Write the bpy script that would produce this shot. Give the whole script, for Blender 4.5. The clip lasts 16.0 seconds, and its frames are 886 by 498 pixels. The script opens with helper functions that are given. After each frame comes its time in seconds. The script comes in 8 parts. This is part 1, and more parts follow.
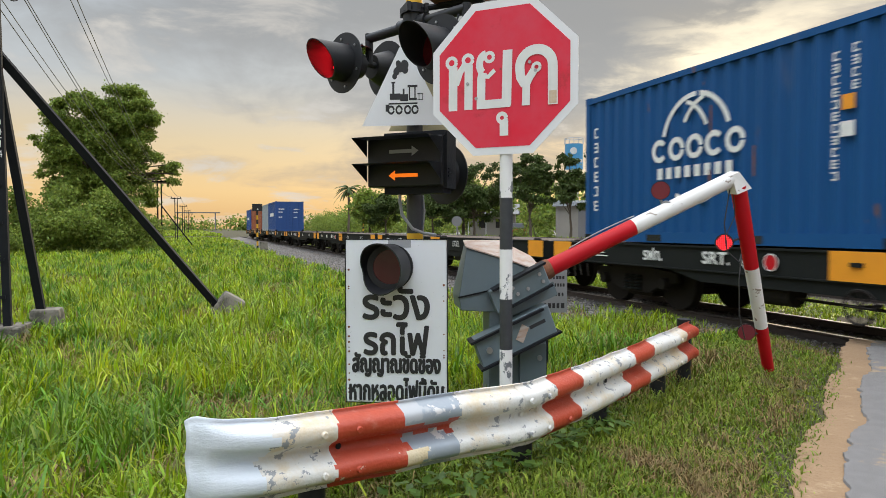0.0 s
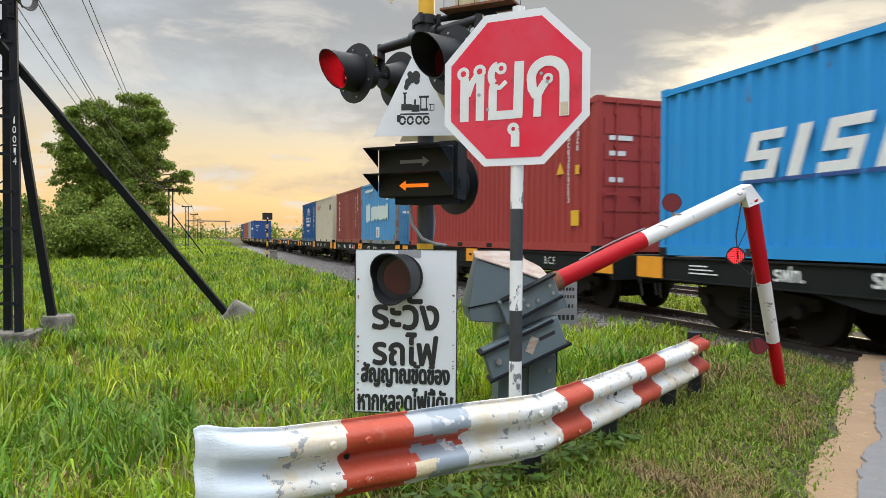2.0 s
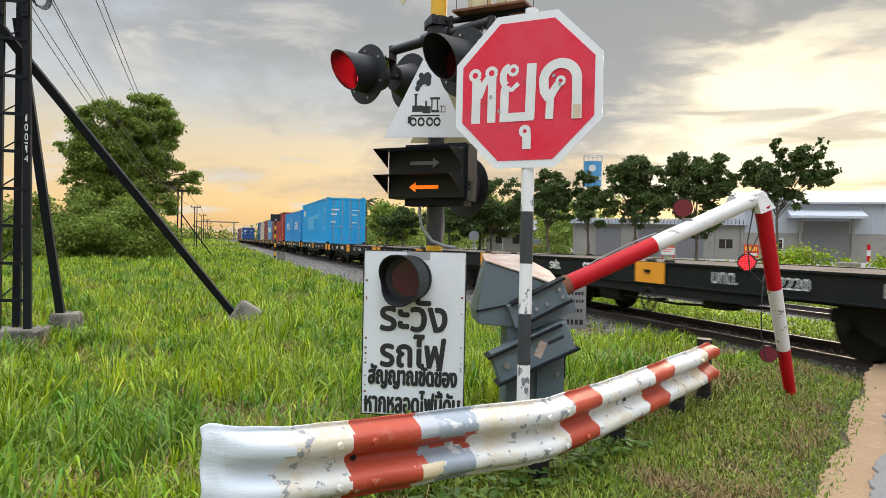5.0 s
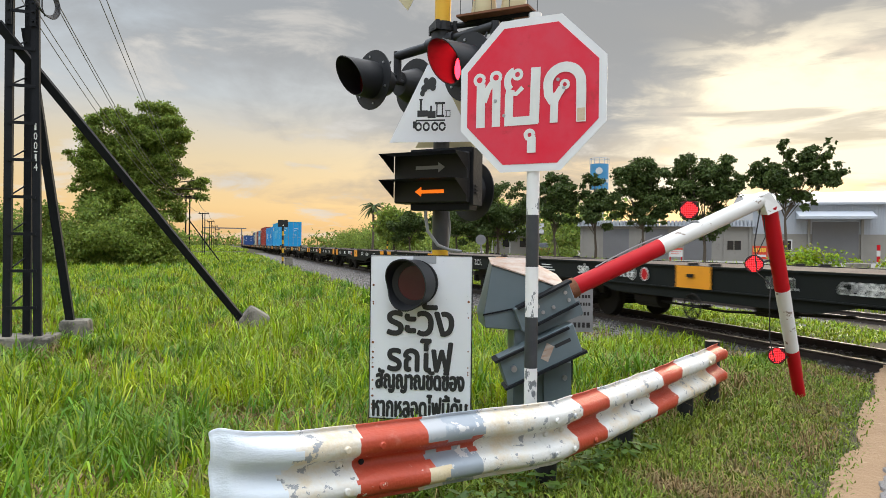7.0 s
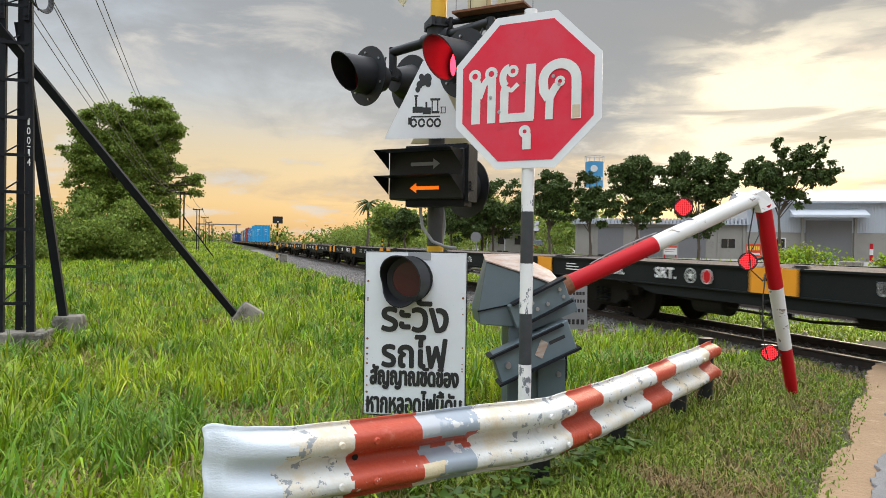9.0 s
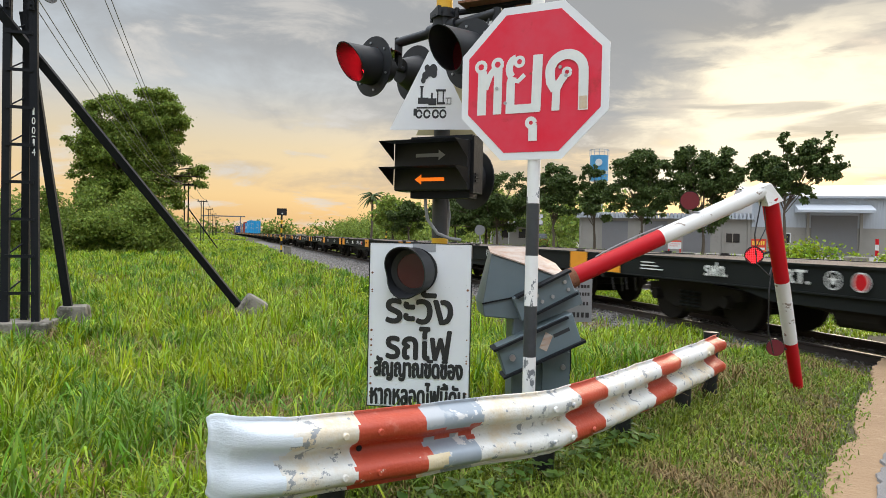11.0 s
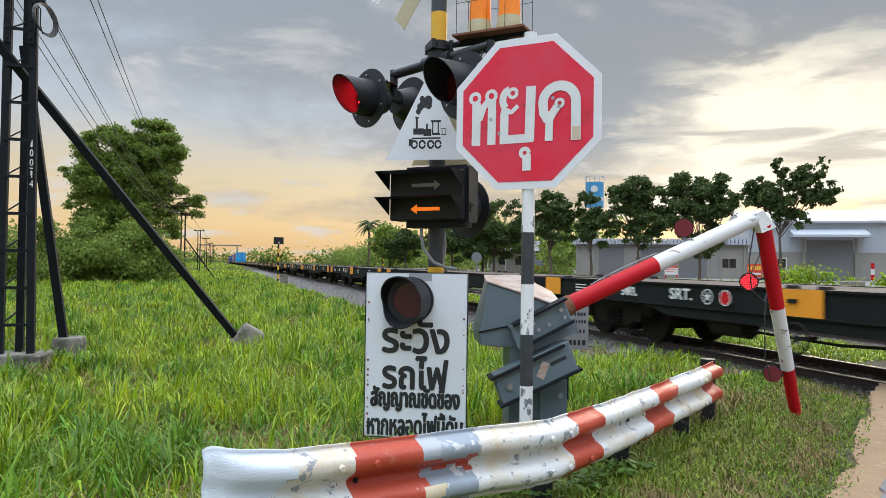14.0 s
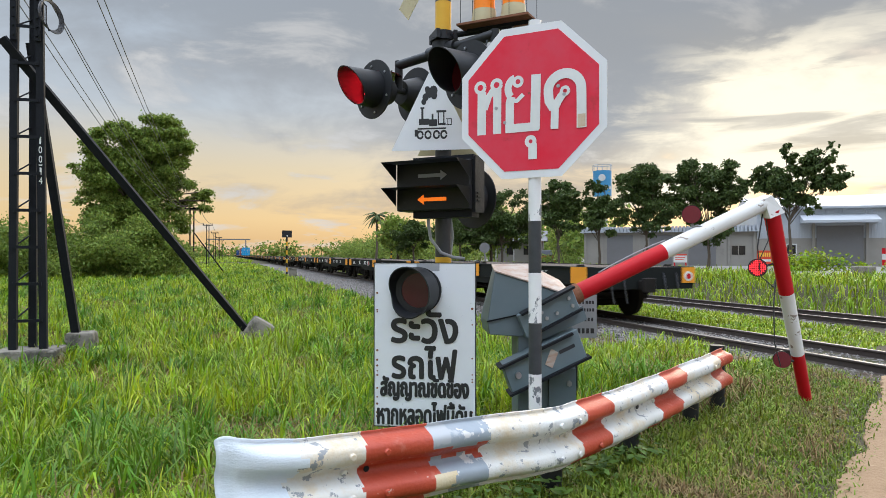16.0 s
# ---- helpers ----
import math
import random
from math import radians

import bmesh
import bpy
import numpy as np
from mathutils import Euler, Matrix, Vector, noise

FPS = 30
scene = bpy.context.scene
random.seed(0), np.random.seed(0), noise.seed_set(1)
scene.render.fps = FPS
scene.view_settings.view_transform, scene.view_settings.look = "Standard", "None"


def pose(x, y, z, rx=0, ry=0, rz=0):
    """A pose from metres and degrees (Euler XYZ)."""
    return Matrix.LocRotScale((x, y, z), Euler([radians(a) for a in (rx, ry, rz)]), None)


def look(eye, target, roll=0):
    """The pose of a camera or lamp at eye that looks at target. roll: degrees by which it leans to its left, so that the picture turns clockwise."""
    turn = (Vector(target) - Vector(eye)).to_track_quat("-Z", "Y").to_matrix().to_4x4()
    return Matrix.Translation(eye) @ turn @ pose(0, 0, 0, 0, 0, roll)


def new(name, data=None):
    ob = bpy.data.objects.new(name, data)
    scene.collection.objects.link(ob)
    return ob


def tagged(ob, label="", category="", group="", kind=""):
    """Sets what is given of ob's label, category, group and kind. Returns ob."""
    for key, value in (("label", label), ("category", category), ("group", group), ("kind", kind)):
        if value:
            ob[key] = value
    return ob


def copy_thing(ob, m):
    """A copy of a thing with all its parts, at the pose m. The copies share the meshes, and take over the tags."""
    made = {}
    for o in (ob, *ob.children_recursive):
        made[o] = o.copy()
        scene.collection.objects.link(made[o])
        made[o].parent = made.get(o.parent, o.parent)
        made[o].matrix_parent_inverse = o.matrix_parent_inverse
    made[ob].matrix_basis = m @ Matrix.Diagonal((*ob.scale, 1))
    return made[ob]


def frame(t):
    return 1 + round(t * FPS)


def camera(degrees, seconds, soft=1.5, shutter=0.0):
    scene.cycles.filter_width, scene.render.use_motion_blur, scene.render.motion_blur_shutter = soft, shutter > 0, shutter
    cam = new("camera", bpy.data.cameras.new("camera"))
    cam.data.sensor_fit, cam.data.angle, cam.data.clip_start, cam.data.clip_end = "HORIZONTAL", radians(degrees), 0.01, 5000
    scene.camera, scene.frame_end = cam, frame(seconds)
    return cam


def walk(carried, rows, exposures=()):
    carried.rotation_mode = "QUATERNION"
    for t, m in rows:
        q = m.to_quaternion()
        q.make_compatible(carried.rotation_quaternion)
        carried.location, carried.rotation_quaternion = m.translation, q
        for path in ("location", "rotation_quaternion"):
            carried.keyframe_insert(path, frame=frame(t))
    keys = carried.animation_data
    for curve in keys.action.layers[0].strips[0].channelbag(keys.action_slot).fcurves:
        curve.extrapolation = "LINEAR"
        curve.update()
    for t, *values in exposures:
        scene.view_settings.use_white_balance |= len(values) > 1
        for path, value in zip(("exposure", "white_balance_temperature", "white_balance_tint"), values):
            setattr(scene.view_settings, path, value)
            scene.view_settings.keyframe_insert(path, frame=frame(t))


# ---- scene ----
# stops and white balance, which the phone changes as it tilts
EXPOSURES = [(0.0, 0.17, 6900, 10), (0.5, 0.29, 7250, 10), (1.0, 0.34, 7000, 10), (2.5, 0.37, 6800, 10), (3.2, 0.37, 6600, 10), (4.5, 0.31, 6850, 10), (8.0, 0.23, 6800, 10), (13.0, 0.22, 6750, 10), (14.5, 0.15, 6100, 10), (16.0, 0.16, 6300, 10)]
cam = camera(65.3, 16.0, soft=0.4, shutter=0.12)
PATH = [
    (0, (0.038, 0.097, 1.511), (0.677, 1.992, 1.45), -0.1),
    (0.5, (0.039, 0.1, 1.512), (0.673, 1.996, 1.457), -0.1),
    (1, (0.034, 0.104, 1.51), (0.663, 2.002, 1.465), 0.1),
    (1.5, (0.037, 0.104, 1.509), (0.659, 2.005, 1.473), 0.2),
    (2, (0.033, 0.102, 1.511), (0.647, 2.005, 1.48), 0.4),
    (2.5, (0.033, 0.117, 1.506), (0.639, 2.022, 1.478), 0.6),
    (3, (0.027, 0.126, 1.505), (0.63, 2.032, 1.472), 0.9),
    (3.5, (0.021, 0.132, 1.502), (0.624, 2.039, 1.467), 1.2),
    (4, (0.023, 0.133, 1.5), (0.626, 2.039, 1.466), 1.3),
    (4.5, (0.025, 0.13, 1.498), (0.625, 2.038, 1.471), 1.3),
    (7, (0.03, 0.111, 1.498), (0.604, 2.027, 1.49), 0.7),
    (7.5, (0.028, 0.113, 1.497), (0.605, 2.028, 1.491), 0.8),
    (8, (0.029, 0.11, 1.496), (0.608, 2.025, 1.487), 0.8),
    (8.5, (0.031, 0.111, 1.494), (0.615, 2.024, 1.48), 0.9),
    (9, (0.031, 0.111, 1.493), (0.619, 2.022, 1.477), 0.9),
    (11.5, (0.029, 0.131, 1.484), (0.606, 2.046, 1.441), 1.3),
    (12, (0.026, 0.129, 1.485), (0.612, 2.041, 1.437), 1.5),
    (12.5, (0.025, 0.127, 1.483), (0.616, 2.037, 1.431), 1.5),
    (13, (0.03, 0.128, 1.484), (0.621, 2.038, 1.432), 1.4),
    (13.5, (0.029, 0.125, 1.484), (0.62, 2.036, 1.466), 1.1),
    (14, (0.03, 0.107, 1.496), (0.615, 2.019, 1.539), 0.8),
    (14.5, (0.026, 0.099, 1.498), (0.599, 2.014, 1.574), 0.6),
    (15, (0.028, 0.099, 1.495), (0.596, 2.015, 1.562), 0.5),
    (15.5, (0.03, 0.099, 1.492), (0.595, 2.017, 1.534), 0.3),
    (16, (0.032, 0.097, 1.489), (0.595, 2.016, 1.506), 0.0),
]
walk(cam, [(t, look(eye, target, roll)) for t, eye, target, roll in PATH], exposures=EXPOSURES)

# ---- world, sun, exposure ----
SUN_AZ, SUN_EL = 46.0, 13.0          # degrees clockwise from +y, and above the horizon
RAIL_TURN = 1.3                      # the line's heading, degrees anticlockwise from +y
RAIL_TOP = 0.17


def make_world():
    w = bpy.data.worlds.new("evening_sky")
    scene.world = w
    w.use_nodes = True
    nt = w.node_tree
    nt.nodes.clear()
    N, L = nt.nodes.new, nt.links.new

    def math_node(op, a, b=None, c=None, clamp=False):
        n = N("ShaderNodeMath")
        n.operation, n.use_clamp = op, clamp
        for i, v in enumerate((a, b, c)):
            if v is None:
                continue
            if isinstance(v, (int, float)):
                n.inputs[i].default_value = v
            else:
                L(v, n.inputs[i])
        return n.outputs[0]

    def ramp(fac, stops, mode="LINEAR"):
        n = N("ShaderNodeValToRGB")
        n.color_ramp.interpolation = mode
        while len(n.color_ramp.elements) < len(stops):
            n.color_ramp.elements.new(0.5)
        for e, (p, col) in zip(n.color_ramp.elements, stops):
            e.position, e.color = p, (*col, 1)
        L(fac, n.inputs[0])
        return n.outputs[0]

    def mix(fac, a, b, mode="MIX"):
        n = N("ShaderNodeMix")
        n.data_type, n.blend_type = "RGBA", mode
        for sock, v in ((n.inputs[0], fac), (n.inputs[6], a), (n.inputs[7], b)):
            if isinstance(v, (int, float)):
                sock.default_value = v
            elif isinstance(v, tuple):
                sock.default_value = (*v, 1)
            else:
                L(v, sock)
        return n.outputs[2]

    out, bg = N("ShaderNodeOutputWorld"), N("ShaderNodeBackground")
    tc = N("ShaderNodeTexCoord")
    sep = N("ShaderNodeSeparateXYZ")
    L(tc.outputs["Generated"], sep.inputs[0])
    x, y, z = sep.outputs
    zc = math_node("MAXIMUM", z, 0.0)
    # clouds lie on a flat layer: the way divided by its height
    lay = N("ShaderNodeCombineXYZ")
    div = math_node("ADD", zc, 0.20)
    L(math_node("DIVIDE", x, div), lay.inputs[0])
    L(math_node("DIVIDE", y, div), lay.inputs[1])

    def noise_tex(scale, detail, rough, dist, vec, off=0.0):
        m = N("ShaderNodeMapping")
        m.inputs["Location"].default_value = (off, off * 0.7, 0)
        m.inputs["Scale"].default_value = (1, 1, 1)
        L(vec, m.inputs[0])
        n = N("ShaderNodeTexNoise")
        n.inputs["Scale"].default_value, n.inputs["Detail"].default_value = scale, detail
        n.inputs["Roughness"].default_value, n.inputs["Distortion"].default_value = rough, dist
        L(m.outputs[0], n.inputs["Vector"])
        return n.outputs[0]

    big = noise_tex(0.75, 6, 0.55, 0.5, lay.outputs[0], 5.7)
    fine = noise_tex(2.4, 8, 0.60, 0.4, lay.outputs[0], 8.4)
    cloud = math_node("ADD", math_node("MULTIPLY", big, 0.65), math_node("MULTIPLY", fine, 0.35))
    # a closed grey deck above, broken toward the horizon
    cloud = math_node("ADD", cloud, math_node("MULTIPLY", math_node("SUBTRACT", math_node("MINIMUM", zc, 0.34), 0.16), 0.95))
    # nearness to the sun behind the clouds
    a, e = radians(SUN_AZ), radians(SUN_EL)
    sx, sy, sz = math.sin(a) * math.cos(e), math.cos(a) * math.cos(e), math.sin(e)
    dot = math_node("ADD", math_node("ADD", math_node("MULTIPLY", x, sx), math_node("MULTIPLY", y, sy)), math_node("MULTIPLY", z, sz))
    near = math_node("MAXIMUM", dot, 0.0)
    glow_wide = math_node("POWER", near, 26.0)
    # how far round toward the sun, whatever the height
    flat = math_node("SQRT", math_node("ADD", math_node("MULTIPLY", x, x), math_node("ADD", math_node("MULTIPLY", y, y), 0.0001)))
    toward = math_node("DIVIDE", math_node("ADD", math_node("MULTIPLY", x, math.sin(a)), math_node("MULTIPLY", y, math.cos(a))), flat)
    cloud = math_node("ADD", cloud, math_node("MULTIPLY", math_node("SUBTRACT", math_node("MAXIMUM", toward, 0.0), 0.72), 0.36))
    # clear air between the clouds
    sky = N("ShaderNodeTexSky")
    sky.sky_type, sky.sun_disc = "NISHITA", False
    sky.sun_elevation, sky.sun_rotation = e, a
    sky.air_density, sky.dust_density = 1.2, 2.5
    clear = mix(1.0, sky.outputs[0], (0.09, 0.09, 0.09), "MULTIPLY")
    low = ramp(zc, [(0.0, (0.80, 0.50, 0.24)), (0.05, (0.91, 0.64, 0.33)), (0.12, (0.77, 0.63, 0.43)), (0.20, (0.55, 0.60, 0.66)), (0.5, (0.52, 0.64, 0.79)), (1.0, (0.9, 0.95, 1.05))])
    air = mix(0.75, clear, low)
    # grey bodies of the clouds, thin bright edges toward the sun
    dark = ramp(zc, [(0.0, (0.62, 0.40, 0.22)), (0.08, (0.57, 0.47, 0.34)), (0.17, (0.385, 0.40, 0.415)), (0.4, (0.30, 0.345, 0.40)), (1.0, (0.6, 0.63, 0.69))])
    body = ramp(cloud, [(0.42, (0, 0, 0)), (0.60, (1, 1, 1))], "EASE")
    col = mix(body, air, dark)
    gap = ramp(cloud, [(0.36, (1, 1, 1)), (0.50, (0, 0, 0))], "EASE")
    lit = math_node("MULTIPLY", gap, glow_wide)
    col = mix(math_node("MULTIPLY", lit, 0.8), col, (1.05, 0.90, 0.62))
    # thin white wisps
    wisp = math_node("MULTIPLY", ramp(fine, [(0.53, (0, 0, 0)), (0.68, (1, 1, 1))], "EASE"), 0.65)
    col = mix(wisp, col, (0.66, 0.65, 0.63))
    # greyer toward the sun
    col = mix(ramp(toward, [(0.60, (0, 0, 0)), (0.96, (0.45, 0.45, 0.45))]), col, mix(ramp(zc, [(0.14, (0, 0, 0)), (0.28, (1, 1, 1))]), col, (0.30, 0.295, 0.29)))
    # the bright rift below the deck, in front of the sun
    ragged = math_node("ADD", math_node("MULTIPLY", math_node("SUBTRACT", big, 0.5), 0.22), math_node("MULTIPLY", math_node("SUBTRACT", fine, 0.5), 0.16))
    height = math_node("ADD", zc, ragged)
    under = ramp(height, [(0.055, (0.2, 0.2, 0.2)), (0.10, (1, 1, 1)), (0.225, (1, 1, 1)), (0.27, (0, 0, 0))], "EASE")
    side = ramp(math_node("ADD", toward, math_node("MULTIPLY", ragged, 0.5)), [(0.958, (0, 0, 0)), (0.9955, (1, 1, 1))], "EASE")
    rows_ = N("ShaderNodeCombineXYZ")
    for k, (axis, f) in enumerate(((x, 3.0), (y, 3.0), (z, 26.0))):
        L(math_node("MULTIPLY", axis, f), rows_.inputs[k])
    bars = ramp(noise_tex(1.3, 5, 0.55, 0.5, rows_.outputs[0], 2.2), [(0.50, (1, 1, 1)), (0.64, (0.25, 0.25, 0.25))], "EASE")
    rift = math_node("MULTIPLY", math_node("MULTIPLY", under, side), bars, clamp=True)
    halo = math_node("MULTIPLY", side, ramp(zc, [(0.20, (0.35, 0.35, 0.35)), (0.32, (0, 0, 0))]))
    col = mix(halo, col, (0.66, 0.55, 0.36))
    col = mix(rift, col, (1.08, 0.98, 0.77))
    # the unseen sky overhead is boosted over fourfold to brighten the ground
    up = ramp(zc, [(0.0, (1, 1, 1)), (0.40, (1.0, 1.0, 1.0)), (0.70, (4.2, 4.2, 4.2)), (1.0, (4.8, 4.8, 4.8))])
    n = N("ShaderNodeMix")
    n.data_type, n.blend_type = "RGBA", "MULTIPLY"
    n.inputs[0].default_value = 1.0
    L(col, n.inputs[6])
    L(up, n.inputs[7])
    L(n.outputs[2], bg.inputs[0])
    bg.inputs[1].default_value = 1.0
    L(bg.outputs[0], out.inputs[0])


make_world()
sun = new("sun", bpy.data.lights.new("sun", "SUN"))
sun.data.energy, sun.data.angle, sun.data.color = 1.3, radians(12), (1.0, 0.86, 0.66)
sun.matrix_world = look((0, 0, 30), (-30 * math.sin(radians(SUN_AZ)) * math.cos(radians(SUN_EL)), -30 * math.cos(radians(SUN_AZ)) * math.cos(radians(SUN_EL)), 30 - 30 * math.sin(radians(SUN_EL))))


# ---- materials ----
def material(name, base, rough=0.6, metal=0.0, second=None, scale=4.0, amount=0.6, dirt=None, dirt_scale=1.2, dirt_at=(0.55, 0.7), bump=0.0, bump_scale=40.0,
             flakes=None, flakes_scale=9.0, flakes_at=(0.60, 0.63), stretch=(1, 1, 1), island=0.0, translucent=0.0, coord="Object", spec=0.5):
    """A painted, worn or natural surface: a base colour varied by a second one, dirt in large stains, and flakes where an under-layer shows."""
    m = bpy.data.materials.new(name)
    m.use_nodes = True
    nt = m.node_tree
    N, L = nt.nodes.new, nt.links.new
    b = nt.nodes["Principled BSDF"]
    b.inputs["Roughness"].default_value, b.inputs["Metallic"].default_value = rough, metal
    b.inputs["Specular IOR Level"].default_value = spec
    tc, mp = N("ShaderNodeTexCoord"), N("ShaderNodeMapping")
    mp.inputs["Scale"].default_value = stretch
    L(tc.outputs[coord], mp.inputs[0])

    def tex(s, detail=5, rough_=0.6):
        n = N("ShaderNodeTexNoise")
        n.inputs["Scale"].default_value, n.inputs["Detail"].default_value, n.inputs["Roughness"].default_value = s, detail, rough_
        L(mp.outputs[0], n.inputs["Vector"])
        return n.outputs[0]

    def step(fac, lo, hi):
        n = N("ShaderNodeMapRange")
        n.interpolation_type = "SMOOTHSTEP"
        n.inputs["From Min"].default_value, n.inputs["From Max"].default_value = lo, hi
        L(fac, n.inputs["Value"])
        return n.outputs[0]

    def mix(fac, a, c):
        n = N("ShaderNodeMix")
        n.data_type = "RGBA"
        for sock, v in ((n.inputs[0], fac), (n.inputs[6], a), (n.inputs[7], c)):
            if isinstance(v, (int, float)):
                sock.default_value = v
            elif isinstance(v, tuple):
                sock.default_value = (*v, 1)
            else:
                L(v, sock)
        return n.outputs[2]

    second = second or tuple(c * 0.72 for c in base)
    fac = step(tex(scale), 0.5 - 0.35, 0.5 + 0.35)
    n = N("ShaderNodeMath")
    n.operation = "MULTIPLY"
    n.inputs[1].default_value = amount
    L(fac, n.inputs[0])
    col = mix(n.outputs[0], base, second)
    if dirt:
        col = mix(step(tex(dirt_scale, 7, 0.7), *dirt_at), col, dirt)
    if flakes:
        col = mix(step(tex(flakes_scale, 6, 0.65), *flakes_at), col, flakes)
    if island:
        g = N("ShaderNodeNewGeometry")
        h = N("ShaderNodeHueSaturation")
        mr = N("ShaderNodeMapRange")
        mr.inputs["To Min"].default_value, mr.inputs["To Max"].default_value = 1 - island, 1 + island
        L(g.outputs["Random Per Island"], mr.inputs["Value"])
        L(mr.outputs[0], h.inputs["Value"])
        mh = N("ShaderNodeMapRange")
        mh.inputs["To Min"].default_value, mh.inputs["To Max"].default_value = 0.5 - island * 0.06, 0.5 + island * 0.03
        mul = N("ShaderNodeMath")
        mul.operation = "FRACT"
        m7 = N("ShaderNodeMath")
        m7.operation = "MULTIPLY"
        m7.inputs[1].default_value = 7.3
        L(g.outputs["Random Per Island"], m7.inputs[0])
        L(m7.outputs[0], mul.inputs[0])
        L(mul.outputs[0], mh.inputs["Value"])
        L(mh.outputs[0], h.inputs["Hue"])
        L(col, h.inputs["Color"])
        col = h.outputs[0]
    L(col, b.inputs["Base Color"])
    if bump:
        bn = N("ShaderNodeBump")
        bn.inputs["Strength"].default_value, bn.inputs["Distance"].default_value = bump, 0.02
        L(tex(bump_scale, 4), bn.inputs["Height"])
        L(bn.outputs[0], b.inputs["Normal"])
    if translucent:
        t, mx = N("ShaderNodeBsdfTranslucent"), N("ShaderNodeMixShader")
        mx.inputs[0].default_value = translucent
        L(col, t.inputs[0])
        L(b.outputs[0], mx.inputs[1])
        L(t.outputs[0], mx.inputs[2])
        L(mx.outputs[0], nt.nodes["Material Output"].inputs[0])
    return m


def glowing(name, color, strength, base=(0.3, 0.02, 0.02)):
    m = material(name, base, 0.35, scale=30)
    b = m.node_tree.nodes["Principled BSDF"]
    b.inputs["Emission Color"].default_value, b.inputs["Emission Strength"].default_value = (*color, 1), strength
    return m


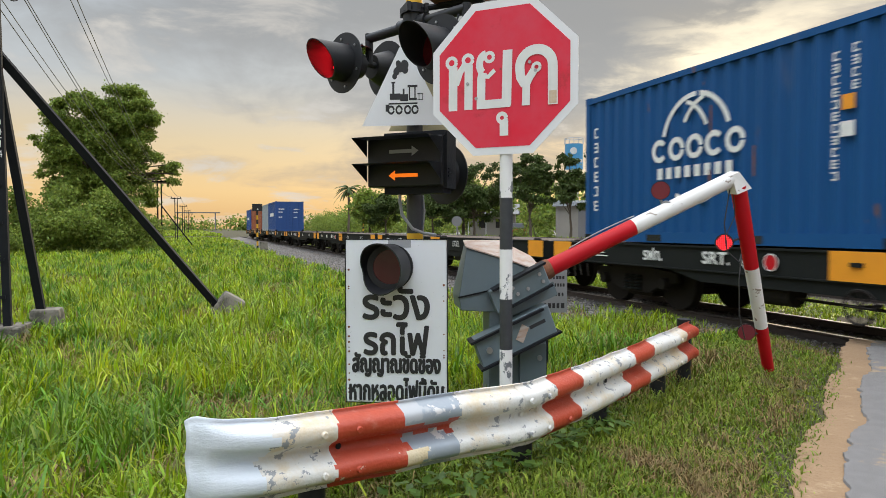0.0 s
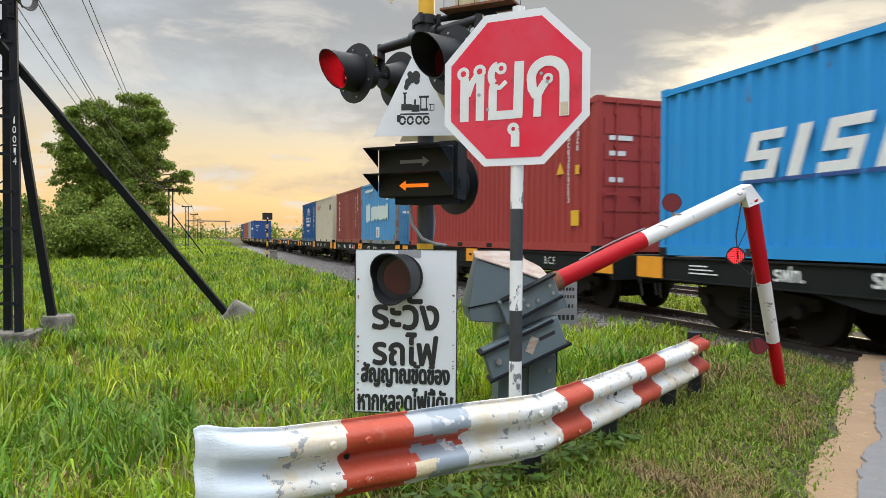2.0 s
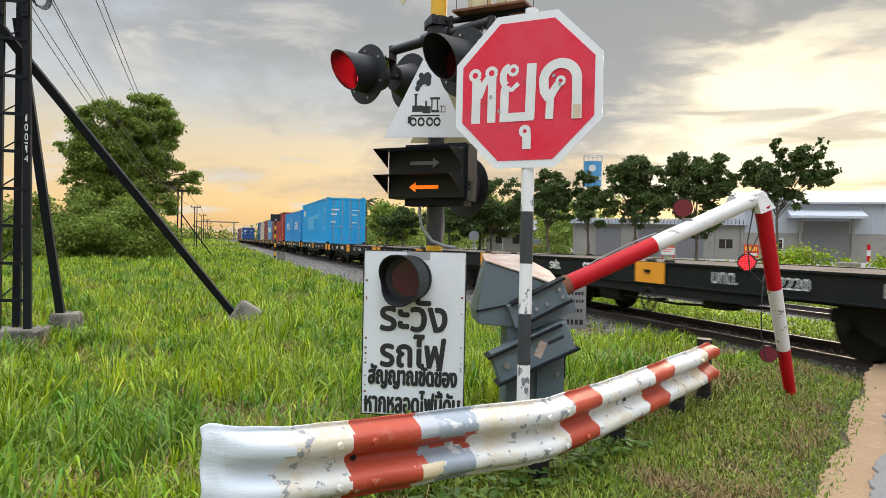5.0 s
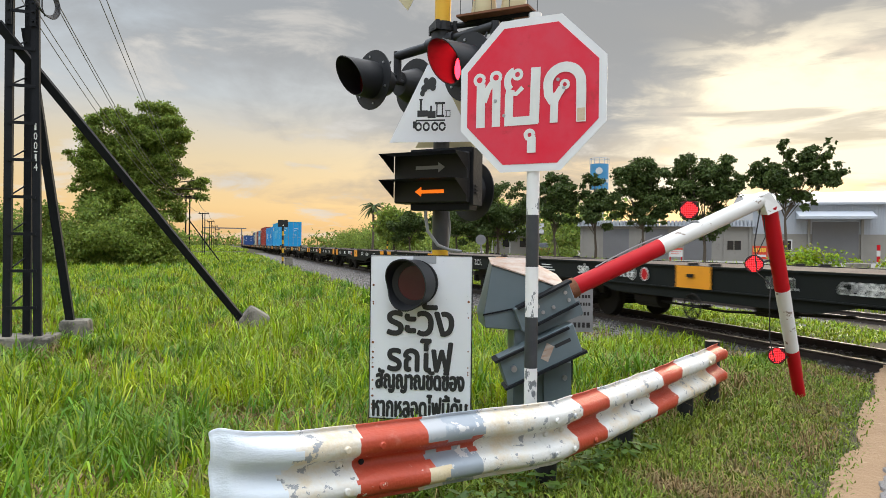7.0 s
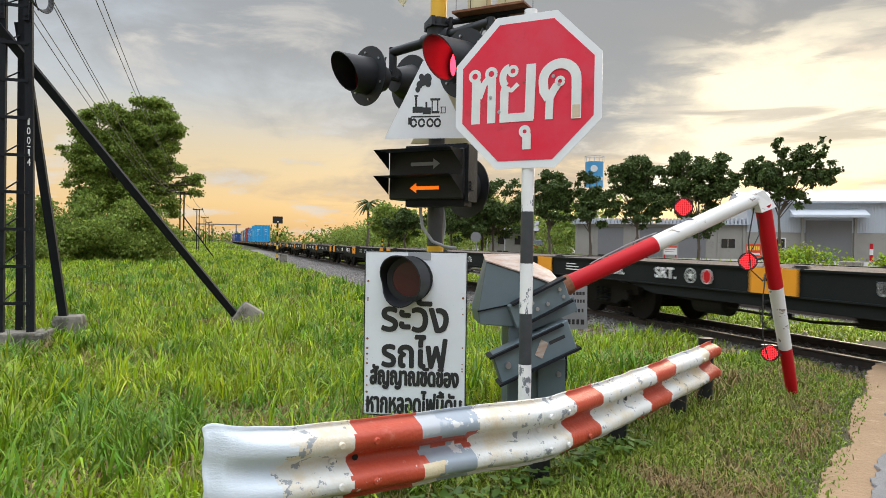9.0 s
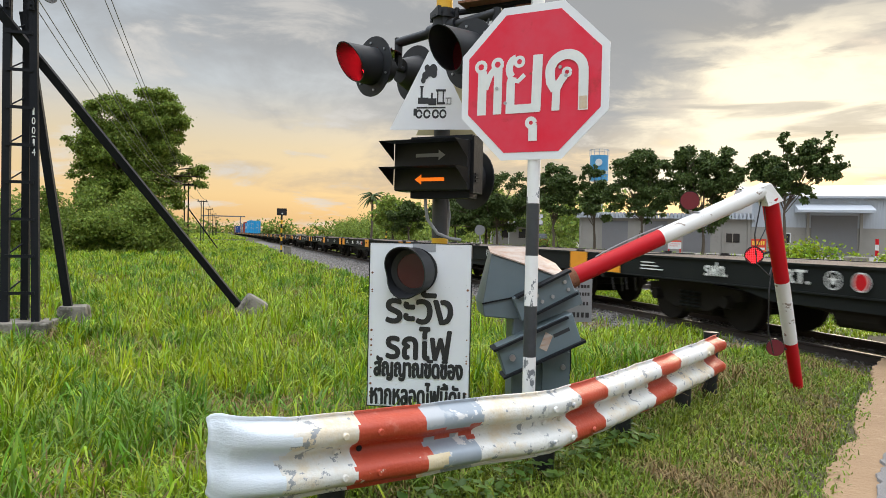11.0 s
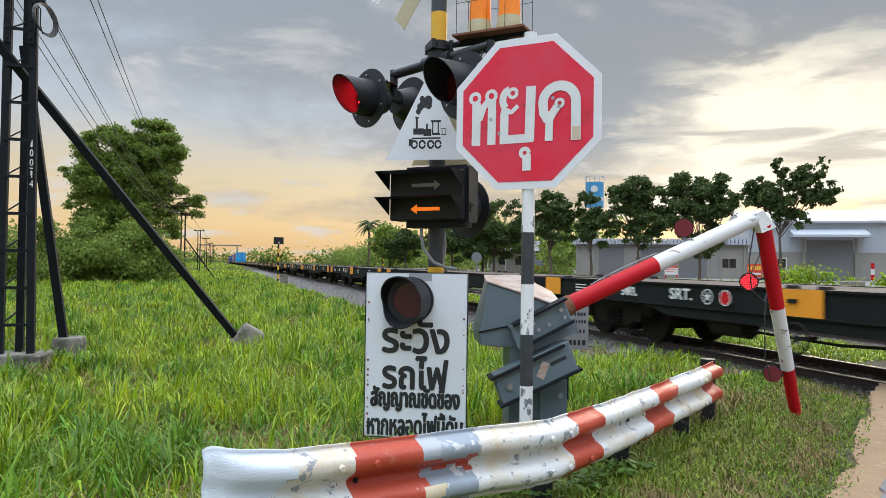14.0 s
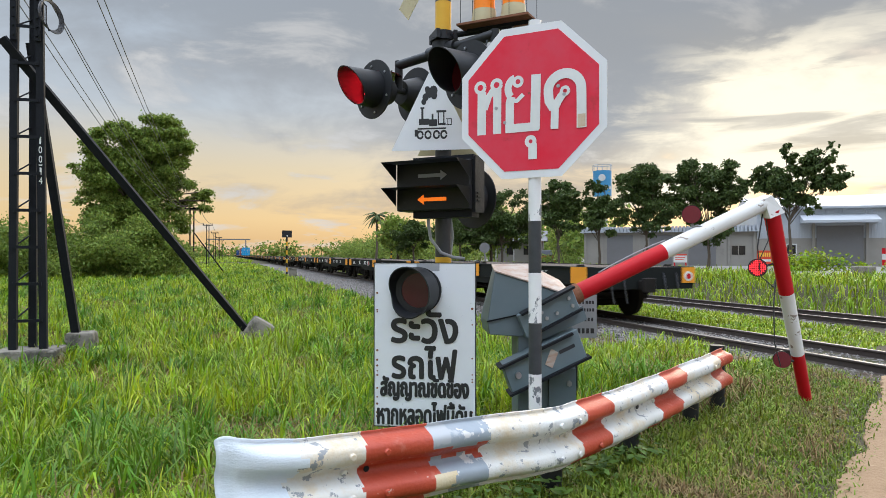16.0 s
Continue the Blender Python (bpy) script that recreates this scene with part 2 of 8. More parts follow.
M = {
    "dry_grass": material("dry_grass", (0.25, 0.185, 0.080), 0.8, second=(0.15, 0.105, 0.045), scale=3, island=0.35, translucent=0.2, spec=0.2),
    "grass_dark": material("grass_dark", (0.072, 0.175, 0.013), 0.5, second=(0.11, 0.23, 0.015), scale=0.9, amount=0.9, island=0.4, translucent=0.3, spec=0.3),
    # undergrowth green, darkened so the shade between tufts is in the colour
    "grass_under_shade": material("grass_under_shade", (0.070, 0.145, 0.012), 0.6, second=(0.120, 0.185, 0.018), scale=1.6, amount=1.0, dirt=(0.17, 0.125, 0.045), dirt_scale=2.2, dirt_at=(0.54, 0.64), island=0.45, translucent=0.3, spec=0.25),
    "frame_worn": material("frame_worn", (0.17, 0.21, 0.22), 0.7, second=(0.11, 0.14, 0.15), scale=3, dirt=(0.17, 0.085, 0.045), dirt_scale=2.4, dirt_at=(0.48, 0.62), bump=0.2),
    "mark_worn": material("mark_worn", (0.50, 0.57, 0.52), 0.6, second=(0.40, 0.50, 0.50), scale=5, dirt=(0.22, 0.40, 0.52), dirt_scale=3.2, dirt_at=(0.56, 0.68), stretch=(1, 1, 0.4)),
    "soil": material("soil", (0.060, 0.046, 0.022), 0.95, second=(0.042, 0.036, 0.016), scale=1.1, dirt=(0.048, 0.046, 0.016), dirt_scale=0.7, dirt_at=(0.40, 0.6), bump=0.8, bump_scale=14),
    "sand": material("sand", (0.30, 0.195, 0.110), 0.95, second=(0.215, 0.13, 0.07), scale=2.6, dirt=(0.37, 0.26, 0.155), dirt_scale=5, bump=0.6, bump_scale=30),
    "asphalt": material("asphalt", (0.20, 0.19, 0.185), 0.9, second=(0.13, 0.125, 0.12), scale=9, dirt=(0.36, 0.25, 0.15), dirt_scale=1.6, dirt_at=(0.52, 0.62), bump=0.5, bump_scale=120),
    "concrete": material("concrete", (0.25, 0.225, 0.19), 0.9, second=(0.16, 0.14, 0.115), scale=6, dirt=(0.085, 0.08, 0.065), dirt_scale=3, dirt_at=(0.46, 0.62), spec=0.2, bump=0.5, bump_scale=30),
    "yard": material("yard", (0.25, 0.235, 0.21), 0.9, second=(0.19, 0.18, 0.165), scale=0.4, bump=0.2),
    "ballast": material("ballast", (0.20, 0.185, 0.17), 0.9, second=(0.11, 0.10, 0.095), scale=3, dirt=(0.16, 0.11, 0.07), dirt_scale=1, bump=0.7, bump_scale=25, island=0.35, spec=0.12),
    "grass": material("grass", (0.108, 0.228, 0.009), 0.42, second=(0.300, 0.390, 0.014), scale=0.9, amount=1.0, dirt=(0.26, 0.21, 0.06), dirt_scale=1.3, dirt_at=(0.60, 0.72), island=0.6, translucent=0.36, spec=0.45),
    "verge_grass": material("verge_grass", (0.105, 0.190, 0.014), 0.55, second=(0.190, 0.235, 0.028), scale=1.3, amount=0.9, dirt=(0.23, 0.165, 0.075), dirt_scale=2.4, dirt_at=(0.52, 0.66), island=0.5, translucent=0.3, spec=0.3),
    "weed": material("weed", (0.07, 0.15, 0.022), 0.5, second=(0.11, 0.19, 0.03), scale=5, island=0.25, translucent=0.3),
    "leaf": material("leaf", (0.150, 0.228, 0.040), 0.6, second=(0.22, 0.280, 0.048), scale=0.5, island=0.45, translucent=0.40, spec=0.3),
    # darker copy of leaf: the backlit silhouette is put into the colour
    "leaf_silhouette": material("leaf_silhouette", (0.055, 0.090, 0.024), 0.6, second=(0.082, 0.122, 0.026), scale=0.5, island=0.4, translucent=0.2, spec=0.3),
    "bark": material("bark", (0.11, 0.085, 0.06), 0.9, second=(0.06, 0.045, 0.03), scale=6, bump=0.6, bump_scale=20),
    "black_iron": material("black_iron", (0.010, 0.011, 0.014), 0.6, second=(0.016, 0.017, 0.02), scale=8, dirt=(0.03, 0.024, 0.02), dirt_scale=5, dirt_at=(0.64, 0.8), bump=0.15, spec=0.14),
    "black_paint": material("black_paint", (0.012, 0.013, 0.015), 0.5, second=(0.02, 0.02, 0.023), scale=12, dirt=(0.04, 0.038, 0.035), dirt_scale=8, dirt_at=(0.62, 0.85), spec=0.35),
    "pole_white": material("pole_white", (0.76, 0.75, 0.74), 0.5, second=(0.66, 0.65, 0.63), scale=14, flakes=(0.17, 0.18, 0.19), flakes_scale=9, flakes_at=(0.565, 0.58), bump=0.1, stretch=(1, 1, 0.55)),
    "pole_black": material("pole_black", (0.024, 0.027, 0.032), 0.45, second=(0.06, 0.065, 0.07), scale=14),
    "yellow_paint": material("yellow_paint", (0.72, 0.40, 0.02), 0.5, second=(0.60, 0.32, 0.02), scale=9),
    "orange_paint": material("orange_paint", (0.78, 0.30, 0.012), 0.55, second=(0.66, 0.24, 0.015), scale=5, dirt=(0.30, 0.13, 0.03), dirt_scale=4, dirt_at=(0.62, 0.8)),
    "board_white": material("board_white", (0.71, 0.72, 0.745), 0.5, second=(0.63, 0.64, 0.665), scale=3, dirt=(0.66, 0.67, 0.68), dirt_scale=3, flakes=(0.05, 0.05, 0.05), flakes_scale=38, flakes_at=(0.69, 0.70)),
    "sign_white": material("sign_white", (0.74, 0.74, 0.75), 0.4, second=(0.64, 0.64, 0.66), scale=4),
    "sign_red": material("sign_red", (0.72, 0.012, 0.038), 0.5, spec=0.22, second=(0.62, 0.075, 0.11), scale=3.2, amount=0.9, dirt=(0.46, 0.035, 0.045), dirt_scale=5, dirt_at=(0.55, 0.75), flakes=(0.24, 0.07, 0.05), flakes_scale=15, flakes_at=(0.68, 0.71)),
    "sign_rust": material("sign_rust", (0.62, 0.55, 0.42), 0.7, second=(0.45, 0.22, 0.10), scale=30),
    "letter_black": material("letter_black", (0.020, 0.020, 0.022), 0.5),
    "letter_white": material("letter_white", (0.72, 0.72, 0.70), 0.6, second=(0.55, 0.55, 0.53), scale=10),
    "arm_red": material("arm_red", (0.50, 0.005, 0.012), 0.45, spec=0.22, second=(0.40, 0.007, 0.014), scale=4, dirt=(0.30, 0.03, 0.02), dirt_scale=7, dirt_at=(0.62, 0.8)),
    "arm_white": material("arm_white", (0.72, 0.71, 0.69), 0.45, second=(0.62, 0.60, 0.56), scale=6, flakes=(0.26, 0.21, 0.17), flakes_scale=16, flakes_at=(0.62, 0.64), stretch=(0.5, 1, 1)),
    "rail_white": material("rail_white", (0.66, 0.655, 0.635), 0.5, second=(0.68, 0.65, 0.58), scale=5, dirt=(0.62, 0.50, 0.33), dirt_scale=2.2, dirt_at=(0.46, 0.66), flakes=(0.27, 0.28, 0.29), flakes_scale=17, flakes_at=(0.585, 0.60), bump=0.25, bump_scale=60),
    "rail_fresh": material("rail_fresh", (0.62, 0.665, 0.715), 0.55, second=(0.66, 0.71, 0.76), scale=3, stretch=(1, 1, 3), bump=0.2, bump_scale=40),
    "rail_red": material("rail_red", (0.46, 0.062, 0.026), 0.45, second=(0.35, 0.045, 0.022), scale=6, dirt=(0.50, 0.13, 0.085), dirt_scale=7, dirt_at=(0.56, 0.70), flakes=(0.62, 0.52, 0.45), flakes_scale=16, flakes_at=(0.66, 0.68), bump=0.25, bump_scale=60),
    "rail_grey": material("rail_grey", (0.33, 0.37, 0.41), 0.5, 0.2, second=(0.24, 0.28, 0.32), scale=8, dirt=(0.42, 0.44, 0.46), dirt_scale=3.2, dirt_at=(0.54, 0.58), flakes=(0.60, 0.59, 0.57), flakes_scale=11, flakes_at=(0.60, 0.62)),
    "rail_cream": material("rail_cream", (0.66, 0.50, 0.26), 0.6, second=(0.62, 0.58, 0.48), scale=7, flakes=(0.62, 0.61, 0.58), flakes_scale=10, flakes_at=(0.55, 0.57), dirt=(0.33, 0.37, 0.41), dirt_scale=5, dirt_at=(0.56, 0.60), bump=0.25, bump_scale=60),
    "machine_grey": material("machine_grey", (0.135, 0.175, 0.195), 0.5, second=(0.10, 0.135, 0.150), scale=4, dirt=(0.16, 0.12, 0.09), dirt_scale=3, dirt_at=(0.68, 0.85)),
    "machine_top": material("machine_top", (0.50, 0.46, 0.42), 0.6, second=(0.36, 0.18, 0.10), scale=7, amount=0.9, stretch=(1, 5, 1), dirt=(0.30, 0.13, 0.07), dirt_scale=6, dirt_at=(0.55, 0.7)),
    "rust": material("rust", (0.22, 0.085, 0.04), 0.9, second=(0.12, 0.05, 0.03), scale=20, bump=0.4),
    "steel": material("steel", (0.42, 0.42, 0.43), 0.35, 0.8, second=(0.3, 0.3, 0.31), scale=20),
    "rail_side": material("rail_side", (0.060, 0.042, 0.034), 0.8, second=(0.035, 0.028, 0.025), scale=12),
    "rail_head": material("rail_head", (0.20, 0.18, 0.165), 0.55, 1.0, second=(0.15, 0.13, 0.12), scale=10),
    "wagon_black": material("wagon_black", (0.012, 0.014, 0.0135), 0.7, second=(0.018, 0.019, 0.018), scale=2.2, dirt=(0.030, 0.025, 0.020), dirt_scale=1.6, dirt_at=(0.6, 0.8), bump=0.15, spec=0.10),
    "wagon_deck": material("wagon_deck", (0.085, 0.064, 0.05), 0.9, second=(0.07, 0.05, 0.04), scale=3, dirt=(0.17, 0.09, 0.06), dirt_scale=2),
    "wheel_iron": material("wheel_iron", (0.013, 0.011, 0.010), 0.8, second=(0.021, 0.017, 0.014), scale=9, spec=0.2),
    # dark glass; also the painted dark of pockets and slots
    "glass_hole_dark": material("glass_hole_dark", (0.02, 0.022, 0.026), 0.12),
    # unlit lens colour, for the flaps added over the signal lamps
    "flap_red": material("flap_red", (0.10, 0.008, 0.012), 0.2, second=(0.06, 0.006, 0.01), scale=60),
    "lens_dusty": material("lens_dusty", (0.060, 0.003, 0.008), 0.25, second=(0.085, 0.022, 0.022), scale=6),
    "red_glow": glowing("red_glow", (1.0, 0.012, 0.025), 13.0),
    "red_led": glowing("red_led", (1.0, 0.02, 0.03), 3.0),
    "lamp_off": material("lamp_off", (0.16, 0.012, 0.022), 0.3, second=(0.11, 0.01, 0.02), scale=40),
    "amber_glow": glowing("amber_glow", (1.0, 0.17, 0.005), 0.75, (0.5, 0.2, 0.02)),
    "beacon_amber": glowing("beacon_amber", (1.0, 0.17, 0.0), 0.13, (0.85, 0.24, 0.005)),
    "beacon_base": material("beacon_base", (0.55, 0.47, 0.28), 0.5),
    "wire": material("wire", (0.035, 0.035, 0.04), 0.5),
    "cable_grey": material("cable_grey", (0.30, 0.31, 0.32), 0.5),
    "wall_concrete": material("wall_concrete", (0.29, 0.27, 0.24), 0.9, second=(0.22, 0.205, 0.185), scale=0.9, dirt=(0.13, 0.12, 0.11), dirt_scale=0.8, dirt_at=(0.56, 0.78), stretch=(1, 1, 1), bump=0.2, bump_scale=6, spec=0.2),
    "wall_metal": material("wall_metal", (0.40, 0.42, 0.45), 0.5, second=(0.37, 0.40, 0.44), scale=0.7),
    "shutter_grey": material("shutter_grey", (0.16, 0.155, 0.155), 0.6, second=(0.17, 0.17, 0.18), scale=2),
    "tank_blue": material("tank_blue", (0.05, 0.26, 0.48), 0.4, second=(0.04, 0.2, 0.38), scale=2),
    "red_sign": material("red_sign", (0.62, 0.05, 0.02), 0.5),
    "yellow_text": material("yellow_text", (0.8, 0.5, 0.05), 0.5),
    "cast_white": material("cast_white", (0.62, 0.62, 0.60), 0.7),
}


def paint(name, c, rust=0.0):
    return material(name, c, 0.55, second=tuple(v * 0.82 for v in c), scale=1.3, dirt=tuple(0.6 * v + 0.05 for v in c), dirt_scale=1.0, dirt_at=(0.58, 0.8),
                    flakes=(0.16, 0.075, 0.04) if rust else None, flakes_scale=3.0, flakes_at=(0.72 - rust, 0.76 - rust), stretch=(1, 1, 0.35), bump=0.1, spec=0.22)


PAINT = {
    "navy": paint("paint_navy", (0.003, 0.070, 0.215), 0.05), "cream": paint("paint_cream", (0.52, 0.46, 0.35), 0.09), "oxide": paint("paint_oxide", (0.235, 0.055, 0.045), 0.02),
    "sky": paint("paint_sky", (0.075, 0.26, 0.47), 0.10), "maroon": paint("paint_maroon", (0.33, 0.045, 0.040)), "azure": paint("paint_azure", (0.018, 0.265, 0.60), 0.06),
    "cyan": paint("paint_cyan", (0.018, 0.335, 0.67), 0.02), "patch": paint("paint_patch", (0.045, 0.39, 0.68)), "deep": paint("paint_deep", (0.03, 0.08, 0.24)), "brick": paint("paint_brick", (0.30, 0.09, 0.05)), "grey": paint("paint_grey", (0.30, 0.33, 0.36)),
}


# ---- building helpers ----
def part(name, bm, mat, parent=None, label="", smooth=False):
    """Links a bmesh, drawn in the thing's own space, as one mesh object under a thing or a part."""
    me = bpy.data.meshes.new(name)
    bmesh.ops.recalc_face_normals(bm, faces=bm.faces[:])
    bm.to_mesh(me)
    bm.free()
    for mt in (mat if isinstance(mat, (list, tuple)) else [mat]):
        me.materials.append(mt)
    if smooth:
        me.polygons.foreach_set("use_smooth", [True] * len(me.polygons))
        me.set_sharp_from_angle(angle=radians(40))
    ob = new(name, me)
    if parent is not None:
        ob.parent = parent
    if label:
        ob["label"] = label
    return ob


def thing(name, m, label, category, group="", kind=""):
    ob = new(name)
    ob.empty_display_size = 0.2
    ob.matrix_world = m
    return tagged(ob, label, category, group, kind)


def B():
    return bmesh.new()


def box(bm, x0, x1, y0, y1, z0, z1, m=None, mi=0, taper=1.0):
    c = [(x0, y0, z0), (x1, y0, z0), (x1, y1, z0), (x0, y1, z0)]
    cx, cy = (x0 + x1) / 2, (y0 + y1) / 2
    t = [(cx + (x - cx) * taper, cy + (y - cy) * taper, z1) for x, y, _ in c]
    v = [bm.verts.new(Vector(p) if m is None else m @ Vector(p)) for p in c + t]
    for f in ((3, 2, 1, 0), (4, 5, 6, 7), (0, 1, 5, 4), (1, 2, 6, 5), (2, 3, 7, 6), (3, 0, 4, 7)):
        bm.faces.new([v[i] for i in f]).material_index = mi
    return bm


def bevelled(bm, w, seg=1):
    bmesh.ops.bevel(bm, geom=bm.edges[:], offset=w, segments=seg, affect="EDGES", profile=0.6)
    return bm


def cyl(bm, p0, p1, r0, r1=None, n=12, caps=True, mi=0, phase=0.0):
    """A tapered round bar from p0 to p1."""
    p0, p1 = Vector(p0), Vector(p1)
    r1 = r0 if r1 is None else r1
    d = (p1 - p0).normalized()
    a = d.orthogonal().normalized()
    b = d.cross(a)
    rings = []
    for p, r in ((p0, r0), (p1, r1)):
        rings.append([bm.verts.new(p + r * (math.cos(phase + 2 * math.pi * i / n) * a + math.sin(phase + 2 * math.pi * i / n) * b)) for i in range(n)])
    for i in range(n):
        bm.faces.new((rings[0][i], rings[0][(i + 1) % n], rings[1][(i + 1) % n], rings[1][i])).material_index = mi
    if caps:
        bm.faces.new(rings[0][::-1]).material_index = mi
        bm.faces.new(rings[1]).material_index = mi
    return bm


def tube(bm, p0, p1, r_out0, r_out1, wall, n=24, cut=None):
    """An open hood: a hollow tube; cut(angle) gives how far along each side of the mouth reaches (0..1)."""
    p0, p1 = Vector(p0), Vector(p1)
    d = (p1 - p0)
    ln = d.length
    d.normalize()
    side = d.cross(Vector((0, 0, 1))).normalized()
    up = side.cross(d)
    rows = []
    for r0, r1 in ((r_out0, r_out1), (r_out0 - wall, r_out1 - wall)):
        a = [bm.verts.new(p0 + r0 * (math.cos(2 * math.pi * i / n) * side + math.sin(2 * math.pi * i / n) * up)) for i in range(n)]
        b = []
        for i in range(n):
            th = 2 * math.pi * i / n
            k = cut(th) if cut else 1.0
            r = r0 + (r1 - r0) * k
            b.append(bm.verts.new(p0 + d * ln * k + r * (math.cos(th) * side + math.sin(th) * up)))
        rows.append((a, b))
    (a, b), (c, e) = rows
    for i in range(n):
        j = (i + 1) % n
        bm.faces.new((a[i], a[j], b[j], b[i]))
        bm.faces.new((c[j], c[i], e[i], e[j]))
        bm.faces.new((b[i], b[j], e[j], e[i]))
        bm.faces.new((a[j], a[i], c[i], c[j]))
    return bm


def ring(bm, c, axis, r0, r1, n=24, thick=0.01):
    """A flat washer round an axis."""
    c, d = Vector(c), Vector(axis).normalized()
    a = d.orthogonal().normalized()
    b = d.cross(a)
    v = [[bm.verts.new(c + d * t + r * (math.cos(2 * math.pi * i / n) * a + math.sin(2 * math.pi * i / n) * b)) for i in range(n)] for t in (0, thick) for r in (r0, r1)]
    for i in range(n):
        j = (i + 1) % n
        for p, q in ((0, 1), (1, 3), (3, 2), (2, 0)):
            bm.faces.new((v[p][i], v[p][j], v[q][j], v[q][i]))
    return bm


def torus(bm, c, axis, r, w, n=24, k=8):
    c, d = Vector(c), Vector(axis).normalized()
    a = d.orthogonal().normalized()
    b = d.cross(a)
    rows = []
    for i in range(n):
        o = math.cos(2 * math.pi * i / n) * a + math.sin(2 * math.pi * i / n) * b
        rows.append([bm.verts.new(c + o * (r + w * math.cos(2 * math.pi * q / k)) + d * w * math.sin(2 * math.pi * q / k)) for q in range(k)])
    for i in range(n):
        for q in range(k):
            bm.faces.new((rows[i][q], rows[(i + 1) % n][q], rows[(i + 1) % n][(q + 1) % k], rows[i][(q + 1) % k]))
    return bm


def prism(bm, pts, z0, z1, m=None, mi=0):
    """A plate from a flat outline in x and y."""
    lo = [bm.verts.new(m @ Vector((x, y, z0)) if m else Vector((x, y, z0))) for x, y in pts]
    hi = [bm.verts.new(m @ Vector((x, y, z1)) if m else Vector((x, y, z1))) for x, y in pts]
    bm.faces.new(hi).material_index = mi
    bm.faces.new(lo[::-1]).material_index = mi
    for i in range(len(pts)):
        j = (i + 1) % len(pts)
        bm.faces.new((lo[i], lo[j], hi[j], hi[i])).material_index = mi
    return bm


def bar(bm, pts, r, n=6):
    """A wire or pipe along points."""
    pts = [Vector(p) for p in pts]
    prev = None
    a = (pts[1] - pts[0]).orthogonal().normalized()
    for i, p in enumerate(pts):
        d = (pts[min(i + 1, len(pts) - 1)] - pts[max(i - 1, 0)]).normalized()
        a = (a - d * a.dot(d)).normalized()
        b = d.cross(a)
        cur = [bm.verts.new(p + r * (math.cos(2 * math.pi * k / n) * a + math.sin(2 * math.pi * k / n) * b)) for k in range(n)]
        if prev:
            for k in range(n):
                bm.faces.new((prev[k], prev[(k + 1) % n], cur[(k + 1) % n], cur[k]))
        else:
            bm.faces.new(cur[::-1])
        prev = cur
    bm.faces.new(prev)
    return bm


def sag(p, q, drop, n=16):
    p, q = Vector(p), Vector(q)
    return [p.lerp(q, i / n) - Vector((0, 0, drop * 4 * (i / n) * (1 - i / n))) for i in range(n + 1)]


def facing(origin, right):
    """A plane's space: x to its right, y up, z out of its face toward the viewer."""
    r = Vector((right[0], right[1], 0)).normalized()
    n = r.cross(Vector((0, 0, 1)))
    return Matrix(((r.x, 0, n.x, origin[0]), (r.y, 0, n.y, origin[1]), (r.z, 1, n.z, origin[2]), (0, 0, 0, 1)))


def lettering(name, body, mat, parent, cx, cy, w, h, z, m=None, weight=0.0, depth=0.002):
    """Writing in the built-in font, fitted to a width and height round (cx, cy) on a face."""
    cu = bpy.data.curves.new(name, "FONT")
    cu.body, cu.resolution_u = body, 3
    tmp = new("tmp", cu)
    dg = bpy.context.evaluated_depsgraph_get()
    dg.update()
    me = bpy.data.meshes.new_from_object(tmp.evaluated_get(dg))
    bpy.data.objects.remove(tmp)
    bpy.data.curves.remove(cu)
    n = len(me.vertices)
    co = np.empty(n * 3, np.float32)
    me.vertices.foreach_get("co", co)
    co = co.reshape(-1, 3)
    lo, hi = co.min(0), co.max(0)
    co[:, 0] = cx + ((co[:, 0] - lo[0]) / max(hi[0] - lo[0], 1e-6) - 0.5) * w
    co[:, 1] = cy + ((co[:, 1] - lo[1]) / max(hi[1] - lo[1], 1e-6) - 0.5) * h
    co[:, 2] = z
    bm = B()
    turns = [(0, 0)] + ([(math.cos(k * math.pi / 4), math.sin(k * math.pi / 4)) for k in range(8)] if weight else [])
    for k, (dx, dy) in enumerate(turns):
        me.vertices.foreach_set("co", (co + np.array([dx * weight, dy * weight, 0.0002 * k], np.float32)).ravel())
        bm.from_mesh(me)
    bpy.data.meshes.remove(me)
    ext = bmesh.ops.extrude_face_region(bm, geom=bm.faces[:])
    bmesh.ops.translate(bm, vec=(0, 0, depth), verts=[g for g in ext["geom"] if isinstance(g, bmesh.types.BMVert)])
    if m is not None:
        bm.transform(m)
    return part(name, bm, mat, parent)


def bulk(name, verts, faces, mats, face_mat=None, smooth=False):
    """A mesh from arrays of corners and of equal faces."""
    me = bpy.data.meshes.new(name)
    k = faces.shape[1]
    me.vertices.add(len(verts))
    me.vertices.foreach_set("co", np.asarray(verts, np.float32).ravel())
    me.loops.add(faces.size)
    me.loops.foreach_set("vertex_index", faces.astype(np.int32).ravel())
    me.polygons.add(len(faces))
    me.polygons.foreach_set("loop_start", np.arange(0, faces.size, k, dtype=np.int32))
    if face_mat is not None:
        me.polygons.foreach_set("material_index", face_mat.astype(np.int32))
    if smooth:
        me.polygons.foreach_set("use_smooth", np.ones(len(faces), bool))
    me.update(calc_edges=True)
    for mt in mats:
        me.materials.append(mt)
    return me


def rail_point(lat, s, z):
    """A place by its distance right of the camera's own line along the railway, and along it."""
    a = radians(RAIL_TURN)
    return Vector((lat * math.cos(a) - s * math.sin(a), lat * math.sin(a) + s * math.cos(a), z))


def rail_pose(lat, s, z):
    p = rail_point(lat, s, z)
    return pose(p.x, p.y, p.z, 0, 0, RAIL_TURN)


